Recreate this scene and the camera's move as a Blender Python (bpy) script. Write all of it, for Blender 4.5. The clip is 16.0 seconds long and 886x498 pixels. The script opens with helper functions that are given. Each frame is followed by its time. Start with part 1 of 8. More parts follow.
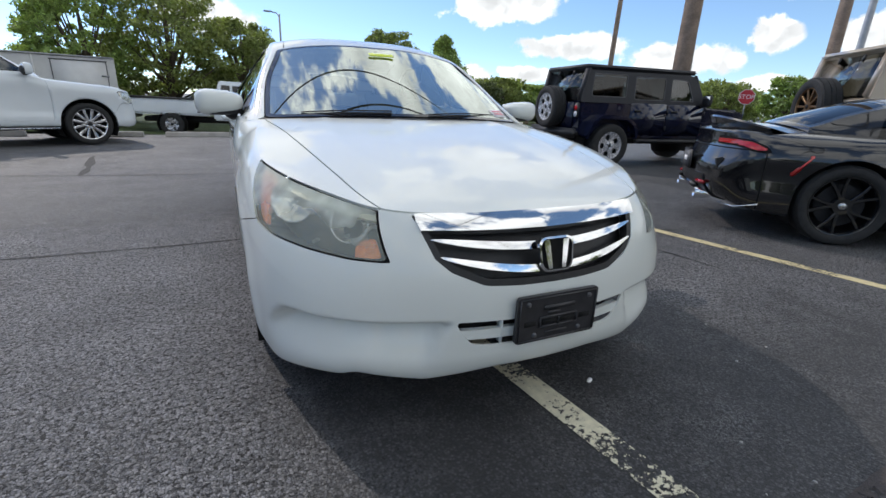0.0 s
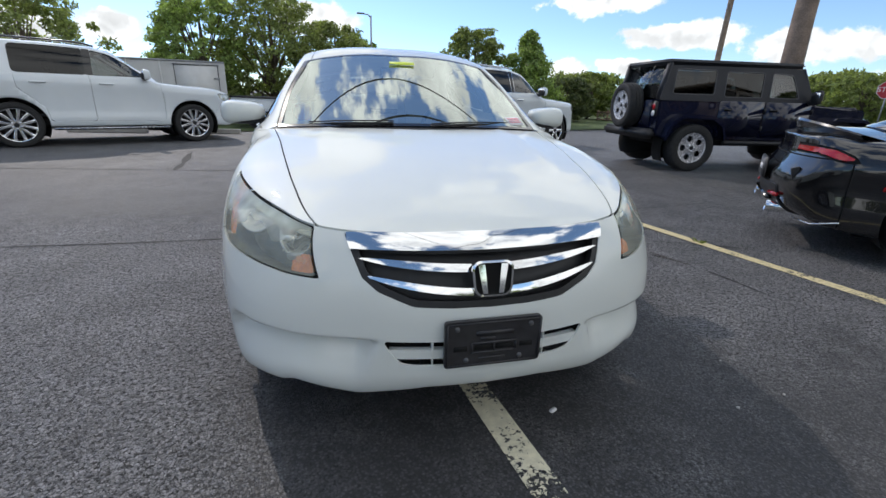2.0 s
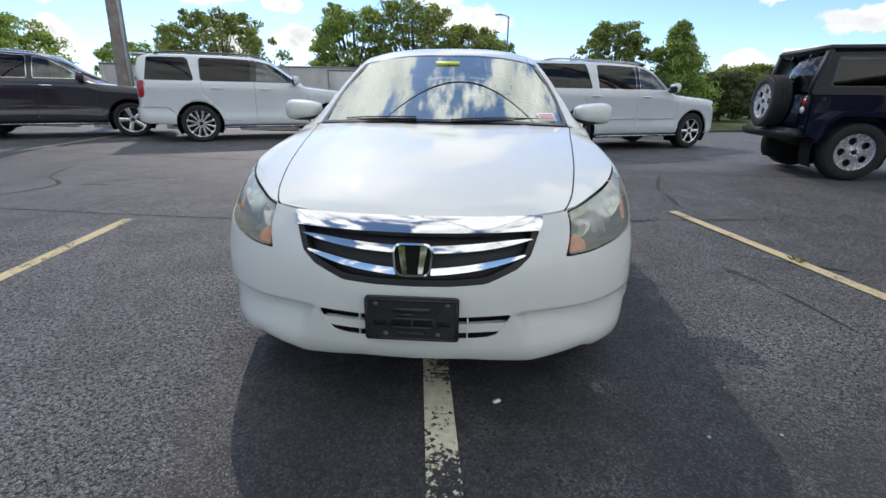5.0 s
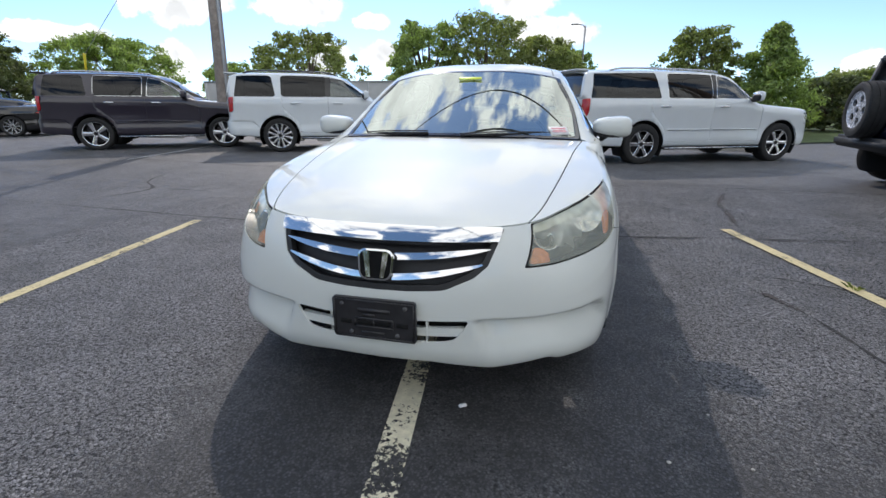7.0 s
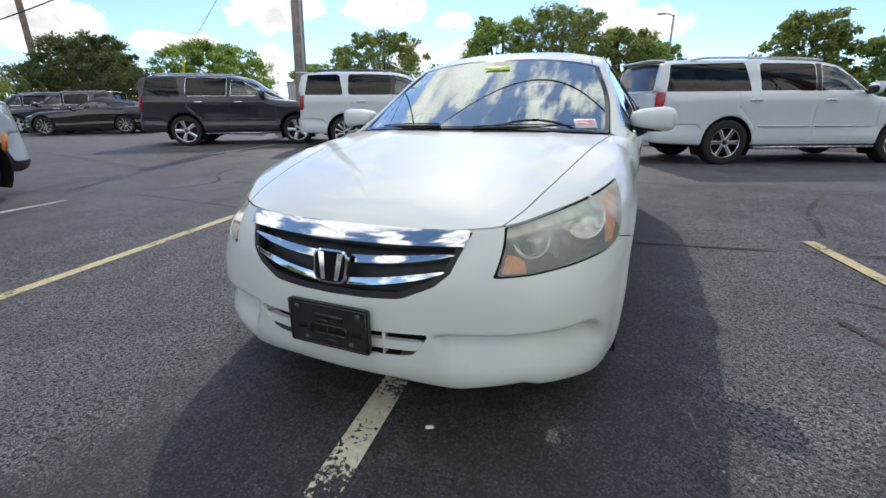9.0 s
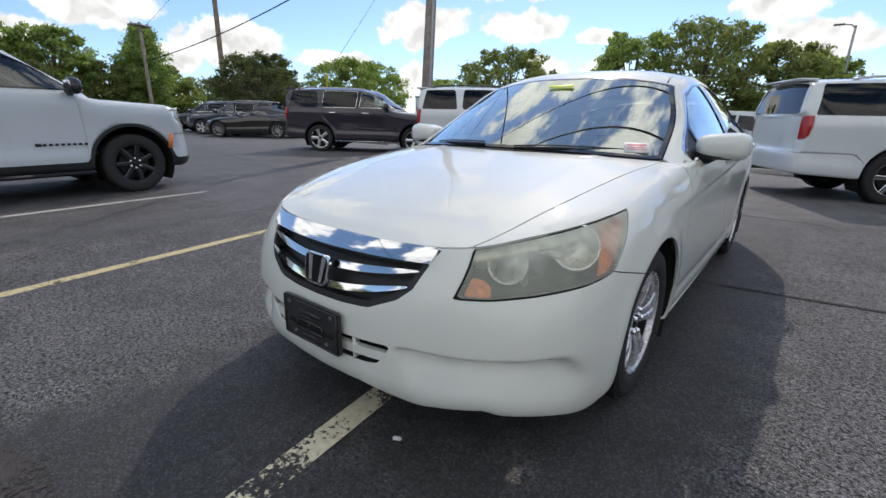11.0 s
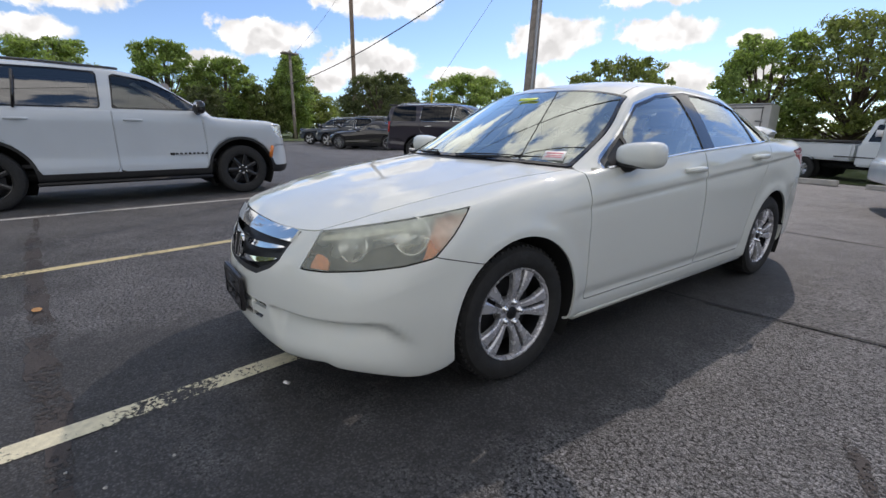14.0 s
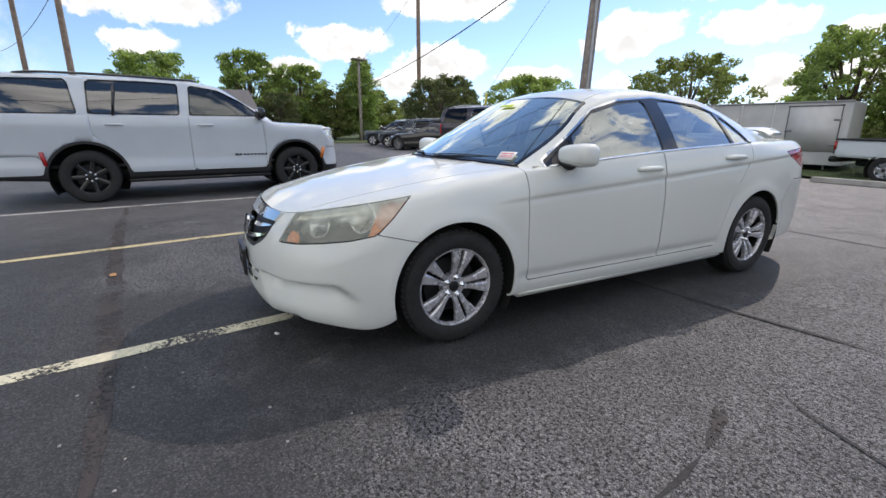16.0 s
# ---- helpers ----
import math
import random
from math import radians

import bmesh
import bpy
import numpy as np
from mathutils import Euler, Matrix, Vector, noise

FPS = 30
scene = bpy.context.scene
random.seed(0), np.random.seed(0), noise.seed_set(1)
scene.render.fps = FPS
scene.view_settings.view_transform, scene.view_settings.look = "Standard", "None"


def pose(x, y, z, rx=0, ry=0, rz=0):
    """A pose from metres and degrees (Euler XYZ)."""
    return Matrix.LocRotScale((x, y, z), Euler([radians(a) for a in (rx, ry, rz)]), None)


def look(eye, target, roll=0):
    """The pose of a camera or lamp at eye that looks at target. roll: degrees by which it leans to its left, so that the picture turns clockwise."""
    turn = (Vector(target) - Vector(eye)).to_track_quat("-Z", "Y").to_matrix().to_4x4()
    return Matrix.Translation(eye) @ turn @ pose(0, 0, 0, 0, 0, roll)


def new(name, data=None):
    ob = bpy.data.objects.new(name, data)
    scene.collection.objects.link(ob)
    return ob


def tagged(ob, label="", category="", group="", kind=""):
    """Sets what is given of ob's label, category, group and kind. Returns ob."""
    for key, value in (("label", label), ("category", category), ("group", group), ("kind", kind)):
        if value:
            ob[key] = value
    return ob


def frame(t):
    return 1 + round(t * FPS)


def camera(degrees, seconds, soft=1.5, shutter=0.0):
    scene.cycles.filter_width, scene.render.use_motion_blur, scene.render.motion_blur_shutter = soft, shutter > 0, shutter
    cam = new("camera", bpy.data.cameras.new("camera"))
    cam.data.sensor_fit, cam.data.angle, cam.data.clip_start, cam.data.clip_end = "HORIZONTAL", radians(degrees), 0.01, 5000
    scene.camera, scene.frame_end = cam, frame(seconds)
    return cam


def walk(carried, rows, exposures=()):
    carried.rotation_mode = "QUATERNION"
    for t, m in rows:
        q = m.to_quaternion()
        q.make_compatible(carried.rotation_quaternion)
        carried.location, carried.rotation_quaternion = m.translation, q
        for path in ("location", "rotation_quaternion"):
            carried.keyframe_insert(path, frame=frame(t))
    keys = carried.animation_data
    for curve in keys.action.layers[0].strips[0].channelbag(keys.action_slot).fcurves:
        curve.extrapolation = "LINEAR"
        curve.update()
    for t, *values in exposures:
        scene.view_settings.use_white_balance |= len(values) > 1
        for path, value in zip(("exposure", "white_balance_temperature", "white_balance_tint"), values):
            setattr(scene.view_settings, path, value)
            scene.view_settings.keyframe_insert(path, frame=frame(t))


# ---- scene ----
cam = camera(89.4, 16.0)
PATH = [
    (0, (-0.924, -2.05, 1.064), (-0.109, -0.333, 0.443), 2.2),
    (0.5, (-0.807, -2.065, 1.081), (-0.066, -0.319, 0.445), 2.0),
    (1, (-0.671, -2.095, 1.085), (-0.013, -0.321, 0.437), 1.8),
    (1.5, (-0.561, -2.106, 1.135), (0.0, -0.3, 0.482), 1.6),
    (2, (-0.47, -2.176, 1.149), (-0.008, -0.342, 0.499), 1.7),
    (2.5, (-0.354, -2.257, 1.153), (0.005, -0.403, 0.494), 1.9),
    (3, (-0.243, -2.278, 1.16), (0.024, -0.413, 0.489), 1.9),
    (3.5, (-0.114, -2.281, 1.152), (0.058, -0.405, 0.479), 1.6),
    (4, (-0.009, -2.285, 1.153), (0.062, -0.403, 0.479), 1.1),
    (4.2, (0.04, -2.296, 1.151), (0.071, -0.413, 0.478), 0.9),
    (6.3, (0.414, -2.407, 1.141), (0.082, -0.537, 0.514), 0.9),
    (6.5, (0.465, -2.403, 1.141), (0.103, -0.537, 0.518), 0.8),
    (7, (0.593, -2.388, 1.168), (0.15, -0.538, 0.549), -0.1),
    (7.5, (0.715, -2.331, 1.17), (0.196, -0.5, 0.556), -0.3),
    (8, (0.802, -2.275, 1.153), (0.207, -0.469, 0.533), -0.5),
    (8.5, (0.835, -2.189, 1.131), (0.165, -0.411, 0.508), -0.5),
    (8.7, (0.856, -2.151, 1.126), (0.156, -0.384, 0.503), -0.6),
    (10.8, (1.24, -1.879, 1.134), (0.098, -0.344, 0.552), 0.8),
    (11, (1.294, -1.865, 1.139), (0.099, -0.365, 0.573), 1.0),
    (11.5, (1.464, -1.861, 1.168), (0.158, -0.446, 0.627), 1.3),
    (12, (1.641, -1.806, 1.18), (0.271, -0.449, 0.65), 1.3),
    (12.5, (1.812, -1.642, 1.169), (0.405, -0.325, 0.633), 0.9),
    (13, (1.949, -1.543, 1.157), (0.495, -0.277, 0.624), 0.6),
    (13.5, (2.089, -1.49, 1.139), (0.586, -0.279, 0.616), 0.5),
    (14, (2.214, -1.389, 1.143), (0.656, -0.249, 0.623), 0.5),
    (14.5, (2.359, -1.252, 1.157), (0.749, -0.187, 0.635), 0.3),
    (15, (2.521, -1.205, 1.167), (0.87, -0.204, 0.645), -0.0),
    (15.5, (2.724, -1.204, 1.176), (1.04, -0.259, 0.658), -0.0),
    (16, (2.9, -1.146, 1.165), (1.191, -0.246, 0.648), 0.1),
]
walk(cam, [(t, look(eye, target, roll)) for t, eye, target, roll in PATH],
     [(0, 0.41, 6600, 14), (2.5, 0.39, 6600, 14), (4, 0.40, 6650, 15), (6.5, 0.51, 6590, 15), (8, 0.53, 6620, 15), (11, 0.32, 6850, 16), (12, 0.33, 6900, 18), (13, 0.35, 6900, 18),
      (13.5, 0.27, 6900, 18), (14.5, 0.25, 6900, 18), (15, 0.36, 6900, 18), (16, 0.55, 6900, 18)])

# ---- world, sun, exposure ----
SUN_AZ = (-0.377, 0.926)          # plan direction towards the sun
SUN_EL = 39.0
world = bpy.data.worlds.new("sky")
scene.world = world
world.use_nodes = True


CLOUDS = [(-74, 9.5, 5.2, 1.7), (-62.9, 7.4, 5.6, 2.2), (-41, 10.1, 4.5, 2.2), (-29.4, 9.9, 4.7, 1.6), (-94.2, 8.4, 3.2, 1.2), (-61.5, 14, 7, 2.1), (-92.6, 12.5, 6.2, 2.3), (-27, 4.9, 2.6, 2.0),
          (-51.5, 6.2, 4.2, 1.0), (-80, 6.6, 3.2, 1.2), (-21.6, 8.8, 2.0, 0.9), (-4.8, 11.2, 4.2, 1.8), (-1.2, 7.5, 4.6, 1.8), (-67.5, 5.5, 2.2, 1.4), (-42.8, 4.1, 2.2, 1.8), (-20.4, 5.4, 2.2, 1.4), (27.7, 2.8, 2.5, 1.4),
          (30.8, 10.8, 6.2, 2.3), (39.5, 6.8, 5.8, 1.3), (34.5, 3.5, 3.4, 0.8), (51.2, 5.2, 5.0, 1.6), (58.7, 7.4, 2.2, 1.4), (66.5, 6.9, 2.8, 2.2), (63, 11.5, 3.4, 1.4), (59, 3.0, 3.0, 0.8), (-30, 14.5, 6, 1.8)]
CLOUD_WHITE = (5.25, 5.6, 5.65, 1)
HORIZON = 0.74


def sky_world():
    nt = world.node_tree
    nt.nodes.clear()
    N = nt.nodes.new
    L = nt.links.new
    out, bg = N("ShaderNodeOutputWorld"), N("ShaderNodeBackground")
    sky = N("ShaderNodeTexSky")
    sky.sky_type = "NISHITA"
    sky.sun_disc = False
    sky.sun_elevation = radians(SUN_EL)
    sky.sun_rotation = math.atan2(SUN_AZ[0], SUN_AZ[1])
    sky.air_density, sky.dust_density, sky.ozone_density = 0.65, 0.1, 2.5
    geo = N("ShaderNodeTexCoord")
    sep = N("ShaderNodeSeparateXYZ")
    L(geo.outputs["Generated"], sep.inputs[0])

    def mathn(op, a, b=None, c=None):
        m = N("ShaderNodeMath")
        m.operation = op
        for i, v in enumerate((a, b, c)):
            if v is None:
                continue
            if isinstance(v, (int, float)):
                m.inputs[i].default_value = v
            else:
                L(v, m.inputs[i])
        return m.outputs[0]
    def vec(op, a, b, c=None):
        m = N("ShaderNodeVectorMath")
        m.operation = op
        for i, v in enumerate((a, b, c)):
            if v is None:
                continue
            if isinstance(v, tuple):
                m.inputs[i].default_value = v
            else:
                L(v, m.inputs[i])
        return m.outputs[1] if op in ("LENGTH", "DOT_PRODUCT") else m.outputs[0]

    def noise(v, scale, detail, rough=0.55):
        n = N("ShaderNodeTexNoise")
        n.inputs["Scale"].default_value, n.inputs["Detail"].default_value, n.inputs["Roughness"].default_value = scale, detail, rough
        L(v, n.inputs["Vector"])
        return n

    def ramp(v, a, b, c=0.0, d=1.0, soft=False):
        r = N("ShaderNodeMapRange")
        if soft:
            r.interpolation_type = "SMOOTHSTEP"
        for k, x in zip(("From Min", "From Max", "To Min", "To Max"), (a, b, c, d)):
            r.inputs[k].default_value = x
        L(v, r.inputs["Value"])
        return r.outputs[0]
    # heaped clouds low over the horizon: soft ovals (bearing, height, half width, half height in degrees) with billowed rims
    az = mathn("MULTIPLY", mathn("ARCTAN2", sep.outputs[0], sep.outputs[1]), 57.2958)
    el = mathn("MULTIPLY", mathn("ARCSINE", sep.outputs[2]), 57.2958)
    dome = N("ShaderNodeCombineXYZ")
    L(az, dome.inputs[0])
    L(el, dome.inputs[1])
    low = noise(dome.outputs[0], 0.30, 7.0, 0.6)
    puff = vec("MULTIPLY_ADD", low.outputs[1], (2.6, 1.5, 0.0), vec("ADD", dome.outputs[0], (-1.3, -0.75, 0.0)))
    near = None
    for a, e, w, h in CLOUDS:
        d = vec("MULTIPLY_ADD", puff, (1 / w, 1 / h, 0.0), (-a / w, -e / h, 0.0))
        r = mathn("SUBTRACT", 1.0, vec("LENGTH", d, (0.0, 0.0, 0.0)))
        if near is None:
            near = r
        else:
            near = mathn("SMOOTH_MAX", near, r, 0.25)
    body = mathn("MULTIPLY_ADD", mathn("SUBTRACT", low.outputs[0], 0.5), 1.9, near)
    heaps = ramp(body, -0.16, 0.12, soft=True)
    soft, lit = noise(puff, 0.34, 2.5, 0.5), noise(vec("ADD", puff, (0.35, -1.0, 0.0)), 0.34, 2.5, 0.5)
    relief = mathn("SUBTRACT", soft.outputs[0], lit.outputs[0])
    # higher up, broken cloud banks
    high = noise(geo.outputs["Generated"], 3.6, 9.0, 0.60)
    above = noise(vec("ADD", geo.outputs["Generated"], (-0.02, 0.05, 0.05)), 3.6, 9.0, 0.60)
    # cloud added towards +x and -y, unseen, to lighten the saloon's shaded side
    over = mathn("ADD", high.outputs[0], mathn("MULTIPLY", mathn("MAXIMUM", mathn("SUBTRACT", sep.outputs[0], mathn("ADD", sep.outputs[1], -0.3)), 0.0), 0.055))
    banks = mathn("MULTIPLY", ramp(over, 0.49, 0.55, soft=True), ramp(el, 15.0, 24.0))
    around = mathn("MULTIPLY", ramp(over, 0.49, 0.56, soft=True), mathn("MAXIMUM", ramp(az, 78.0, 90.0), ramp(az, -100.0, -116.0)))
    banks = mathn("MAXIMUM", banks, around)
    grey = mathn("ADD", ramp(relief, -0.12, 0.12, -0.17, 0.12), mathn("MULTIPLY", ramp(body, 0.1, 0.8, 0.0, -0.10), ramp(el, 15.0, 24.0, 1.0, 0.0)))
    bank_grey = ramp(mathn("SUBTRACT", high.outputs[0], above.outputs[0]), -0.10, 0.10, 0.64, 1.0)
    shade = N("ShaderNodeMix")
    L(banks, shade.inputs["Factor"])
    L(mathn("ADD", grey, 0.88), shade.inputs["A"])
    L(bank_grey, shade.inputs["B"])
    cloud = N("ShaderNodeMix")
    cloud.data_type = "RGBA"
    cloud.inputs["A"].default_value = (0, 0, 0, 1)
    cloud.inputs["B"].default_value = CLOUD_WHITE
    L(shade.outputs[0], cloud.inputs["Factor"])
    haze = ramp(el, 0.0, 28.0, HORIZON, 1.0)
    tint = N("ShaderNodeMix")
    tint.data_type, tint.blend_type = "RGBA", "MULTIPLY"
    tint.inputs["Factor"].default_value = 1.0
    veil = N("ShaderNodeMix")      # away from the sun the haze is warmer
    veil.data_type = "RGBA"
    veil.inputs["A"].default_value, veil.inputs["B"].default_value = (0.92, 1.0, 0.92, 1), (0.85, 0.945, 1.0, 1)
    L(ramp(vec("DOT_PRODUCT", geo.outputs["Generated"], (SUN_AZ[0], SUN_AZ[1], 0.0)), -0.3, 0.8, soft=True), veil.inputs["Factor"])
    L(veil.outputs["Result"], tint.inputs["B"])
    L(vec("SCALE", sky.outputs[0], (0.0, 0.0, 0.0)), tint.inputs["A"])
    L(haze, tint.inputs["A"].links[0].from_node.inputs["Scale"])
    mix = N("ShaderNodeMix")
    mix.data_type = "RGBA"
    L(mathn("MAXIMUM", heaps, banks), mix.inputs["Factor"])
    L(tint.outputs["Result"], mix.inputs["A"])
    L(cloud.outputs["Result"], mix.inputs["B"])
    L(mix.outputs["Result"], bg.inputs[0])
    bg.inputs[1].default_value = 0.182
    L(bg.outputs[0], out.inputs[0])


sky_world()
sun = new("sun", bpy.data.lights.new("sun", "SUN"))
sun.data.energy, sun.data.angle, sun.data.color = 1.3, radians(0.55), (1.0, 0.95, 0.87)
_k = math.tan(radians(SUN_EL)) * math.hypot(*SUN_AZ)
sun.matrix_world = look((SUN_AZ[0] * 10, SUN_AZ[1] * 10, _k * 10), (0, 0, 0))
scene.view_settings.exposure = 0.0


# ---- materials ----
def mat(name, color=(0.5, 0.5, 0.5), rough=0.5, metal=0.0, coat=0.0, var=0.0, scale=8.0, bump=0.0, bscale=60.0, spec=0.5, var2=0.0, scale2=1.0,
        rvar=0.0, cior=None):
    m = bpy.data.materials.new(name)
    m.use_nodes = True
    nt = m.node_tree
    N, L = nt.nodes.new, nt.links.new
    p = nt.nodes["Principled BSDF"]
    p.inputs["Base Color"].default_value = (*color, 1)
    p.inputs["Roughness"].default_value = rough
    p.inputs["Metallic"].default_value = metal
    p.inputs["Coat Weight"].default_value = coat
    p.inputs["Coat Roughness"].default_value = 0.03
    p.inputs["Coat IOR"].default_value = cior or (1.5 if min(color) > 0.5 else 1.45)
    p.inputs["Specular IOR Level"].default_value = spec
    if var or bump or var2 or rvar:
        co = N("ShaderNodeTexCoord")
    if var or var2:
        last = None
        for amount, sc in ((var, scale), (var2, scale2)):
            if not amount:
                continue
            n = N("ShaderNodeTexNoise")
            n.inputs["Scale"].default_value, n.inputs["Detail"].default_value = sc, 6
            L(co.outputs["Object"], n.inputs["Vector"])
            r = N("ShaderNodeMapRange")
            r.inputs["From Min"].default_value, r.inputs["From Max"].default_value = 0.3, 0.7
            r.inputs["To Min"].default_value, r.inputs["To Max"].default_value = 1 - amount, 1 + amount
            L(n.outputs[0], r.inputs["Value"])
            if last:
                q = N("ShaderNodeMath")
                q.operation = "MULTIPLY"
                L(last, q.inputs[0])
                L(r.outputs[0], q.inputs[1])
                last = q.outputs[0]
            else:
                last = r.outputs[0]
        mx = N("ShaderNodeVectorMath")
        mx.operation = "SCALE"
        mx.inputs[0].default_value = color
        L(last, mx.inputs["Scale"])
        L(mx.outputs[0], p.inputs["Base Color"])
    if rvar:
        n = N("ShaderNodeTexNoise")
        n.inputs["Scale"].default_value, n.inputs["Detail"].default_value = scale, 5
        L(co.outputs["Object"], n.inputs["Vector"])
        r = N("ShaderNodeMapRange")
        r.inputs["To Min"].default_value, r.inputs["To Max"].default_value = max(rough - rvar, 0.02), min(rough + rvar, 1)
        L(n.outputs[0], r.inputs["Value"])
        L(r.outputs[0], p.inputs["Roughness"])
    if bump:
        n = N("ShaderNodeTexNoise")
        n.inputs["Scale"].default_value, n.inputs["Detail"].default_value = bscale, 4
        L(co.outputs["Object"], n.inputs["Vector"])
        b = N("ShaderNodeBump")
        b.inputs["Strength"].default_value, b.inputs["Distance"].default_value = bump, 0.01
        L(n.outputs[0], b.inputs["Height"])
        L(b.outputs[0], p.inputs["Normal"])
    return m


def glass(name, tint=(0.8, 0.85, 0.83), ior=1.5, rough=0.0, gain=1.0, add=0.0, gloss=(1, 1, 1)):
    """Thin pane: tinted see-through with a Fresnel gloss over it."""
    m = bpy.data.materials.new(name)
    m.use_nodes = True
    nt = m.node_tree
    nt.nodes.clear()
    N, L = nt.nodes.new, nt.links.new
    out, mx, tr, gl, fr = N("ShaderNodeOutputMaterial"), N("ShaderNodeMixShader"), N("ShaderNodeBsdfTransparent"), N("ShaderNodeBsdfGlossy"), N("ShaderNodeFresnel")
    fr.inputs[0].default_value = ior
    tr.inputs[0].default_value = (*tint, 1)
    gl.inputs["Roughness"].default_value = rough
    gl.inputs["Color"].default_value = (*gloss, 1)
    k = N("ShaderNodeMath")
    k.operation, k.use_clamp = "MULTIPLY_ADD", True
    k.inputs[1].default_value, k.inputs[2].default_value = gain, add
    L(fr.outputs[0], k.inputs[0])
    L(k.outputs[0], mx.inputs[0])
    L(tr.outputs[0], mx.inputs[1])
    L(gl.outputs[0], mx.inputs[2])
    L(mx.outputs[0], out.inputs[0])
    return m


def hazy(name, color, clear=0.55, rough=0.25, fade=0.0):
    """Weathered clear plastic: part see-through, part milky, with a gloss."""
    m = mat(name, color, rough, coat=0.5, var=0.15, scale=14)
    nt = m.node_tree
    N, L = nt.nodes.new, nt.links.new
    p, out = nt.nodes["Principled BSDF"], nt.nodes["Material Output"]
    tr, mx, no, co, r = N("ShaderNodeBsdfTransparent"), N("ShaderNodeMixShader"), N("ShaderNodeTexNoise"), N("ShaderNodeTexCoord"), N("ShaderNodeMapRange")
    tr.inputs[0].default_value = (0.95, 0.95, 0.9, 1)
    no.inputs["Scale"].default_value = 7
    L(co.outputs["Object"], no.inputs["Vector"])
    se, z = N("ShaderNodeSeparateXYZ"), N("ShaderNodeMath")      # the sun has clouded the upper part more
    z.operation = "MULTIPLY_ADD"
    z.inputs[1].default_value, z.inputs[2].default_value = 2.2 * fade, -1.63 * fade
    L(co.outputs["Object"], se.inputs[0])
    L(se.outputs[2], z.inputs[0])
    ad = N("ShaderNodeMath")
    L(no.outputs[0], ad.inputs[0])
    L(z.outputs[0], ad.inputs[1])
    L(ad.outputs[0], r.inputs["Value"])
    r.inputs["From Min"].default_value, r.inputs["From Max"].default_value = 0.3, 0.7
    r.inputs["To Min"].default_value, r.inputs["To Max"].default_value = clear + 0.07, clear - 0.27
    L(r.outputs[0], mx.inputs[0])
    L(p.outputs[0], mx.inputs[1])
    L(tr.outputs[0], mx.inputs[2])
    L(mx.outputs[0], out.inputs[0])
    return m


WHITE = mat("white_paint", (0.745, 0.770, 0.730), 0.5, coat=1.0, var=0.008, scale=2, spec=0.1)
WHITE2 = mat("white_paint_suv", (0.71, 0.755, 0.775), 0.3, coat=1.0, var=0.02, scale=3)
SILVERW = mat("pale_grey_paint", (0.56, 0.605, 0.645), 0.3, coat=1.0, var=0.02, scale=3)
CHARCOAL = mat("charcoal_paint", (0.026, 0.021, 0.034), 0.30, coat=1.0, spec=0.3, cior=1.55)
NAVY = mat("navy_paint", (0.008, 0.010, 0.028), 0.25, coat=1.0, spec=0.1)
BLACKP = mat("black_paint", (0.006, 0.006, 0.007), 0.2, coat=1.0, spec=0.3, cior=1.62)
SLATE = mat("slate_blue_paint", (0.025, 0.036, 0.052), 0.35, coat=1.0, spec=0.2, cior=1.6)
TAN = mat("tan_paint", (0.42, 0.34, 0.25), 0.3, coat=1.0)
CHROME = mat("chrome", (0.86, 0.87, 0.88), 0.06, metal=1.0)
SATIN = mat("satin_alloy", (0.56, 0.57, 0.59), 0.26, metal=1.0, rvar=0.08, scale=30)
DARKALLOY = mat("dark_alloy", (0.030, 0.030, 0.033), 0.5, metal=0.6)
BLACKALLOY = mat("gloss_black_alloy", (0.012, 0.012, 0.013), 0.22, coat=0.6)
RUBBER = mat("tyre_rubber", (0.022, 0.022, 0.022), 0.8, var=0.25, scale=25, bump=0.2, bscale=120)
PLASTIC = mat("black_plastic", (0.018, 0.018, 0.019), 0.5, var=0.2, scale=40, bump=0.1, bscale=300)
GLOSSBLACK = mat("gloss_black_trim", (0.008, 0.008, 0.009), 0.12, coat=0.6)
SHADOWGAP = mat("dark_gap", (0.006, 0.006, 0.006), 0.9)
TRIMGREY = mat("grey_plastic", (0.10, 0.10, 0.105), 0.55, bump=0.08, bscale=250)
CLOTH = mat("beige_cloth", (0.52, 0.50, 0.45), 0.9, var=0.1, scale=60, bump=0.2, bscale=300)
CLOTHDARK = mat("dark_cloth", (0.05, 0.05, 0.055), 0.9)
GLASS = glass("clear_car_glass", (0.86, 0.95, 0.95), gain=1.5, add=0.24, gloss=(0.94, 1.0, 0.99))
WSGLASS = glass("windshield_glass", (0.70, 0.82, 0.76), ior=1.52, gain=1.6, add=0.34, gloss=(0.94, 1.0, 0.93))
PRIVACY = glass("privacy_glass", (0.05, 0.055, 0.06), gain=1.0)
SMOKED = glass("smoked_glass", (0.10, 0.11, 0.115), gain=1.2, add=0.13)
TINTED = glass("tinted_glass", (0.42, 0.48, 0.46), gain=1.0, add=0.06)
REDLENS = mat("red_lens", (0.45, 0.012, 0.015), 0.12, coat=0.8)
DARKRED = mat("dark_red_lens", (0.40, 0.010, 0.012), 0.15, coat=1.0)
AMBER = mat("amber_lens", (0.78, 0.22, 0.04), 0.3, coat=0.6, var=0.25, scale=60)
CHROMERIM = mat("polished_rim", (0.80, 0.81, 0.83), 0.16, metal=1.0, rvar=0.03, scale=30)
GUNRIM = mat("machined_alloy", (0.64, 0.64, 0.67), 0.27, metal=0.55, rvar=0.03, scale=30)
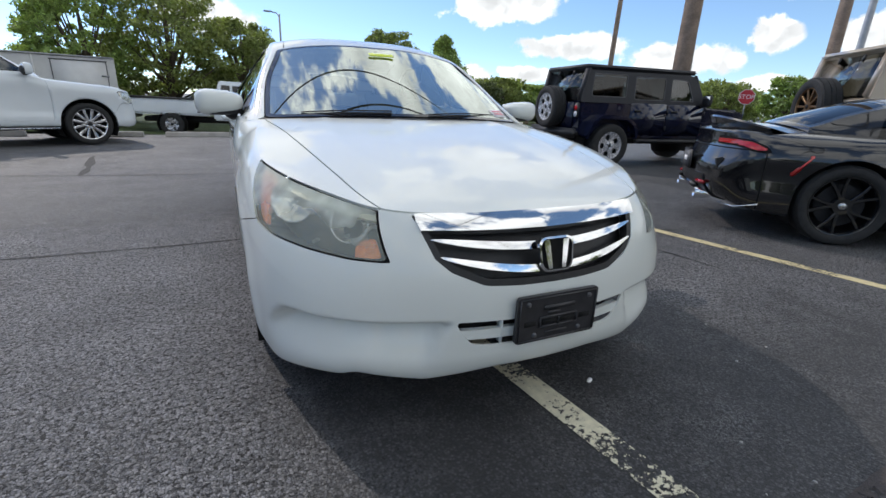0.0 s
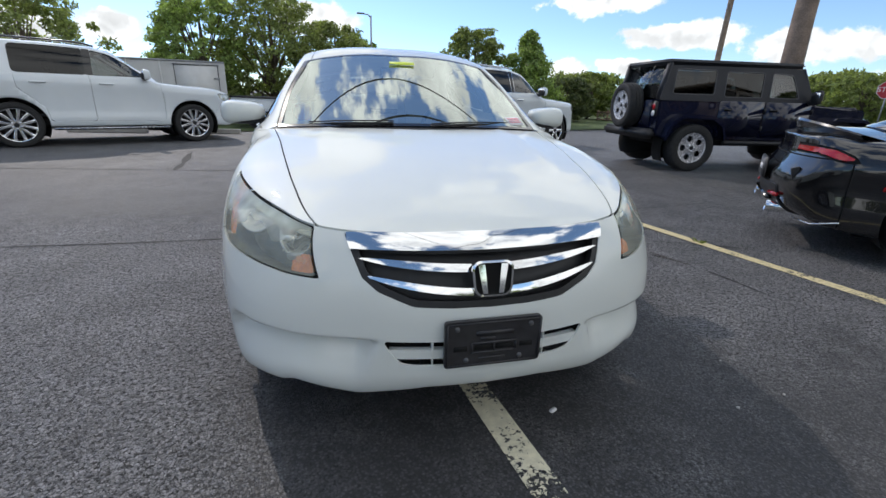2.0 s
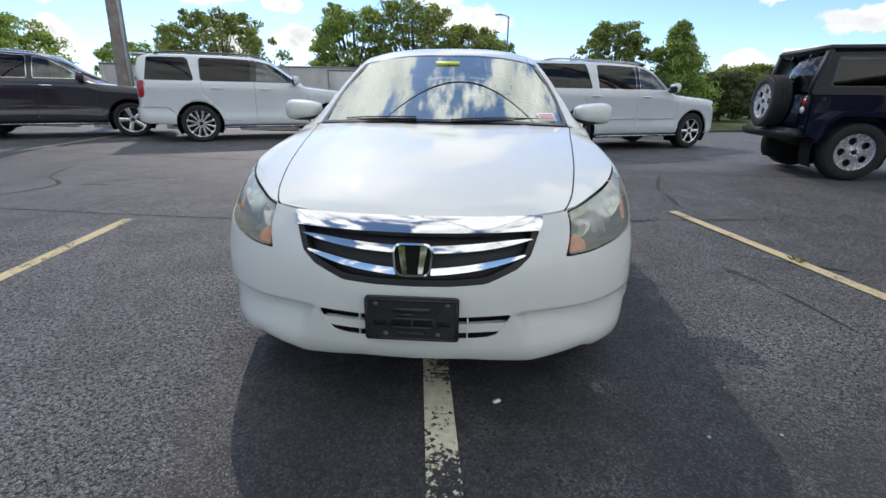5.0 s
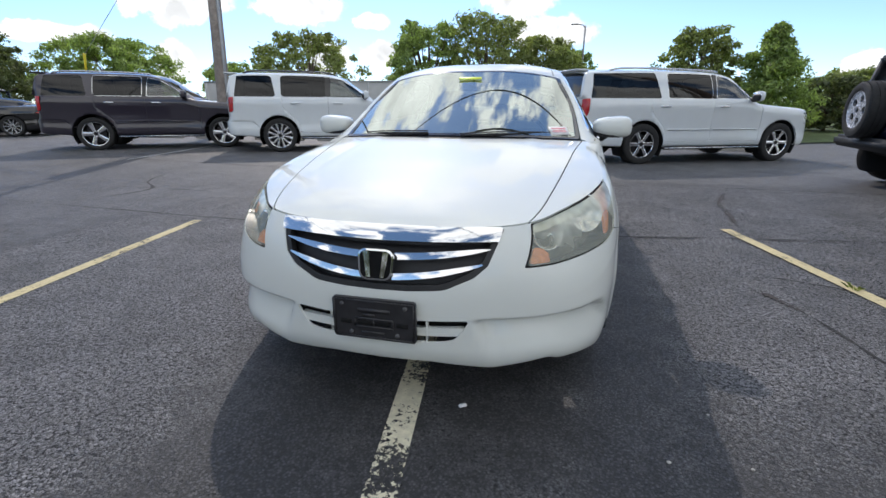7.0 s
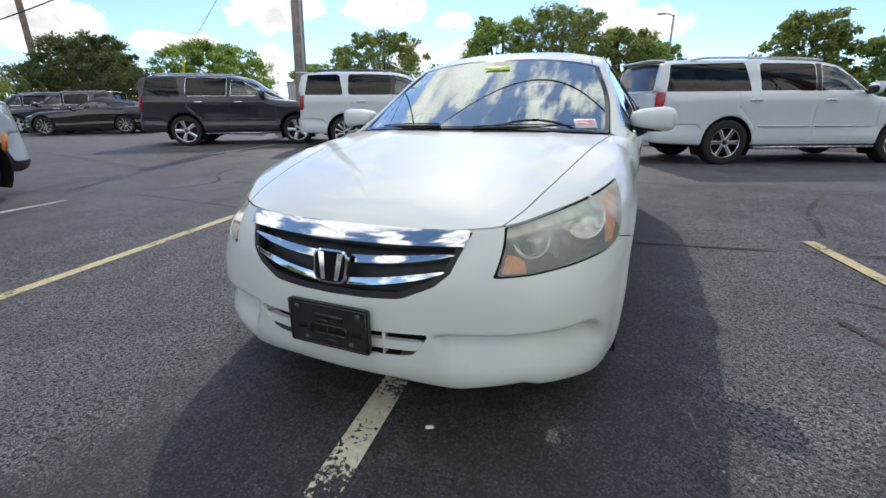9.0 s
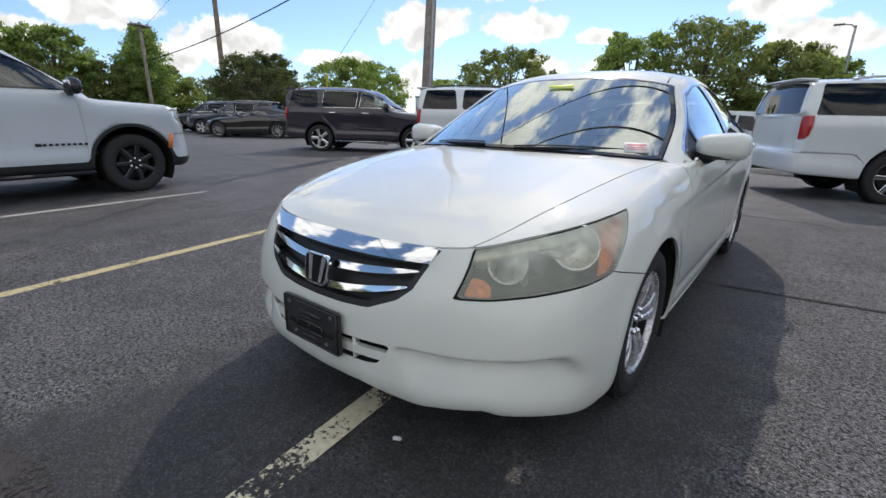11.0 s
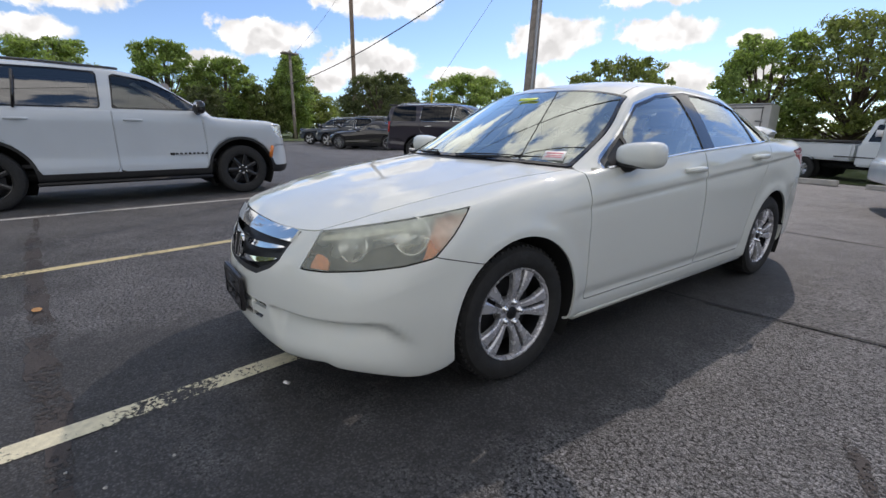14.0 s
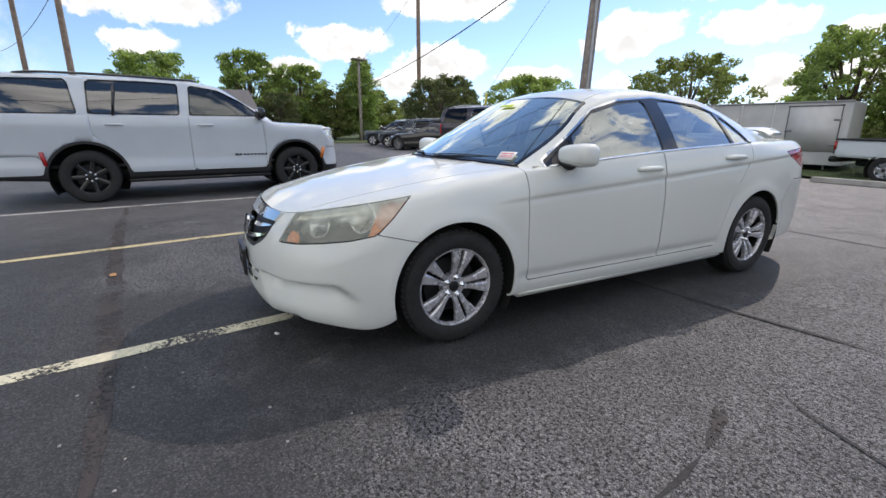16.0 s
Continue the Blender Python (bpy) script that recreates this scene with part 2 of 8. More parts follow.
SILVERRIM = mat("silver_painted_alloy", (0.58, 0.59, 0.60), 0.32, metal=0.45, coat=0.4, rvar=0.06, scale=30)
CLEARLENS = hazy("clear_lens", (0.75, 0.78, 0.78), 0.75, 0.08)
HAZELENS = hazy("weathered_lens", (0.72, 0.76, 0.66), 0.645, 0.10, 1.6)
REFLECT = mat("reflector_silver", (0.95, 0.95, 0.92), 0.14, metal=0.8)
HOUSING = mat("lamp_housing", (0.075, 0.075, 0.070), 0.35, var=0.3, scale=22)
HOLDER = mat("plate_holder_plastic", (0.030, 0.029, 0.032), 0.38, var=0.25, scale=30)
LAMPTOP = mat("lamp_top_trim", (0.78, 0.77, 0.62), 0.4, metal=0.2)
BADGEBLACK = mat("badge_black", (0.004, 0.004, 0.004), 0.6, spec=0.2)
PAPER = mat("paper_white", (0.82, 0.80, 0.80), 0.6)
PINK = mat("pink_print", (0.80, 0.28, 0.32), 0.6)
YELLOWTAG = mat("yellow_tag", (0.72, 0.85, 0.08), 0.5)


# ---- mesh tools ----
def empty(name, m=None, label="", category="", group="", kind=""):
    ob = new(name)
    ob.empty_display_size = 0.2
    if m is not None:
        ob.matrix_world = m
    return tagged(ob, label, category, group, kind)


def part(name, bm, material, parent=None, label="", smooth=True, sharp=None):
    me = bpy.data.meshes.new(name)
    if sharp is not None:
        for e in bm.edges:
            if len(e.link_faces) == 2 and e.calc_face_angle(0.0) > sharp:
                e.smooth = False
    for f in bm.faces:
        f.smooth = smooth
    bm.to_mesh(me)
    bm.free()
    me.materials.append(material)
    ob = new(name, me)
    if parent is not None:
        ob.parent = parent
    if label:
        ob["label"] = label
    return ob


def box(bm, c, s, m=None, bevel=0.0):
    r = bmesh.ops.create_cube(bm, size=1.0, matrix=Matrix.Translation(c) @ Matrix.Diagonal((*s, 1)))
    vs = r["verts"]
    if bevel:
        es = list({e for v in vs for e in v.link_edges})
        q = bmesh.ops.bevel(bm, geom=es, offset=bevel, segments=2, affect="EDGES")
        vs = list({v for f in q["faces"] for v in f.verts} | {v for v in vs if v.is_valid})
    if m is not None:
        bmesh.ops.transform(bm, matrix=m, verts=vs)
    return vs


def boxm(c, s, bevel=0.01, m=None):
    bm = bmesh.new()
    box(bm, c, s, m, bevel)
    return bm


def lathe(bm, profile, n=32, m=None, a0=0.0, a1=2 * math.pi):
    """Turns (radius, height) pairs round z."""
    full = abs(a1 - a0 - 2 * math.pi) < 1e-6
    steps = n if full else n + 1
    rings = []
    for r, z in profile:
        ring = []
        for i in range(steps):
            a = a0 + (a1 - a0) * i / n
            v = Vector((r * math.cos(a), r * math.sin(a), z))
            ring.append(bm.verts.new(m @ v if m is not None else v))
        rings.append(ring)
    for a, b in zip(rings, rings[1:]):
        for i in range(n):
            j = (i + 1) % steps
            bm.faces.new((a[i], a[j], b[j], b[i]))
    return rings


def tube(bm, pts, r, n=8, caps=True):
    """A round rod along points; r a number or one for each point."""
    pts = [Vector(p) for p in pts]
    rs = r if isinstance(r, (list, tuple)) else [r] * len(pts)
    rings = []
    up = Vector((0, 0, 1))
    for i, p in enumerate(pts):
        d = (pts[min(i + 1, len(pts) - 1)] - pts[max(i - 1, 0)]).normalized()
        a = d.cross(up if abs(d.z) < 0.95 else Vector((1, 0, 0))).normalized()
        b = d.cross(a)
        rings.append([bm.verts.new(p + (a * math.cos(t) + b * math.sin(t)) * rs[i]) for t in (2 * math.pi * k / n for k in range(n))])
    for a, b in zip(rings, rings[1:]):
        for k in range(n):
            bm.faces.new((a[k], a[(k + 1) % n], b[(k + 1) % n], b[k]))
    if caps:
        bm.faces.new(rings[0][::-1])
        bm.faces.new(rings[-1])
    return rings


def plate(bm, pts, thick, m=None):
    """A flat polygon (x, y) given depth along z, from 0 to thick."""
    lo = [bm.verts.new(Vector((x, y, 0))) for x, y in pts]
    hi = [bm.verts.new(Vector((x, y, thick))) for x, y in pts]
    if m is not None:
        for v in lo + hi:
            v.co = m @ v.co
    n = len(pts)
    bm.faces.new(lo[::-1])
    bm.faces.new(hi)
    for i in range(n):
        bm.faces.new((lo[i], lo[(i + 1) % n], hi[(i + 1) % n], hi[i]))
    return lo + hi


def pchip(xs, ys, x):
    """Smooth curve through points with no overshoot."""
    xs, ys, x = np.asarray(xs, float), np.asarray(ys, float), np.asarray(x, float)
    h = np.diff(xs)
    d = np.diff(ys) / h
    m = np.zeros_like(ys)
    m[1:-1] = np.where(d[:-1] * d[1:] > 0, 2 * d[:-1] * d[1:] / np.where(d[:-1] + d[1:] == 0, 1, d[:-1] + d[1:]), 0)
    m[0], m[-1] = d[0], d[-1]
    x = np.clip(x, xs[0], xs[-1])
    i = np.clip(np.searchsorted(xs, x, side="right") - 1, 0, len(xs) - 2)
    t = (x - xs[i]) / h[i]
    return (2 * t**3 - 3 * t**2 + 1) * ys[i] + (t**3 - 2 * t**2 + t) * h[i] * m[i] + (-2 * t**3 + 3 * t**2) * ys[i + 1] + (t**3 - t**2) * h[i] * m[i + 1]


def spline(pts, n):
    """n points along a centripetal curve through pts, evenly spaced."""
    p = np.asarray(pts, float)
    p = np.vstack([2 * p[0] - p[1], p, 2 * p[-1] - p[-2]])
    out = []
    for i in range(1, len(p) - 2):
        a, b, c, d = p[i - 1:i + 3]
        k = [0.0]
        for u, v in ((a, b), (b, c), (c, d)):
            k.append(k[-1] + max(np.linalg.norm(v - u), 1e-6) ** 0.5)
        for t in np.linspace(k[1], k[2], 24, endpoint=False):
            f = lambda u, v, s, e: (e - t) / (e - s) * u + (t - s) / (e - s) * v
            a1, a2, a3 = f(a, b, k[0], k[1]), f(b, c, k[1], k[2]), f(c, d, k[2], k[3])
            b1, b2 = f(a1, a2, k[0], k[2]), f(a2, a3, k[1], k[3])
            out.append(f(b1, b2, k[1], k[2]))
    out.append(p[-2])
    out = np.array(out)
    s = np.concatenate([[0], np.cumsum(np.linalg.norm(np.diff(out, axis=0), axis=1))])
    q = np.linspace(0, s[-1], n)
    return np.stack([np.interp(q, s, out[:, c]) for c in range(out.shape[1])], axis=1)


# a sheet is (V, F): V rows of x, y, z and two surface coordinates; F tuples of rows
def grid(P, flip=False):
    ni, nj, _ = P.shape
    V = P.reshape(-1, P.shape[2])
    F = []
    for i in range(ni - 1):
        for j in range(nj - 1):
            f = (i * nj + j, (i + 1) * nj + j, (i + 1) * nj + j + 1, i * nj + j + 1)
            F.append(f[::-1] if flip else f)
    return V, F


def cut(M, f):
    """Splits a sheet along f = 0: (the part with f < 0, the part with f > 0)."""
    V, F = M
    if not len(F):
        return M, M
    f = np.where(np.abs(f) < 1e-7, 1e-7, f)
    neg = f < 0
    extra, known = [], {}
    A, B = [], []

    def mid(a, b):
        key = (a, b) if a < b else (b, a)
        if key not in known:
            t = f[a] / (f[a] - f[b])
            known[key] = len(V) + len(extra)
            extra.append(V[a] + (V[b] - V[a]) * t)
        return known[key]
    for q in F:
        s = [neg[k] for k in q]
        if all(s):
            A.append(q)
        elif not any(s):
            B.append(q)
        else:
            pa, pb = [], []
            for k in range(len(q)):
                a, b = q[k], q[(k + 1) % len(q)]
                (pa if neg[a] else pb).append(a)
                if neg[a] != neg[b]:
                    c = mid(a, b)
                    pa.append(c)
                    pb.append(c)
            if len(pa) > 2:
                A.append(tuple(pa))
            if len(pb) > 2:
                B.append(tuple(pb))
    W = np.vstack([V, np.array(extra)]) if extra else V
    return pack(W, A), pack(W, B)


def pack(V, F):
    used = sorted({k for q in F for k in q})
    at = {k: i for i, k in enumerate(used)}
    return (V[used] if used else V[:0]), [tuple(at[k] for k in q) for q in F]


def poly_dist(pts, u, v):
    """Signed distance to a polygon, negative inside."""
    p = np.asarray(pts, float)
    best = np.full(u.shape, 1e9)
    inside = np.zeros(u.shape, bool)
    for a, b in zip(p, np.roll(p, -1, axis=0)):
        d = b - a
        t = np.clip(((u - a[0]) * d[0] + (v - a[1]) * d[1]) / max(d @ d, 1e-12), 0, 1)
        best = np.minimum(best, np.hypot(u - a[0] - t * d[0], v - a[1] - t * d[1]))
        c = (a[1] > v) != (b[1] > v)
        with np.errstate(divide="ignore", invalid="ignore"):
            inside ^= c & (u < (b[0] - a[0]) * (v - a[1]) / (b[1] - a[1] if b[1] != a[1] else 1e-9) + a[0])
    return np.where(inside, -best, best)


def join(*sheets):
    V, F, n = [], [], 0
    for v, f in sheets:
        if len(f):
            V.append(v)
            F += [tuple(k + n for k in q) for q in f]
            n += len(v)
    return (np.vstack(V) if V else np.zeros((0, 5))), F


def mirrored(M):
    V, F = M
    W = V.copy()
    if len(W):
        W[:, 0] *= -1
    return W, [q[::-1] for q in F]


def to_bm(M, rim=0.0, push=0.0, weld=2e-4):
    """A sheet as a bmesh; rim turns its open edges inwards by so much, push moves it outwards."""
    bm = bmesh.new()
    V, F = M
    vs = [bm.verts.new(v[:3]) for v in V]
    for q in F:
        try:
            bm.faces.new([vs[k] for k in q])
        except ValueError:
            pass
    bmesh.ops.remove_doubles(bm, verts=bm.verts[:], dist=weld)
    bm.normal_update()
    if push:
        ns = [v.normal.copy() for v in bm.verts]
        for v, n in zip(bm.verts, ns):
            v.co += n * push
        bm.normal_update()
    if rim:
        edges = [e for e in bm.edges if len(e.link_faces) == 1]
        low = {}
        for e in edges:
            for v in e.verts:
                if v not in low:
                    low[v] = bm.verts.new(v.co - v.normal * rim)
        for e in edges:
            a, b = e.verts
            f = e.link_faces[0]
            loop = [l for l in f.loops if l.edge == e][0]
            a, b = loop.vert, loop.link_loop_next.vert
            try:
                bm.faces.new((b, a, low[a], low[b]))
            except ValueError:
                pass
            e.smooth = False
    return bm


def islands(name, M, material, parent, rim=0.012, push=0.0):
    """Each connected piece of the sheet, on both sides of the car, as a part of its own."""
    bm = to_bm(join(M, mirrored(M)), rim, push)
    left = set(bm.faces)
    while left:
        f = left.pop()
        grp, todo = [f], [f]
        while todo:
            for e in todo.pop().edges:
                for g in e.link_faces:
                    if g in left:
                        left.discard(g)
                        grp.append(g)
                        todo.append(g)
        if len(grp) < 4:
            continue
        b2, at = bmesh.new(), {}
        for g in sorted(grp, key=lambda q: q.index):
            for v in g.verts:
                if v not in at:
                    at[v] = b2.verts.new(v.co)
            b2.faces.new([at[v] for v in g.verts])
        part(name, b2, material, parent)
    bm.free()


def sheet(name, M, material, parent, label="", rim=0.012, push=0.0, both=True):
    """A part from the half sheet. both: mirrored and welded across the middle; else one part each side."""
    if not len(M[1]):
        return []
    if both:
        return [part(name, to_bm(join(M, mirrored(M)), rim, push), material, parent, label)]
    return [part(name, to_bm(S, rim, push), material, parent, label) for S in (M, mirrored(M))]


# ---- vehicles: shared building ----
def smooth01(x, a, b):
    t = np.clip((x - a) / (b - a), 0, 1)
    return t * t * (3 - 2 * t)


class Car:
    """Half shells of a car body: lower ring, bonnet or boot lids, and greenhouse. The nose looks to -y; the front axle stands over the origin."""

    def __init__(self, sp):
        self.sp = sp
        self.gaps = []
        self.ring()
        self.house()

    def ring(self):
        sp = self.sp
        O = spline(sp["outline"], sp.get("ns", 120))
        d = np.gradient(O, axis=0)
        d /= np.linalg.norm(d, axis=1)[:, None]
        n = np.stack([d[:, 1], -d[:, 0]], axis=1)
        n[0], n[-1] = (0, -1), (0, 1)
        wf, wr = smooth01(-n[:, 1], 0.15, 0.92), smooth01(n[:, 1], 0.15, 0.92)
        ws = 1 - wf - wr
        y = O[:, 1]
        zt, zb, it = pchip(*zip(*sp["ztop"]), y), pchip(*zip(*sp["zbot"]), y), pchip(*zip(*sp["itop"]), y)
        I, Z = [], []
        for (a, b, f, dz), (fi, fz), (ri, rz) in zip(sp["side"], sp["front"], sp["rear"]):
            I.append(ws * (a + b * it) + wf * fi + wr * ri)
            Z.append(ws * (zb + f * (zt - zb) - dz) + wf * fz + wr * rz)
        I, Z = np.array(I), np.array(Z)
        K = len(I)
        q = np.linspace(0, K - 1, (K - 1) * sp.get("nk", 4) + 1)
        k = np.arange(K)
        Ii = np.array([pchip(k, I[:, c], q) for c in range(len(y))])
        Zi = np.array([pchip(k, Z[:, c], q) for c in range(len(y))])
        P = np.zeros((len(y), len(q), 5))
        P[..., 0] = np.maximum(O[:, None, 0] - n[:, None, 0] * Ii, 0)
        P[..., 1] = O[:, None, 1] - n[:, None, 1] * Ii
        P[..., 2] = Zi
        P[..., 3] = np.concatenate([[0], np.cumsum(np.linalg.norm(np.diff(O, axis=0), axis=1))])[:, None]
        P[..., 4] = q[None]
        if "shape" in sp:
            P = sp["shape"](P, n)
        self.n, self.P, self.top = n, P, P[:, -1, :3]
        self.lower = grid(P)
        # lids
        self.lids = {}
        for key in ("bonnet", "boot"):
            if key not in sp:
                continue
            ya, yb, line = sp[key]["spine"][0], sp[key]["spine"][1], sp[key]["z"]
            lim = sp[key]["edge"]
            m = (self.top[:, 1] <= lim) if key == "bonnet" else (self.top[:, 1] >= lim)
            T = self.top[m]
            if key == "bonnet":
                T = np.vstack([T, [self.at_y(lim)]])
            else:
                T = np.vstack([[self.at_y(lim)], T])
            y0, y1 = T[:, 1].min(), T[:, 1].max()
            g = (T[:, 1] - y0) / (y1 - y0)
            S = ya + (yb - ya) * g
            w = np.linspace(0, 1, 25)[None, :] ** 0.8
            Q = np.zeros((len(T), 25, 5))
            Q[..., 0] = T[:, None, 0] * (1 - w)
            Q[..., 1] = T[:, None, 1] + (S - T[:, 1])[:, None] * (1 - (1 - w) ** 1.5)
            zc = pchip(*zip(*line), Q[..., 1])
            Q[..., 2] = T[:, None, 2] + (zc - T[:, None, 2]) * (1 - (1 - w) ** sp[key].get("crown", 2.0))
            if "field" in sp[key]:        # one even crown from the middle out to the crest
                xe, ze = np.interp(Q[..., 1], T[:, 1], T[:, 0]), np.interp(Q[..., 1], T[:, 1], T[:, 2])
                rid = np.exp(-((Q[..., 0] - xe * 0.62) / 0.030) ** 2) * smooth01(Q[..., 1], -0.7, -0.1)      # soft ridges towards the windshield
                Q[..., 2] = 0.0045 * rid + zc - (zc - ze) * np.clip(Q[..., 0] / np.maximum(xe, 1e-3), 0, 1) ** sp[key]["field"]
            Q[..., 3], Q[..., 4] = T[:, None, 0] * w, w
            self.lids[key] = grid(Q)

    def at_y(self, y):
        """The shoulder's point at a y on the flank."""
        lo, hi = np.argmin(self.top[:, 1]), np.argmax(self.top[:, 1])
        t = self.top[lo:hi + 1]
        o = np.argsort(t[:, 1])
        return np.array([np.interp(y, t[o, 1], t[o, c]) if c != 1 else y for c in range(3)])

    def house(self):
        sp = self.sp["house"]
        yb, rail, mid = sp["belt"], np.array(sp["rail"], float), np.array(sp["mid"], float)
        k = np.arange(len(yb))
        t = np.linspace(0, len(yb) - 1, sp.get("n", 70))
        yb = pchip(k, yb, t)
        B = np.array([self.at_y(y) for y in yb])
        R = np.stack([pchip(k, rail[:, c], t) for c in range(3)], 1)
        C = np.stack([pchip(k, mid[:, c], t) for c in range(2)], 1)
        k5 = sp.get("even", 0)
        if k5:                           # takes the kinks out along the car
            g = np.hanning(2 * k5 + 3)[1:-1]
            g /= g.sum()
            for A in (R, C):
                for c in range(A.shape[1]):
                    p = np.concatenate([2 * A[0, c] - A[k5:0:-1, c], A[:, c], 2 * A[-1, c] - A[-2:-k5 - 2:-1, c]])
                    A[:, c] = np.convolve(p, g, "valid")
        e = sp.get("blend", 0.9)
        for i in range(len(t)):          # the rail grows out of the shoulder at both ends
            w0, w1 = np.clip(1 - t[i] / e, 0, 1), np.clip(1 - (t[-1] - t[i]) / sp.get("blend_rear", e), 0, 1)
            if t[i] == 0 or t[i] == t[-1]:
                R[i] = B[i]
        m = 15
        w = np.linspace(0, 1, m)[None, :, None]
        S = np.zeros((len(t), m, 5))
        S[..., :3] = B[:, None] + (R - B)[:, None] * w
        S[..., 0] += sp.get("bulge", 0.06) * np.sin(math.pi * w[..., 0]) * np.abs(R[:, 2] - B[:, 2])[:, None]
        S[..., 3], S[..., 4] = (t / t[-1])[:, None], w[..., 0]
        m = 21
        w = np.linspace(0, 1, m)[None, :] ** 1.35
        T = np.zeros((len(t), m, 5))
        T[..., 0] = R[:, None, 0] * (1 - w)
        T[..., 1] = R[:, None, 1] + (C[:, None, 0] - R[:, None, 1]) * (1 - (1 - w) ** (2.0 if k5 else 1.8))
        cw = sp.get("crown", 2.6)
        cw = (cw if not k5 else cw - (cw - 2.0) * (1 - smooth01(t, 1.4, 3.2)))
        T[..., 2] = R[:, None, 2] + (C[:, None, 1] - R[:, None, 2]) * (1 - (1 - w) ** np.asarray(cw).reshape(-1, 1))
        T[..., 3], T[..., 4] = (t / t[-1])[:, None] * (len(k) - 1), R[:, None, 0] * w
        self.flank, self.roof = grid(S), grid(T)
        self.R, self.B, self.C = R, B, C

    def take(self, M, fn, gap=0.0025):
        """(inside, rest) with a sunk dark joint between them."""
        inside, rest = cut(M, fn(M[0]) + gap)
        if len(rest[1]):
            strip, rest = cut(rest, fn(rest[0]) - gap)
            if gap:
                self.gaps.append(strip)
        return inside, rest


def side_poly(pts, xmin=0.35):
    return lambda V: np.where(V[:, 0] < xmin, 1.0, poly_dist(pts, V[:, 1], V[:, 2]))


def front_poly(pts, ymax=-0.4, back=False):
    return lambda V: np.where((V[:, 1] < ymax) if back else (V[:, 1] > ymax), 1.0, poly_dist(pts, V[:, 0], V[:, 2]))


def arch_of(y, z, r, xmin=0.55):
    return lambda V: np.where(V[:, 0] < xmin, 1.0, np.hypot(V[:, 1] - y, (V[:, 2] - z)) - r)


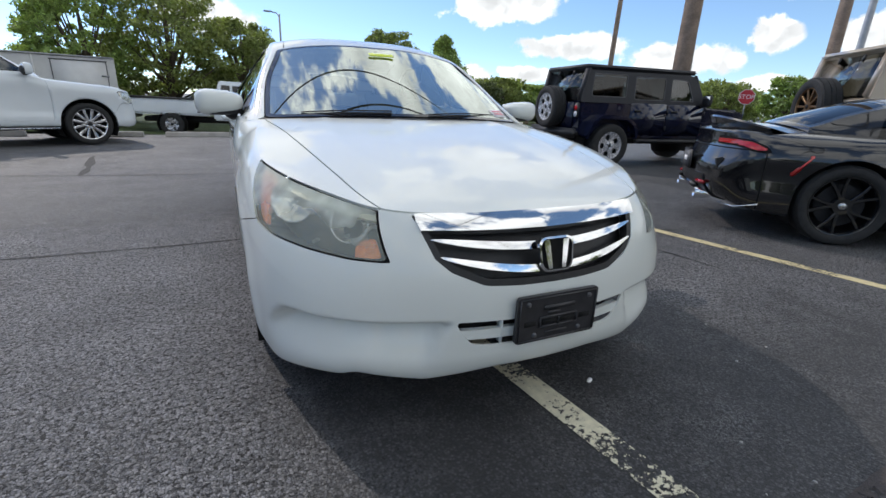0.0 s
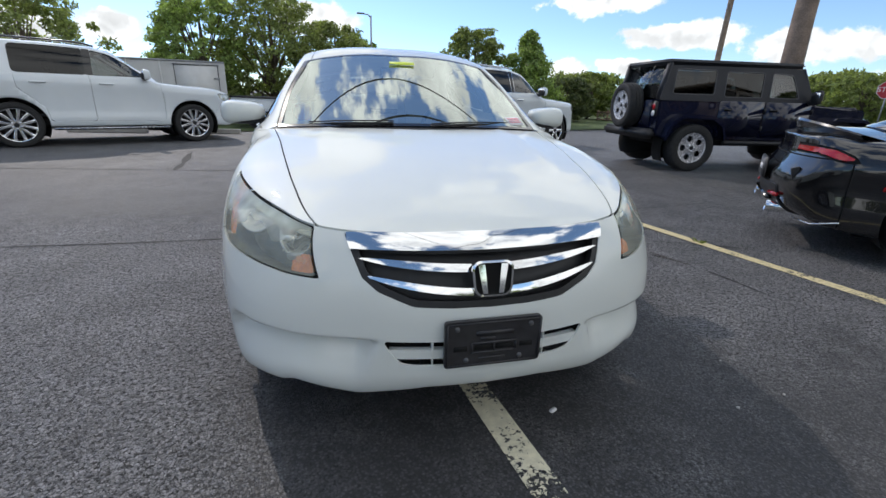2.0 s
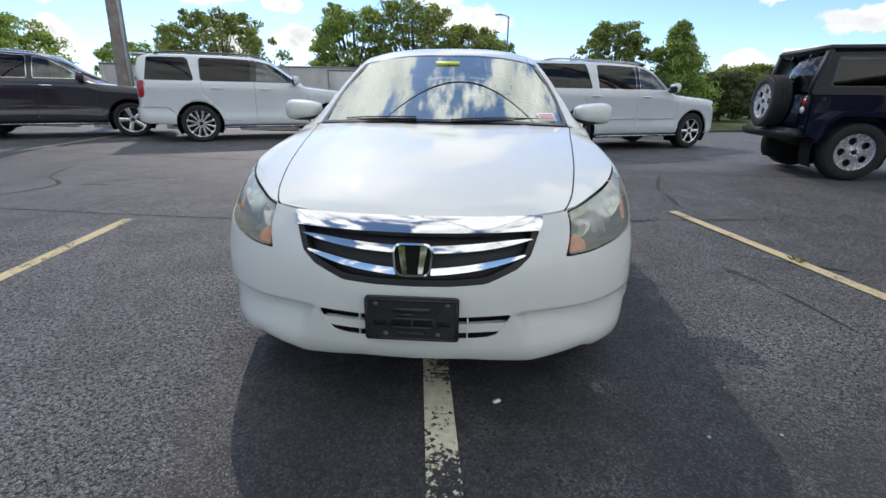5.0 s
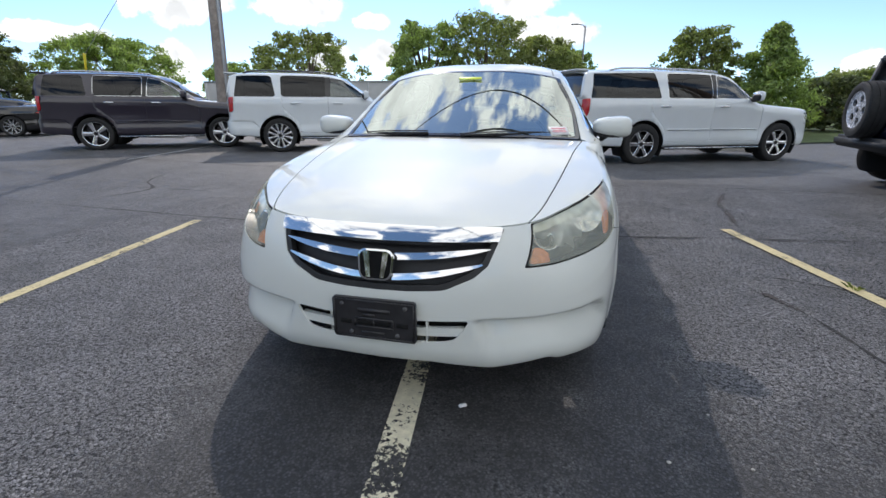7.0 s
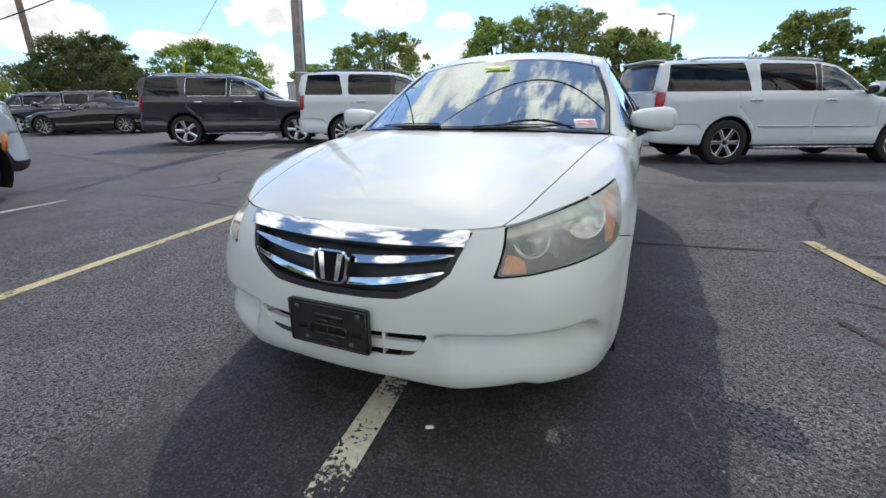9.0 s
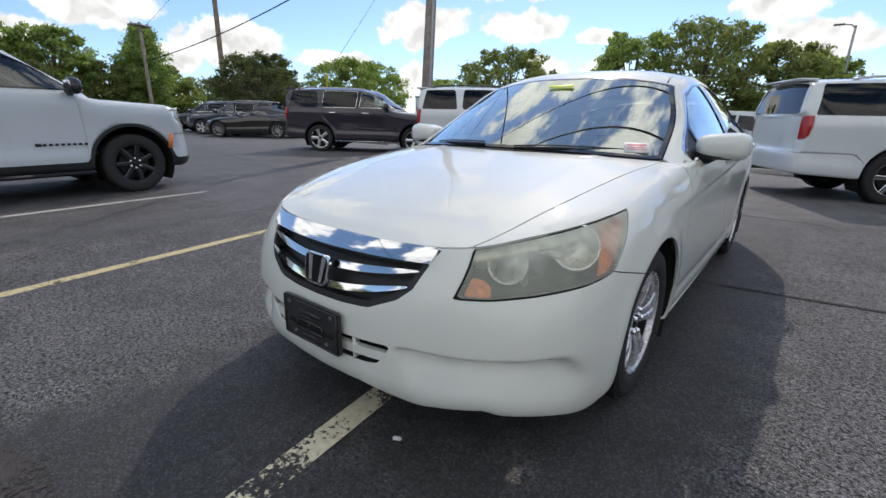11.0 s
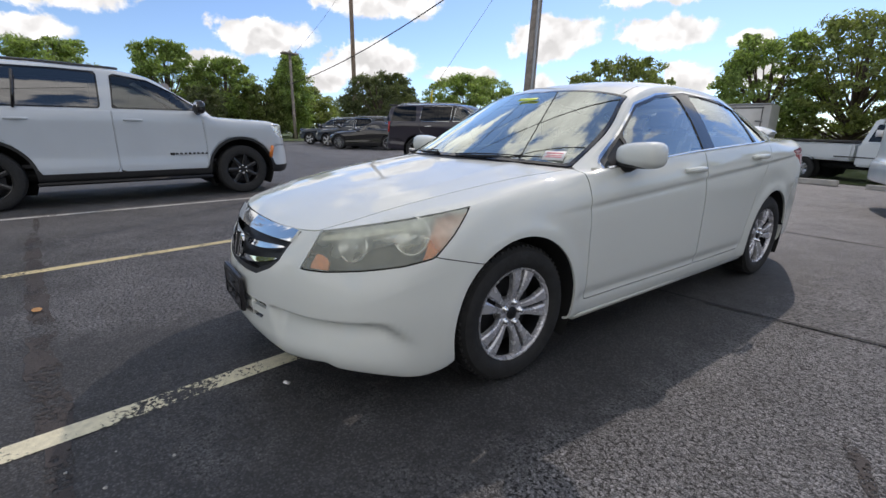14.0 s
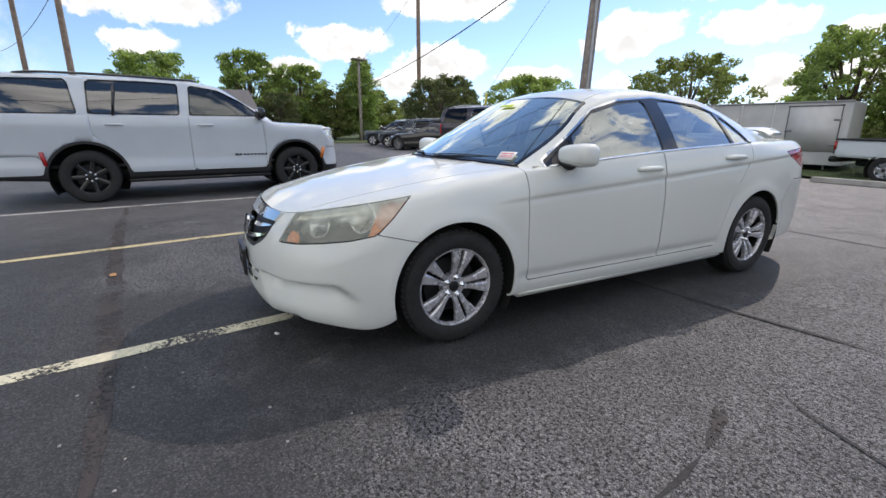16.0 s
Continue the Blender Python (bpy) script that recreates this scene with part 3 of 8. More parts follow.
def wheel(car, c, side, R, W, rim, style, metal=None, tread=True, cap=None, nuts=False):
    """A wheel: barrel with brake disc, tyre, spoked rim, nuts and a centre cap. side is 1 or -1; c is the middle of its outer face."""
    metal = metal or SILVERRIM
    m = Matrix.Translation(c) @ Matrix.Rotation(side * math.pi / 2, 4, "Y")
    bm = bmesh.new()
    lathe(bm, [(rim * 0.99, -0.012), (rim * 0.93, -0.03), (rim * 0.92, -W * 0.9), (rim * 0.30, -W * 0.9)], 40, m)
    lathe(bm, [(rim * 0.72, -0.085), (rim * 0.72, -0.105), (0.02, -0.105)], 32, m)
    lathe(bm, [(0.02, -0.085), (rim * 0.72, -0.085)], 32, m)
    bmesh.ops.recalc_face_normals(bm, faces=bm.faces[:])
    hub = part("wheel", bm, DARKALLOY, car, sharp=0.6)
    bm = bmesh.new()
    s = R - rim
    lathe(bm, [(rim * 0.985, -0.008), (rim + s * 0.08, 0.004), (rim + s * 0.3, 0.012), (rim + s * 0.55, 0.013), (rim + s * 0.78, 0.006), (R - 0.014, -0.010), (R - 0.004, -0.024),
               (R, -0.045), (R, -W * 0.36), (R - 0.008, -W * 0.365), (R - 0.008, -W * 0.40), (R, -W * 0.405), (R, -W * 0.6), (R - 0.008, -W * 0.605), (R - 0.008, -W * 0.64), (R, -W * 0.645),
               (R, -W + 0.03), (R - 0.02, -W), (rim + s * 0.4, -W - 0.01), (rim * 0.95, -W + 0.01)], 56, m)
    if tread:
        for k in range(64):
            a = 2 * math.pi * k / 64
            q = m @ Matrix.Rotation(a, 4, "Z")
            box(bm, (R - 0.010, 0, -0.022), (0.016, 0.013, 0.022), q)
    bmesh.ops.recalc_face_normals(bm, faces=bm.faces[:])
    part("tyre", bm, RUBBER, hub, sharp=0.5)
    bm = bmesh.new()
    lathe(bm, [(rim * 0.93, -0.03), (rim * 0.935, -0.012), (rim * 0.96, -0.002), (rim * 0.99, 0.0), (rim, -0.006), (rim * 0.995, -0.02)], 48, m)
    zh = style.get("hub_z", -0.02)
    lathe(bm, [(0.004, zh), (style["hub"], zh), (style["hub"] * 1.05, zh - 0.03), (style["hub"] * 1.05, -0.08)], 32, m)
    n = style["n"]
    if "holes" in style:           # a dished disc pierced by round openings
        rr, ho, hr = np.linspace(0.05, rim * 0.95, 22), rim * 0.62, style["holes"]
        D = np.zeros((22, 91, 5))
        for i, r in enumerate(rr):
            for j in range(91):
                t = 2 * math.pi * j / 90
                f = r / rim
                D[i, j] = (r * math.cos(t), r * math.sin(t), -0.012 - 0.02 * math.sin(math.pi * f) + 0.012 * (1 - f), r, t)
        S = grid(D)
        for k in range(n):
            t = 2 * math.pi * k / n + math.pi / 2
            _, S = cut(S, np.hypot(S[0][:, 0] - ho * math.cos(t), S[0][:, 1] - ho * math.sin(t)) - hr)
        d = to_bm(S, 0.03)
        tmp_me = bpy.data.meshes.new("rim_disc")
        bmesh.ops.transform(d, matrix=m, verts=d.verts[:])
        d.to_mesh(tmp_me)
        d.free()
        bm.from_mesh(tmp_me)
        bpy.data.meshes.remove(tmp_me)
    for k in range(n if "holes" not in style else 0):
        for off in style["offs"]:
            a0 = 2 * math.pi * k / n + math.pi / 2 + style.get("turn", 0)
            aa, ab = a0 + off * style["spread"][0], a0 + off * style["spread"][1]
            r0, r1, (w0, w1) = style["hub"] * 0.8, rim * 0.95, style["w"]
            pts = []
            steps = 9
            blade = style.get("blade")
            for i in range(steps + 1):
                f = i / steps
                if blade:          # one half of a forked spoke: slit edge and flaring outer edge
                    r = r0 + (r1 - r0) * f
                    xi = off * float(pchip([0, 0.22, 1], [0.004, 0.0065, 0.010], f))
                    xo = off * float(pchip([0, 0.25, 0.6, 1], blade, f))
                    z = zh + (style.get("rim_z", -0.012) - zh) * f + style.get("dish", 0.0) * math.sin(math.pi * f)
                    ca, sa = math.cos(a0), math.sin(a0)
                    w_ = xo - xi
                    row = [(xi, -0.030), (xi, -0.008 if f > 0.2 else -0.003), (xi + w_ * 0.16, 0.0), (xo - w_ * 0.14, 0.0), (xo, -0.006), (xo, -0.030)]
                    pts.append([bm.verts.new(m @ Vector((r * ca - x * sa, r * sa + x * ca, z + dz))) for x, dz in row])
                    continue
                a = aa + (ab - aa) * f
                r = r0 + (r1 - r0) * f
                z = zh + (style.get("rim_z", -0.012) - zh) * f + style.get("dish", 0.0) * math.sin(math.pi * f)
                hw = (w0 + (w1 - w0) * f) / 2
                ca, sa = math.cos(a), math.sin(a)
                row = [(-hw, -0.028), (-hw, -0.004), (-hw * 0.72, 0.0), (hw * 0.72, 0.0), (hw, -0.004), (hw, -0.028)]
                pts.append([bm.verts.new(m @ Vector((r * ca - x * sa, r * sa + x * ca, z + dz))) for x, dz in row])
            for p, q in zip(pts, pts[1:]):
                for i in range(5):
                    bm.faces.new((p[i], q[i], q[i + 1], p[i + 1]))
    bmesh.ops.recalc_face_normals(bm, faces=bm.faces[:])
    part("rim", bm, metal, hub, style.get("label", ""), sharp=0.5)
    for k in range(style.get("nuts", 5) if nuts else 0):
        bm = bmesh.new()
        a = 2 * math.pi * (k + style.get("nut_at", 0.5)) / style.get("nuts", 5) + math.pi / 2 + style.get("turn", 0)
        q = m @ Matrix.Translation((math.cos(a) * style["hub"] * 0.78, math.sin(a) * style["hub"] * 0.78, 0))
        lathe(bm, [(0.018, zh - 0.002), (0.017, zh + 0.002), (0.012, zh + 0.002), (0.011, zh + 0.018), (0.001, zh + 0.021)], 6, q)
        part("wheel_nut", bm, CHROME, hub, sharp=0.5)
    bm = bmesh.new()
    lathe(bm, [(style["hub"] * 0.46, zh - 0.005), (style["hub"] * 0.45, zh + 0.006), (style["hub"] * 0.30, zh + 0.010), (0.001, zh + 0.011)], 24, m)
    part("centre_cap", bm, cap or DARKALLOY, hub, sharp=0.6)
    return hub


def arch_liner(car, y, z, r, x, side, depth=0.30):
    bm = bmesh.new()
    m = Matrix.Translation((side * x, y, z)) @ Matrix.Rotation(side * math.pi / 2, 4, "Y")
    a0, a1 = (math.radians(-30), math.radians(210))
    # the turned axis lies along x, so the arc opens downwards
    rings = []
    for d in (0.0, -depth):
        ring = []
        for i in range(25):
            a = a0 + (a1 - a0) * i / 24
            ring.append(bm.verts.new((side * (x + d), y + r * math.cos(a), z + r * math.sin(a))))
        rings.append(ring)
    for i in range(24):
        bm.faces.new((rings[0][i], rings[1][i], rings[1][i + 1], rings[0][i + 1]))
    c = bm.verts.new((side * (x - depth), y, z - r * 0.4))
    for i in range(24):
        bm.faces.new((rings[1][i], c, rings[1][i + 1]))
    return part("wheel_arch_liner", bm, SHADOWGAP, car)


def seat(car, x, y, z, w, material, bench=False, h=0.62):
    """A car seat: cushion, backrest and head restraint."""
    bm = bmesh.new()
    box(bm, (x, y, z), (w, 0.52, 0.16), None, 0.05)
    q = Matrix.Translation((x, y + 0.26, z + 0.04)) @ Matrix.Rotation(radians(-20), 4, "X")
    box(bm, (0, 0.05, h / 2), (w, 0.14, h), q, 0.055)
    s = part("seat", bm, material, car, sharp=0.8)
    n = 3 if bench else 1
    for i in range(n):
        bm = bmesh.new()
        xx = 0 if n == 1 else (i - 1) * w / 3
        box(bm, (xx, 0.06, h + 0.10), (0.26, 0.10, 0.17), q, 0.045)
        tube(bm, [q @ Vector((xx - 0.05, 0.06, h - 0.02)), q @ Vector((xx - 0.05, 0.06, h + 0.05))], 0.007)
        tube(bm, [q @ Vector((xx + 0.05, 0.06, h - 0.02)), q @ Vector((xx + 0.05, 0.06, h + 0.05))], 0.007)
        part("head_restraint", bm, material, s, sharp=0.8)
    return s


def steering_wheel(car, x, y, z, r=0.185):
    bm = bmesh.new()
    q = Matrix.Translation((x, y, z)) @ Matrix.Rotation(radians(65), 4, "X")
    ring = [(r + 0.015 * math.cos(a), 0.015 * math.sin(a)) for a in (2 * math.pi * k / 8 for k in range(9))]
    lathe(bm, ring, 36, q)
    box(bm, (0, 0, -0.02), (0.16, 0.12, 0.05), q, 0.02)
    for a in (0, math.pi, -math.pi / 2):
        box(bm, (math.cos(a) * r * 0.6, math.sin(a) * r * 0.6, -0.01), (0.05 + 0.12 * abs(math.cos(a)), 0.05 + 0.12 * abs(math.sin(a)), 0.02), q, 0.008)
    return part("steering_wheel", bm, PLASTIC, car, sharp=0.8)


def mirror_pod(car, c, s, material, side, arm):
    """A door mirror: rounded shell, glass face and a stalk to the door."""
    bm = bmesh.new()
    bmesh.ops.create_uvsphere(bm, u_segments=28, v_segments=16, radius=1.0)
    for v in bm.verts:
        x, y, z = v.co
        f = lambda q, p: math.copysign(abs(q) ** p, q)
        v.co = (f(x, 0.62) * s[0] / 2 * (1 - 0.10 * z * side * 0), f(y, 0.8) * s[1] / 2, f(z, 0.62) * s[2] / 2)
        if v.co.y > s[1] * 0.22:
            v.co.y = s[1] * 0.22 + (v.co.y - s[1] * 0.22) * 0.15
        v.co.z *= 1 + 0.16 * v.co.x * side / (s[0] / 2)
        v.co += Vector(c)
    shell = part("door_mirror", bm, material, car)
    bm = bmesh.new()
    bmesh.ops.create_uvsphere(bm, u_segments=24, v_segments=12, radius=1.0)
    for v in bm.verts:
        x, y, z = v.co
        v.co = Vector((f(x, 0.62) * s[0] * 0.485, f(y, 0.8) * s[1] * 0.44, f(z, 0.62) * s[2] * 0.40 - s[2] * 0.135)) + Vector(c)
    part("mirror_underside", bm, PLASTIC, shell, "black plastic underside")
    bm = bmesh.new()
    box(bm, (c[0], c[1] + s[1] * 0.262, c[2]), (s[0] * 0.84, 0.006, s[2] * 0.72), None, 0.002)
    part("mirror_glass", bm, CHROME, shell)
    bm = bmesh.new()
    tube(bm, [arm, ((c[0] + arm[0]) / 2, (c[1] + arm[1]) / 2, c[2] - s[2] * 0.42), (c[0] - side * s[0] * 0.15, c[1], c[2] - s[2] * 0.36)], [0.050, 0.038, 0.030], 10)
    part("mirror_stalk", bm, PLASTIC, shell)
    return shell


def handle(car, x, y, z, side, material, L=0.21):
    bm = bmesh.new()
    pts = [(side * x, y - L / 2, z), (side * (x + 0.032), y - L * 0.38, z + 0.004), (side * (x + 0.04), y, z + 0.006), (side * (x + 0.032), y + L * 0.38, z + 0.004), (side * x, y + L / 2, z)]
    P = spline(pts, 13)
    tube(bm, [tuple(p) for p in P], [0.013 + 0.005 * math.sin(math.pi * i / 12) for i in range(13)], 10)
    return part("door_handle", bm, material, car)


def wiper(car, pts, label=""):
    bm = bmesh.new()
    P = spline(pts, 10)
    tube(bm, [tuple(p) for p in P], 0.006, 6)
    Q = P + np.array([0, -0.004, 0.012])
    tube(bm, [tuple(p) for p in Q], 0.004, 6)
    return part("wiper", bm, PLASTIC, car, label)


STY_TWIN = dict(n=5, offs=(-1, 1), spread=(0, 0), w=(0.036, 0.058), blade=(0.030, 0.034, 0.053, 0.078), hub=0.066, turn=0.06, hub_z=-0.032, rim_z=-0.010, dish=0.010, nut_at=0.0, label="silver twin-spoke alloy rim")
STY_FIVE = dict(n=5, offs=(0,), spread=(0, 0), w=(0.075, 0.105), hub=0.085, nuts=6, label="five-spoke bright alloy rim")
STY_SIX = dict(n=6, offs=(0,), spread=(0, 0), w=(0.058, 0.072), hub=0.085, nuts=6, label="six-spoke bright alloy rim")
STY_MULTI = dict(n=6, offs=(-1, 1), spread=(0.20, 0.27), w=(0.034, 0.054), hub=0.085, nuts=6, label="chromed twelve-spoke rim")
STY_BLACK = dict(n=7, offs=(0,), spread=(0, 0), w=(0.062, 0.056), hub=0.085, nuts=6, label="gloss black twin-spoke rim")
STY_TRAIL = dict(n=5, offs=(0,), spread=(0, 0), w=(0.13, 0.19), hub=0.10, nuts=5, label="silver rim with five round openings")
STY_HOLES = dict(n=5, holes=0.052, offs=(0,), spread=(0, 0), w=(0.055, 0.085), hub=0.07, nuts=5, label="bright rim with five round openings")
STY_Y = dict(n=5, offs=(-1, 1), spread=(0.10, 0.26), w=(0.026, 0.022), hub=0.07, label="thin-spoked black rim")
STY_SPORT = dict(n=10, offs=(0,), spread=(0, 0), w=(0.03, 0.034), hub=0.07, label="silver multi-spoke rim")


# ---- the white saloon in the middle ----
CREST = [(0, 0, -0.845, 0.735), (0.2, 0.2, -0.838, 0.735), (0.405, 0.40, -0.808, 0.740), (0.56, 0.537, -0.752, 0.752), (0.78, 0.655, -0.61, 0.779), (0.959, 0.737, -0.48, 0.802),
         (1.153, 0.792, -0.352, 0.823), (1.30, 0.822, -0.245, 0.840), (1.374, 0.828, -0.18, 0.853), (1.57, 0.824, 0.0, 0.887), (1.774, 0.812, 0.2, 0.917), (2.044, 0.787, 0.47, 0.949)]


SALOON_NK = 12


def saloon_shape(P, n):
    """Sculpting of the nose: the crest from grille to wing, a scoop under each headlamp and a lip."""
    # upper nose, lamp and wing roll up to the crest
    s, q = P[:, 0, 3], P[0, :, 4]
    k4 = 4 * SALOON_NK
    y4 = P[:, k4, 1]
    c = np.array(CREST)
    T = np.stack([pchip(c[:, 0], c[:, k], s) for k in (1, 2, 3)], 1)
    B = P[:, k4, :3]
    rise = 0.62 + 0.22 * smooth01(s, 1.05, 1.5)
    C = B + (T - B) * np.stack([0.13 - 0.04 * smooth01(s, 1.0, 1.5)] * 2 + [rise], 1)
    f = np.clip((q - 4) / 4, 0, 1)[None, :, None]
    N = (1 - f) ** 2 * B[:, None] + 2 * f * (1 - f) * C[:, None] + f * f * T[:, None]
    w = ((1 - smooth01(y4, 0.2, 0.47))[:, None] * (q >= 4)[None])[..., None]
    P[..., :3] += (N - P[..., :3]) * w
    x, y, z, s = P[..., 0], P[..., 1], P[..., 2], P[..., 3]
    u = smooth01(s + 0.30 * (z - 0.2), 0.43, 0.475) * (1 - smooth01(s, 0.93, 1.07))
    edge = 0.420 - 0.10 * smooth01(s, 0.89, 1.07)
    v = (1 - smooth01(z, edge - 0.016, edge + 0.003)) * smooth01(z, 0.235, 0.47) * 1.75
    d = 0.036 * u * v
    # chin corners hang lower than the middle
    P[..., 2] -= (0.030 * np.clip(1 - np.abs(s - 0.44) / 0.24, 0, 1) + 0.016 * smooth01(s, 0.66, 0.73) * (1 - smooth01(s, 1.15, 1.25))) * np.clip((0.34 - z) / 0.12, 0, 1)
    # the bumper flares below its swage
    f = 0.012 * smooth01(s, 0.45, 0.8) * (1 - smooth01(s, 1.15, 1.35)) * (1 - smooth01(z, 0.42, 0.62))
    P[..., 0] += n[:, None, 0] * (f - d)
    P[..., 1] += n[:, None, 1] * (f - d)
    # waist crease on the flank: the panel above it overhangs
    zc = 0.779 + 0.062 * (y - 0.28)
    on = smooth01(y, 0.16, 0.6) * (1 - smooth01(y, 3.3, 3.7))
    c = smooth01(z, zc - 0.007, zc + 0.005) * (1 - smooth01(z, zc + 0.02, zc + 0.13))
    P[..., 0] += 0.008 * c * on
    P[..., 0] -= 0.004 * np.exp(-((z - (zc - 0.012)) / 0.012) ** 2) * on
    # the doors tuck in above the sill
    P[..., 0] -= 0.010 * np.exp(-((z - 0.325) / 0.028) ** 2) * smooth01(y, 0.36, 0.46) * (1 - smooth01(y, 2.25, 2.4))
    # lip over the front wheel arch
    for yc in (0.0, 2.78):
        r = np.hypot(y - yc, z - 0.325)
        P[..., 0] += 0.012 * np.exp(-((r - 0.385) / 0.05) ** 2) * (z > 0.1)
    return P


def saloon(m):
    car = empty("saloon_car", m, "white four-door saloon car with cloudy headlamps and empty front plate holder", "car")
    sp = dict(
        ns=260, nk=SALOON_NK,
        outline=[(0, -0.985), (0.2, -0.973), (0.4, -0.93), (0.58, -0.86), (0.725, -0.75), (0.83, -0.605), (0.888, -0.42), (0.91, -0.2), (0.915, 0.2), (0.918, 0.8), (0.922, 1.5), (0.918, 2.3),
                 (0.912, 2.8), (0.895, 3.2), (0.85, 3.5), (0.745, 3.72), (0.56, 3.87), (0.3, 3.945), (0, 3.965)],
        ztop=[(-1.0, 0.735), (-0.75, 0.748), (-0.6, 0.790), (-0.37, 0.840), (0, 0.898), (0.35, 0.943), (0.6, 0.955), (1.55, 1.02), (2.47, 1.06), (3.0, 1.075), (3.6, 1.085), (4, 1.06)],
        zbot=[(-1.0, 0.235), (-0.8, 0.19), (-0.5, 0.17), (-0.3, 0.21), (0.4, 0.21), (2.4, 0.21), (3.3, 0.24), (4, 0.27)],
        itop=[(-1, 0.16), (-0.75, 0.175), (-0.6, 0.22), (-0.2, 0.255), (0.1, 0.235), (0.33, 0.17), (0.62, 0.055), (2.3, 0.055), (2.75, 0.10), (3.2, 0.22), (4, 0.22)],
        side=[(0.06, 0, 0, 0), (0.03, 0, 0, -0.012), (0.012, 0, 0.14, 0), (0.002, 0, 0.42, 0), (0.0, 0, 0.64, 0), (0.01, 0.02, 1, 0.13), (0.012, 0.17, 1, 0.055), (0.015, 0.42, 1, 0.010), (0, 1, 1, 0)],
        front=[(0.07, 0.225), (0.025, 0.232), (0.0, 0.30), (0.0, 0.40), (0.004, 0.48), (0.02, 0.545), (0.05, 0.63), (0.085, 0.69), (0.145, 0.735)],
        rear=[(0.08, 0.27), (0.03, 0.28), (0.0, 0.40), (0.0, 0.55), (0.03, 0.70), (0.05, 0.82), (0.06, 0.95), (0.075, 1.03), (0.13, 1.075)],
        shape=saloon_shape,
        bonnet=dict(spine=(-0.55, 0.24), z=[(-0.845, 0.736), (-0.80, 0.758), (-0.6, 0.824), (-0.3, 0.888), (0.0, 0.935), (0.3, 0.978), (0.6, 1.0)], edge=0.47, field=2.3),
        boot=dict(spine=(3.22, 3.60), z=[(3.1, 1.10), (3.5, 1.12), (3.8, 1.115), (4, 1.08)], edge=3.15, crown=1.8),
        house=dict(n=110, even=7, belt=[0.47, 0.80, 1.10, 1.35, 1.7, 2.2, 2.52, 2.85, 3.15],
                   rail=[(0.79, 0.47, 0.95), (0.745, 0.83, 1.135), (0.645, 1.10, 1.318), (0.612, 1.36, 1.394), (0.60, 1.7, 1.420), (0.605, 2.2, 1.388), (0.63, 2.54, 1.295), (0.665, 2.88, 1.17), (0.69, 3.15, 1.09)],
                   mid=[(0.25, 0.975), (0.70, 1.21), (1.10, 1.405), (1.40, 1.462), (1.72, 1.474), (2.2, 1.452), (2.55, 1.375), (2.92, 1.22), (3.22, 1.10)], bulge=0.05, crown=3.0),
    )
    C = Car(sp)
    low = C.lower
    for y in (0.0, 2.78):
        _, low = cut(low, arch_of(y, 0.325, 0.372)(low[0]))
    # shut line round the bonnet
    lip, low = cut(low, np.maximum(7.9 - low[0][:, 4], low[0][:, 1] + 0.752))
    C.gaps.append(lip)
    shut = lambda V: V[:, 0] - pchip([-0.80, -0.752, -0.5, -0.1, 0.15, 0.48], [0.46, 0.532, 0.604, 0.672, 0.708, 0.765], V[:, 1])
    bonnet, wingtop = C.take(C.lids["bonnet"], shut, 0.003)
    # lamps and openings of the nose
    lamp = lambda V: np.where((V[:, 1] > 0.0) | (V[:, 0] < 0.3), 1.0, np.maximum((V[:, 4] - 7.9) * 0.04, poly_dist(
        [(-0.500, 0.606), (-0.41, 0.752), (-0.31, 0.92), (0.25, 0.92), (0.176, 0.838), (0.10, 0.742), (0.022, 0.663), (-0.1, 0.640), (-0.25, 0.622), (-0.40, 0.608)], 0.47 * V[:, 0] + 0.88 * V[:, 1], V[:, 2])))
    lens, low = C.take(low, lamp, 0.003)
    grille = front_poly([(-0.1, 0.80), (0.1, 0.735), (0.445, 0.733), (0.425, 0.68), (0.40, 0.615), (0.355, 0.575), (0.25, 0.530), (0.12, 0.522), (-0.1, 0.52)], -0.6)
    grl, low = C.take(low, grille, 0.0)
    slot = front_poly([(-0.1, 0.409), (0.345, 0.416), (0.325, 0.378), (0.292, 0.338), (0.25, 0.329), (-0.1, 0.329)], -0.7)
    slt, low = C.take(low, slot, 0.0)
    bump = side_poly([(-2, 0), (-0.15, 0), (-0.15, 0.598), (-0.23, 0.615), (-0.425, 0.662), (-0.52, 0.70), (-0.62, 0.9), (-2, 0.9)], -1)
    bumper, low = C.take(low, bump, 0.002)
    d1 = side_poly([(0.47, 0.30), (0.455, 0.60), (0.445, 1.2), (1.57, 1.2), (1.60, 0.7), (1.61, 0.30)], 0.5)
    door1, low = C.take(low, d1, 0.003)
    d2 = side_poly([(1.615, 0.30), (1.605, 0.7), (1.575, 1.2), (2.62, 1.2), (2.60, 0.95), (2.42, 0.70), (2.32, 0.45), (2.30, 0.30)], 0.5)
    door2, low = C.take(low, d2, 0.003)
    tail = side_poly([(3.12, 0.99), (3.50, 1.02), (4.2, 1.02), (4.2, 0.80), (3.52, 0.82)], 0.3)
    tl, low = C.take(low, tail, 0.003)
    rb = side_poly([(3.12, 0.10), (3.17, 0.60), (3.30, 0.76), (4.3, 0.76), (4.3, 0.1)], -1)
    rbump, low = C.take(low, rb, 0.003)
    fender, quarter = C.take(low, lambda V: V[:, 1] - 0.46, 0.0)
    fender = join(fender, wingtop)
    bmp = sheet("front_bumper", bumper, WHITE, car, rim=0.008)[0]
    sheet("front_fender", fender, WHITE, car, both=False)
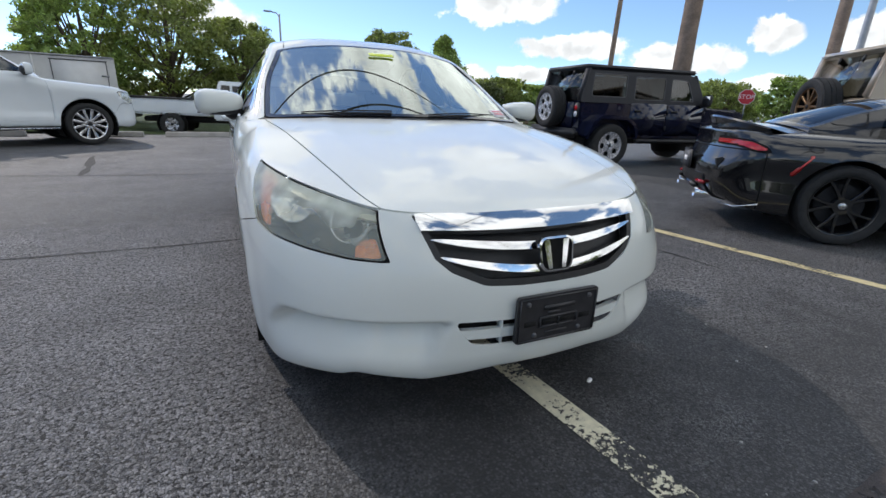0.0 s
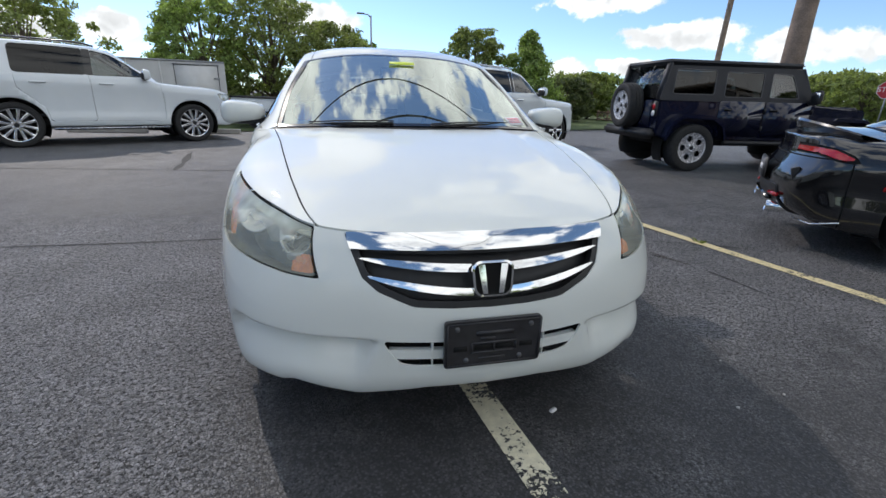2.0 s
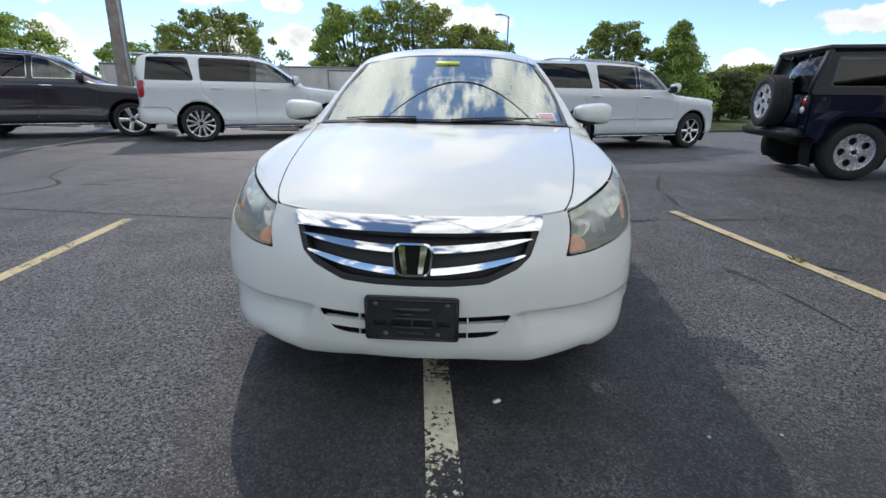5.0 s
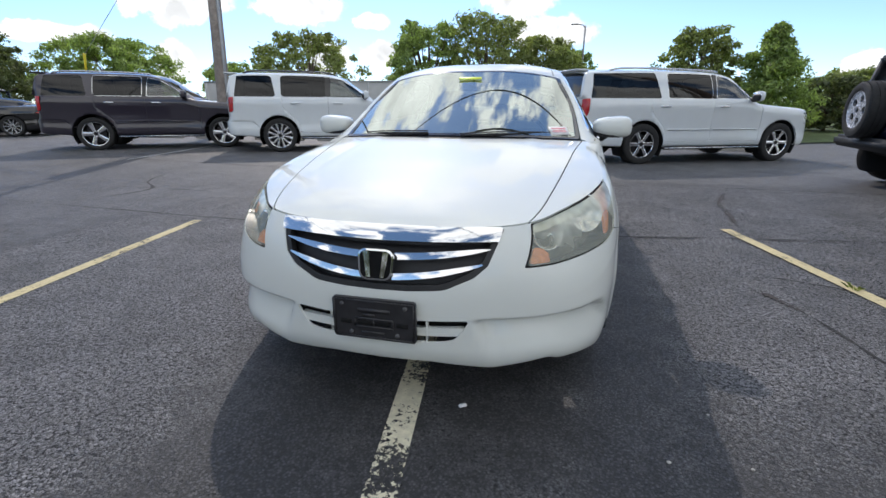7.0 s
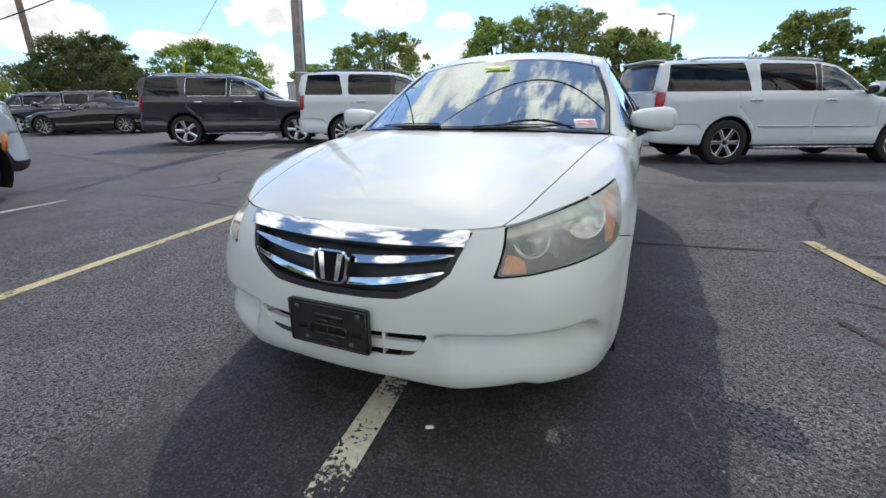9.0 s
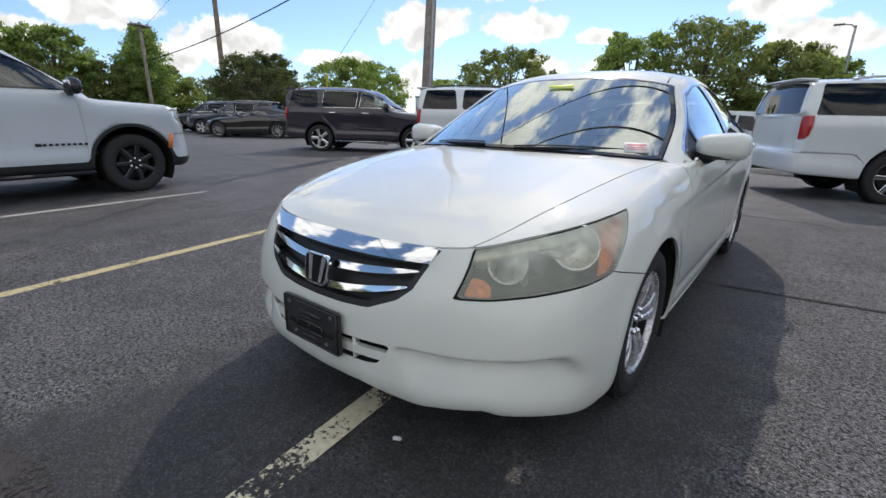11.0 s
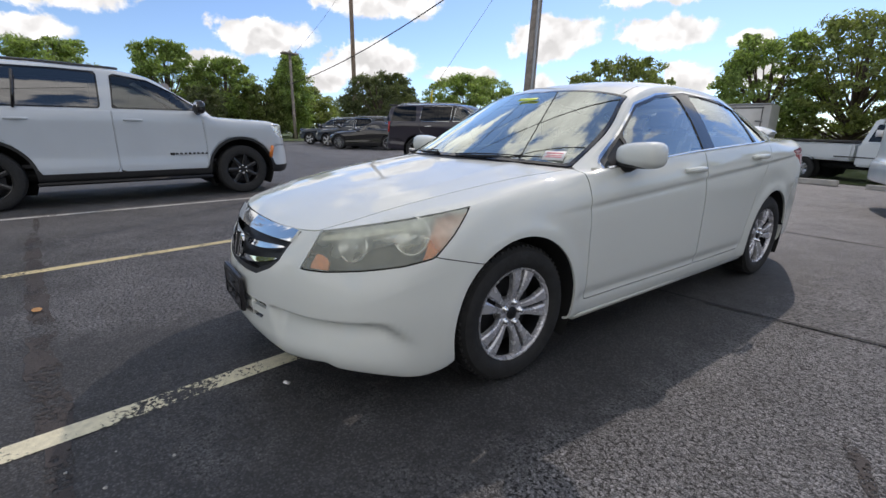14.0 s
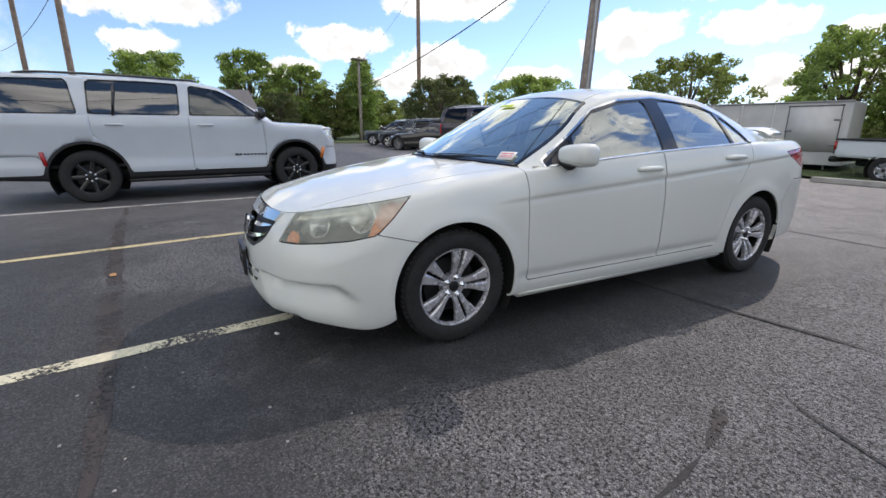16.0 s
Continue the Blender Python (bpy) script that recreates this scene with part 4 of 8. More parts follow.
    for f, (dr, nm) in enumerate(((door1, "front_door"), (door2, "rear_door"))):
        for k, ob in enumerate(sheet(nm, dr, WHITE, car, both=False)):
            s = 1 - 2 * k
            h = handle(car, 0.905, (1.43, 2.36)[f], (0.915, 0.965)[f], s, WHITE)
            h.parent = ob
            bm = bmesh.new()
            bmesh.ops.create_uvsphere(bm, u_segments=16, v_segments=8, radius=1, matrix=Matrix.Translation((s * 0.9005, (1.43, 2.36)[f], (0.905, 0.955)[f])) @ Matrix.Diagonal((0.014, 0.085, 0.034, 1)))
            part("handle_recess", bm, WHITE, ob)
    sheet("quarter_panel", quarter, WHITE, car)
    sheet("rear_bumper", rbump, WHITE, car, rim=0.03)
    sheet("tail_lamp", tl, REDLENS, car, "red and clear tail lamp", both=False)
    sheet("bonnet", bonnet, WHITE, car, rim=0.02)
    sheet("boot_lid", C.lids["boot"], WHITE, car, rim=0.02)
    # headlamps: bowl behind a weathered lens
    for k, S in enumerate((lens, mirrored(lens))):
        s = 1 - 2 * k
        hl = part("headlamp", to_bm(S, -0.096, -0.10), HOUSING, car, "silver lamp housing")
        part("lamp_lens", to_bm(S, 0.004, 0.002), HAZELENS, hl, "clouded yellowed plastic lens").visible_shadow = False
        for (x, y, z), r in (((0.752, -0.478, 0.733), 0.078), ((0.604, -0.662, 0.684), 0.064)):
            bm = bmesh.new()
            q = Matrix.Translation((s * x, y, z)) @ Matrix.Rotation(radians(90), 4, "X") @ Matrix.Rotation(radians(s * 32), 4, "Y") @ Matrix.Rotation(radians(-16), 4, "X")
            lathe(bm, [(r * 1.05, -0.012), (r, -0.002), (r * 0.93, -0.006), (r * 0.8, -0.018), (r * 0.45, -0.038), (0.015, -0.045)], 28, q)
            lathe(bm, [(0.010, -0.04), (0.010, -0.012), (0.001, -0.008)], 12, q)
            bmesh.ops.recalc_face_normals(bm, faces=bm.faces[:])
            part("reflector_bowl", bm, REFLECT, hl)
        bm = bmesh.new()
        way = Vector((s * 0.148, 0.184, 0.051)).normalized()
        side = way.cross(Vector((0, 0, 1))).normalized()
        frame3 = Matrix((way, side, side.cross(way))).transposed().to_4x4()
        box(bm, (0, 0, 0), (0.125, 0.012, 0.060), Matrix.Translation((s * 0.672, -0.562, 0.712)) @ frame3)
        bmesh.ops.bevel(bm, geom=bm.edges[:], offset=0.005, segments=2, affect="EDGES")
        part("lamp_trim", bm, REFLECT, hl)
        tp, _ = cut(lens, np.maximum(7.42 - lens[0][:, 4], lens[0][:, 1] * 0.88 + 0.47 * lens[0][:, 0] - 0.02))
        if len(tp[1]):
            part("lamp_top_trim", to_bm(tp if s > 0 else mirrored(tp), 0.02, -0.020), LAMPTOP, hl, "pale strip along the lamp's top")
        for nm, poly in (("indicator_lens", [(-0.028, 0.64), (0.030, 0.80), (0.06, 0.9), (0.25, 0.9), (0.176, 0.838), (0.022, 0.655)]), ("side_marker", [(-0.478, 0.615), (-0.443, 0.672), (-0.41, 0.668), (-0.395, 0.645), (-0.40, 0.615)])):
            fn = lambda V: poly_dist(poly, 0.47 * V[:, 0] + 0.88 * V[:, 1], V[:, 2])
            A, _ = cut(lens, fn(lens[0]))
            A = A if s > 0 else mirrored(A)
            if len(A[1]):
                part(nm, to_bm(A, 0.012, -0.022), AMBER, hl, "amber lens")
    # grille: dark recess, chrome top bar, four bars, badge
    gr = sheet("grille", grl, PLASTIC, car, "black grille recess", rim=0.0, push=-0.05)[0]
    rim_, _ = cut(grl, -(grille(grl[0]) + 0.022))
    sheet("grille_surround", rim_, PLASTIC, gr, "black plastic surround", rim=0.03, push=-0.004)
    curve = lambda a, b, w: (lambda V: np.abs(V[:, 2] - (a + (b - a) * (np.abs(V[:, 0]) / 0.44) ** 1.7)) - w / 2)
    bar, _ = cut(grl, curve(0.714, 0.722, 0.062)(grl[0]))
    bar, _ = cut(bar, bar[0][:, 0] - 0.438)
    sheet("chrome_bar", bar, CHROME, gr, "chromed top bar", rim=0.03, push=0.012)
    for a, b, xe in ((0.637, 0.674, 0.412), (0.568, 0.634, 0.398)):
        X = grl[0][:, 0]
        wide = 0.021 * np.clip(1 - (X / xe) ** 5, 0.0, 1) + 0.0015
        bar, _ = cut(grl, np.abs(grl[0][:, 2] - (a + (b - a) * (np.abs(X) / 0.44) ** 1.8)) - wide / 2)
        bar, _ = cut(bar, bar[0][:, 0] - xe)
        _, bar = cut(bar, bar[0][:, 0] - 0.06)
        for S in (bar, mirrored(bar)):
            part("grille_bar", to_bm(S, 0.03, 0.002), CHROME, gr, "chromed bar tapering outwards")
    y0 = -0.955
    bm = bmesh.new()
    q = Matrix.Translation((0, y0, 0.612)) @ Matrix.Rotation(radians(78), 4, "X")

    def round_rect(w, h, r, taper=0.0, n=5):
        out = []
        for cx, cy, a in ((w / 2 - r, h / 2 - r, 0), (-w / 2 + r, h / 2 - r, 90), (-w / 2 + r, -h / 2 + r, 180), (w / 2 - r, -h / 2 + r, 270)):
            for i in range(n + 1):
                t = radians(a + 90 * i / n)
                px, py = cx + r * math.cos(t), cy + r * math.sin(t)
                out.append((px * (1 + taper * py / h), py))
        return out
    a, b = round_rect(0.132, 0.114, 0.03, 0.14), round_rect(0.118, 0.100, 0.025, 0.14)
    va = [[bm.verts.new(q @ Vector((x, y, z))) for x, y in pts] for pts, z in ((a, 0.0), (a, 0.010), (b, 0.012), (b, 0.002))]
    for A, B in zip(va, va[1:]):
        for i in range(len(A)):
            bm.faces.new((A[i], A[(i + 1) % len(A)], B[(i + 1) % len(A)], B[i]))
    for sx in (-1, 1):
        plate(bm, [(sx * 0.018, -0.047), (sx * 0.034, -0.047), (sx * 0.050, 0.046), (sx * 0.027, 0.046)][::sx], 0.011, q)
    bmesh.ops.recalc_face_normals(bm, faces=bm.faces[:])
    bd = part("badge", bm, CHROME, gr, "chromed maker's badge", smooth=False)
    bm = bmesh.new()
    plate(bm, b, 0.003, q)
    bmesh.ops.recalc_face_normals(bm, faces=bm.faces[:])
    part("badge_backing", bm, BADGEBLACK, bd, smooth=False)
    # lower slot and its slat
    ls = sheet("lower_grille", slt, SHADOWGAP, bmp, "dark lower air slot", rim=0.0, push=-0.05)[0]
    sl, _ = cut(slt, np.abs(slt[0][:, 2] - (0.366 + 0.02 * slt[0][:, 0] ** 2)) - 0.0165)
    sheet("slot_slat", sl, WHITE, ls, rim=0.02, push=-0.006)
    for sx in (-0.19, 0.19):
        part("slot_rib", boxm((sx, -0.955, 0.369), (0.006, 0.03, 0.084), 0.002), WHITE, ls)
    # plate holder
    q = Matrix.Translation((0, -0.992, 0.413)) @ Matrix.Rotation(radians(90), 4, "X")
    bm = bmesh.new()
    plate(bm, round_rect(0.322, 0.162, 0.012), 0.014, q)
    bmesh.ops.recalc_face_normals(bm, faces=bm.faces[:])
    pl = part("plate_holder", bm, HOLDER, bmp, "empty black plate holder", smooth=False)
    for w, h, x, y, d in ((0.302, 0.005, 0, 0.073, 0.005), (0.302, 0.005, 0, -0.073, 0.005), (0.005, 0.150, -0.153, 0, 0.005), (0.005, 0.150, 0.153, 0, 0.005), (0.125, 0.016, 0.002, 0.036, 0.005),
                          (0.150, 0.007, 0, 0.003, 0.006), (0.006, 0.034, -0.074, -0.013, 0.006), (0.006, 0.034, 0.074, -0.013, 0.006), (0.155, 0.006, 0, -0.030, 0.006), (0.050, 0.009, -0.020, 0.018, 0.005),
                          (0.004, 0.030, 0.0, -0.014, 0.008), (0.090, 0.007, -0.005, -0.052, 0.005)):
        bm = bmesh.new()
        box(bm, (x, y, 0.014 + d / 2), (w, h, d), q, 0.0015)
        part("holder_rib", bm, HOLDER, pl)
    for sx, sy in ((-0.122, 0.056), (0.122, 0.056), (-0.09, -0.056), (0.09, -0.056)):
        bm = bmesh.new()
        lathe(bm, [(0.009, 0.013), (0.008, 0.019), (0.001, 0.020)], 10, q @ Matrix.Translation((sx, sy, 0)))
        part("holder_screw", bm, TRIMGREY, pl)
    for x, w in ((-0.110, 0.044), (-0.034, 0.060), (0.036, 0.060), (0.110, 0.044)):
        bm = bmesh.new()
        box(bm, (x, -0.014, 0.0146), (w, 0.018, 0.002), q)
        part("holder_slot", bm, SHADOWGAP, pl)
    # greenhouse
    fl = C.flank
    dlo = side_poly([(0.60, 0.90), (0.60, 0.985), (0.83, 1.115), (1.10, 1.285), (1.36, 1.35), (1.7, 1.378), (2.2, 1.345), (2.45, 1.265), (2.60, 1.15), (2.66, 1.07), (2.66, 0.9)], 0.3)
    inn, pil = cut(fl, dlo(fl[0]))
    trim, pil = cut(pil, dlo(pil[0]) - 0.010)
    panes = (("front_window", [(0.86, 0.9), (0.86, 1.12), (1.10, 1.270), (1.36, 1.335), (1.60, 1.360), (1.61, 0.9)]), ("rear_window", [(1.76, 0.9), (1.74, 1.364), (1.9, 1.362), (2.2, 1.33), (2.36, 1.29), (2.40, 0.9)]),
             ("quarter_window", [(2.435, 0.9), (2.40, 1.268), (2.50, 1.215), (2.60, 1.13), (2.635, 1.085), (2.635, 0.9)]), ("mirror_quarter", [(0.66, 0.9), (0.66, 1.0), (0.835, 1.105), (0.835, 0.9)]))
    for nm, poly in panes:
        pn, inn = cut(inn, side_poly(poly, 0.3)(inn[0]))
        for o in sheet(nm, pn, PLASTIC if nm == "mirror_quarter" else GLASS, car, "" if nm != "mirror_quarter" else "black mirror base", rim=0.0, push=-0.006, both=False):
            o.visible_shadow = nm == "mirror_quarter"
    sheet("pillar_trim", inn, GLOSSBLACK, car, "black window surround", rim=0.02, both=False)
    sheet("window_trim", trim, CHROME, car, "chromed window trim", rim=0.02, push=0.003, both=False)
    rf = C.roof
    ws = lambda V: np.maximum.reduce([0.034 - V[:, 4], (0.045 - V[:, 3]) * 0.4, (V[:, 3] - 2.10 + 0.30 * V[:, 4]) * 0.4])
    wsc, rf = C.take(rf, ws, 0.003)
    glassy, frit = cut(wsc, np.maximum(ws(wsc[0]) + 0.024, 0.052 - wsc[0][:, 4]))
    def evened(V):
        """Drawn glass: one even curve across and one up."""
        X, Z = V[:, 0], V[:, 2]
        A = np.stack([np.ones_like(X), Z, Z * Z, X * X, X * X * Z, X ** 4], 1)
        k, *_ = np.linalg.lstsq(A, V[:, 1], rcond=None)
        V[:, 1] = A @ k
        return V
    glassy = (evened(glassy[0].copy()), glassy[1])
    pane = sheet("windshield", glassy, WSGLASS, car, rim=0.0, push=-0.003)[0]
    pane.visible_shadow = False
    sheet("windshield_border", frit, GLOSSBLACK, car, "black windshield edge", rim=0.01)
    cowl, rf = cut(rf, np.maximum(0.02 - rf[0][:, 4], rf[0][:, 3] - 0.06))
    sheet("cowl_panel", cowl, PLASTIC, car, "black plastic cowl", rim=0.02, push=-0.004)
    rw = lambda V: np.maximum.reduce([0.06 - V[:, 4], (6.15 - V[:, 3]) * 0.35, (V[:, 3] - 7.9) * 0.35])
    rg, rf = C.take(rf, rw, 0.003)
    sheet("rear_glass", rg, GLASS, car, rim=0.0, push=-0.003)[0].visible_shadow = False
    ditch, rf2 = cut(rf, np.maximum.reduce([np.abs(rf[0][:, 4] - 0.075) - 0.006, 2.1 - rf[0][:, 3], rf[0][:, 3] - 6.0]))
    sheet("roof", join(rf2, pil), WHITE, car, rim=0.03)
    islands("roof_moulding", ditch, PLASTIC, car, 0.01, -0.004)
    islands("panel_gap", join(*C.gaps), SHADOWGAP, car, 0.0, -0.009)
    # belt strip
    for s in (1, -1):
        bm = bmesh.new()
        pts = [C.at_y(y) for y in np.linspace(0.62, 2.66, 24)]
        tube(bm, [(s * (p[0] + 0.006), p[1], p[2] + 0.002) for p in pts], 0.009, 6)
        part("belt_strip", bm, CHROME, car, "chromed belt strip")
        bm = bmesh.new()
        box(bm, (s * 0.84, 1.41, 0.215), (0.10, 2.0, 0.05), None, 0.015)
        part("sill", bm, WHITE, car)
        mirror_pod(car, (s * 0.957, 0.755, 1.024), (0.238, 0.19, 0.126), WHITE, s, (s * 0.85, 0.745, 0.972))
        for y in (0.0, 2.78):
            wheel(car, (s * 0.885, y, 0.325), s, 0.325, 0.215, 0.222, STY_TWIN, GUNRIM, nuts=True)
            arch_liner(car, y, 0.325, 0.375, 0.90, s)
    bm = bmesh.new()
    box(bm, (0, 1.4, 0.24), (1.5, 3.4, 0.10), None, 0.03)
    box(bm, (0, -0.35, 0.30), (1.1, 0.7, 0.16), None, 0.03)
    part("underbody", bm, SHADOWGAP, car)
    # cabin
    bm = bmesh.new()
    box(bm, (0, 0.62, 0.86), (1.46, 0.62, 0.18), None, 0.06)
    box(bm, (0.36, 0.86, 0.93), (0.40, 0.25, 0.13), None, 0.05)
    part("dashboard", bm, TRIMGREY, car, "grey moulded dashboard", sharp=0.7)
    steering_wheel(car, 0.36, 1.12, 0.90)
    for x in (0.37, -0.37):
        seat(car, x, 1.45, 0.50, 0.50, CLOTH)
    seat(car, 0, 2.42, 0.52, 1.30, CLOTH, True, 0.58)
    bm = bmesh.new()
    box(bm, (0, 1.6, 0.40), (0.26, 1.4, 0.34), None, 0.04)
    part("centre_console", bm, TRIMGREY, car)
    bm = bmesh.new()
    box(bm, (0, 3.05, 0.97), (1.25, 0.55, 0.05), None, 0.02)
    part("parcel_shelf", bm, CLOTHDARK, car)
    bm = bmesh.new()
    box(bm, (0, 1.7, 0.30), (1.6, 3.0, 0.04), None, 0.01)
    part("cabin_floor", bm, CLOTHDARK, car)
    for s in (1, -1):
        bm = bmesh.new()
        box(bm, (s * 0.84, 1.55, 0.66), (0.05, 2.1, 0.60), None, 0.02)
        part("door_lining", bm, CLOTH, car)
    bm = bmesh.new()
    box(bm, (0, 1.12, 1.285), (0.24, 0.03, 0.065), None, 0.012)
    tube(bm, [(0, 1.11, 1.30), (0, 1.04, 1.36)], 0.010)
    part("inside_mirror", bm, PLASTIC, car)
    bm = bmesh.new()
    G = glassy[0]
    tag_at = Vector(G[np.argmin(np.abs(G[:, 0] - 0.01) + np.abs(G[:, 2] - 1.335)), :3]) + Vector((0, -0.003, 0.006))
    box(bm, (0.0, 0, 0), (0.16, 0.003, 0.034), Matrix.Translation(tag_at) @ Matrix.Rotation(radians(-62), 4, "X"))
    part("windshield_tag", bm, YELLOWTAG, car, "bright yellow paper tag")
    bm = bmesh.new()
    G = np.zeros((25, 5, 5))
    for i, x in enumerate(np.linspace(-0.58, 0.58, 25)):
        yy = 3.60 - 0.10 * (abs(x) / 0.58) ** 2
        zz = 1.175 - 0.05 * max(0.0, (abs(x) - 0.42) / 0.16) ** 2
        for j, (dy, dz) in enumerate(((-0.09, -0.012), (-0.02, 0.012), (0.10, 0.010), (0.11, -0.006), (-0.09, -0.016))):
            G[i, j, :3] = (x, yy + dy, zz + dz)
    bm = to_bm(grid(G, True))
    for x in (-0.48, 0.48):
        box(bm, (x, 3.56, 1.135), (0.12, 0.10, 0.08), None, 0.015)
    bmesh.ops.recalc_face_normals(bm, faces=bm.faces[:])
    part("boot_spoiler", bm, WHITE, car, sharp=0.6)
    # wipers and the paper slip at the base of the glass
    wiper(car, [(0.06, 0.275, 0.988), (0.28, 0.325, 0.997), (0.60, 0.475, 0.988)])
    wiper(car, [(-0.58, 0.435, 0.980), (-0.40, 0.355, 0.994), (-0.14, 0.295, 1.0)])
    return car, C


hero, hero_shell = saloon(pose(0, 0, 0))
bm = bmesh.new()
box(bm, (0, 0, 0), (0.115, 0.004, 0.075), None, 0.001)
slip = part("paper_slip", bm, PAPER, None, "white paper slip with pink print behind the windshield")
slip.matrix_world = Matrix.Translation((0.625, 0.488, 1.010)) @ Matrix.Rotation(radians(22), 4, "Z") @ Matrix.Rotation(radians(-55), 4, "X")
slip["category"] = "paper slip"
for k, (z, w, h) in enumerate(((0.018, 0.09, 0.010), (0.0, 0.08, 0.006), (-0.014, 0.09, 0.006))):
    bm = bmesh.new()
    box(bm, (0, -0.0025, z), (w, 0.002, h))
    part("print_bar", bm, PINK, slip, "pink printed bar")


# ---- the other vehicles ----
def lie(x, y):
    """Height of the lot: level round the saloon, rising gently towards -x and falling beyond it on the other side."""
    t = np.clip(-np.asarray(x, float) - 1.5, 0, 16)
    u = np.clip(np.asarray(y, float) - 3.0, 0, 8) * np.clip((np.asarray(x, float) + 1.0) / 3.0, 0, 1)
    s = np.clip((np.asarray(y, float) - 11.5) / 4.0, 0, 1) * np.clip((np.asarray(x, float) + 13.0) / 5.0, 0, 1) * np.clip((9.0 - np.asarray(x, float)) / 6.0, 0, 1)
    return 0.007 * t * t / (t + 2.0) - 0.013 * u * u / (u + 1.0) - 0.33 * s * s * (3 - 2 * s)


def parked(front, rear, hw, left=False):
    """Pose of a vehicle whose near front and rear hubs stand over these plan points."""
    dx, dy = front[0] - rear[0], front[1] - rear[1]
    a = math.atan2(dx, -dy)
    ox = hw if left else -hw
    x, y = front[0] - math.cos(a) * ox, front[1] - math.sin(a) * ox
    zf, zr = float(lie(*front)), float(lie(*rear))
    d = math.hypot(dx, dy)
    return Matrix.Translation((x, y, zf)) @ Matrix.Rotation(a, 4, "Z") @ Matrix.Rotation(math.atan2(zr - zf, d), 4, "X")


def suv(m, name, label, paint, wb=2.946, fo=1.0, ro=1.22, w=1.02, roof=1.885, style=STY_FIVE, metal=None, tr=0.40, rimr=0.275, glassb=PRIVACY, cladding=None, rack=CHROME, hood=1.215, railh=1.0,
        lamp="tall", board=CHROME, trim=CHROME, mirror=None, front_glass=TINTED, nose="round", archr=0.475, square=False, bp=(1.68, 1.79), cp=None, fw=0.0, sh=0.0, drop=0.07, ridge=None):
    car = empty(name, m, label, "car", "parked vehicles")
    e = wb + ro
    belt = hood + 0.065
    k = roof / 1.885
    rz = lambda z: belt + (z - 1.235) * (roof - belt) / (1.885 - 1.235)
    cr = 0.93 if nose == "round" else 0.95
    sp = dict(
        ns=130, nk=3,
        outline=[(0, -fo), (0.45 * w, -fo + 0.03), (0.76 * w, -fo + 0.10), (cr * w, -fo + 0.30), (0.985 * w, -fo + 0.62), (0.995 * w, 0.1), (w, 1.0), (w, wb * 0.75), (0.995 * w, wb + 0.3), (0.975 * w, e - 0.35),
                 (0.93 * w, e - 0.12), (0.75 * w, e - 0.03), (0.4 * w, e), (0, e)],
        ztop=[(-fo, hood - 0.10 - drop), (-fo + 0.35, hood - 0.055 - drop * 0.7), (0, hood - 0.02 - drop * 0.4), (0.55 - sh, hood), (0.85 - sh, belt), (e, belt + 0.01)],
        zbot=[(-fo, 0.33), (0, 0.36), (wb, 0.36), (e, 0.42)],
        itop=[(-fo, 0.12), (0, 0.16), (0.5 - sh, 0.15), (0.9 - sh, 0.035), (e, 0.035)],
        side=[(0.05, 0, 0, 0), (0.02, 0, 0.02, 0), (0.0, 0, 0.16, 0), (0.018, 0, 0.34, 0), (0.014, 0, 0.6, 0), (0.0, 0.02, 1, 0.16), (0.006, 0.1, 1, 0.07), (0.008, 0.5, 1, 0.014), (0, 1, 1, 0)],
        front=[(0.10, 0.33), (0.04, 0.36), (0.0, 0.48), (0.0, 0.62), (0.02, 0.78), (0.03, 0.90), (0.05, 1.0 - drop * 0.6), (0.07, hood - 0.11 - drop), (0.15, hood - 0.08 - drop)],
        rear=[(0.10, 0.42), (0.02, 0.44), (0.0, 0.55), (0.0, 0.70), (0.05, 0.80), (0.06, 0.95), (0.06, 1.08), (0.065, belt - 0.04), (0.07, belt)],
        bonnet=dict(spine=(-fo + 0.4, 0.40 - sh), z=[(-fo, hood - 0.085 - drop), (-fo + 0.3, hood - 0.02 - drop * 0.75), (0, hood + 0.01 - drop * 0.4), (0.6, hood + 0.03)], edge=0.62 - sh, crown=2.2),
        house=dict(n=80, belt=[0.62 - sh, 1.02 - 0.85 * sh, 1.36 - 0.5 * sh, 1.75, 2.4, 3.2, wb + 0.78, wb + 1.0, e - 0.08],
                   rail=[(0.8, 0.62 - sh, belt), (0.815 * w, 1.04 - 0.85 * sh, rz(1.50)), (0.755 * w, 1.38 - 0.5 * sh, rz(1.735)), (0.725 * w, 1.78, rz(1.808)), (0.715 * w, 2.4, rz(1.828)), (0.715 * w, 3.2, rz(1.825)), (0.735 * w, wb + 0.80, rz(1.80)),
                         (0.765 * w, wb + ro - 0.23, rz(1.755)), (0.9 * w, e - 0.08, belt)],
                   mid=[(0.42 - sh, hood + 0.03), (0.86 - 0.85 * sh, rz(1.50)), (1.28 - 0.5 * sh, rz(1.785)), (1.72, rz(1.862)), (2.4, rz(1.885)), (3.2, rz(1.88)), (wb + ro - 0.40, rz(1.86)), (wb + ro - 0.20, rz(1.815)), (e - 0.04, belt)], bulge=0.04, crown=3.0),
    )
    if square:
        sp["house"]["rail"][6:8] = [(0.735 * w, wb + 0.86, rz(1.815)), (0.745 * w, wb + ro - 0.16, rz(1.79))]
        sp["house"]["mid"][6:8] = [(wb + ro - 0.28, rz(1.87)), (wb + ro - 0.12, rz(1.845))]
    C = Car(sp)
    low = C.lower
    for y in (0.0, wb):
        f = arch_of(y, tr, archr, 0.5)
        _, low = cut(low, f(low[0]))
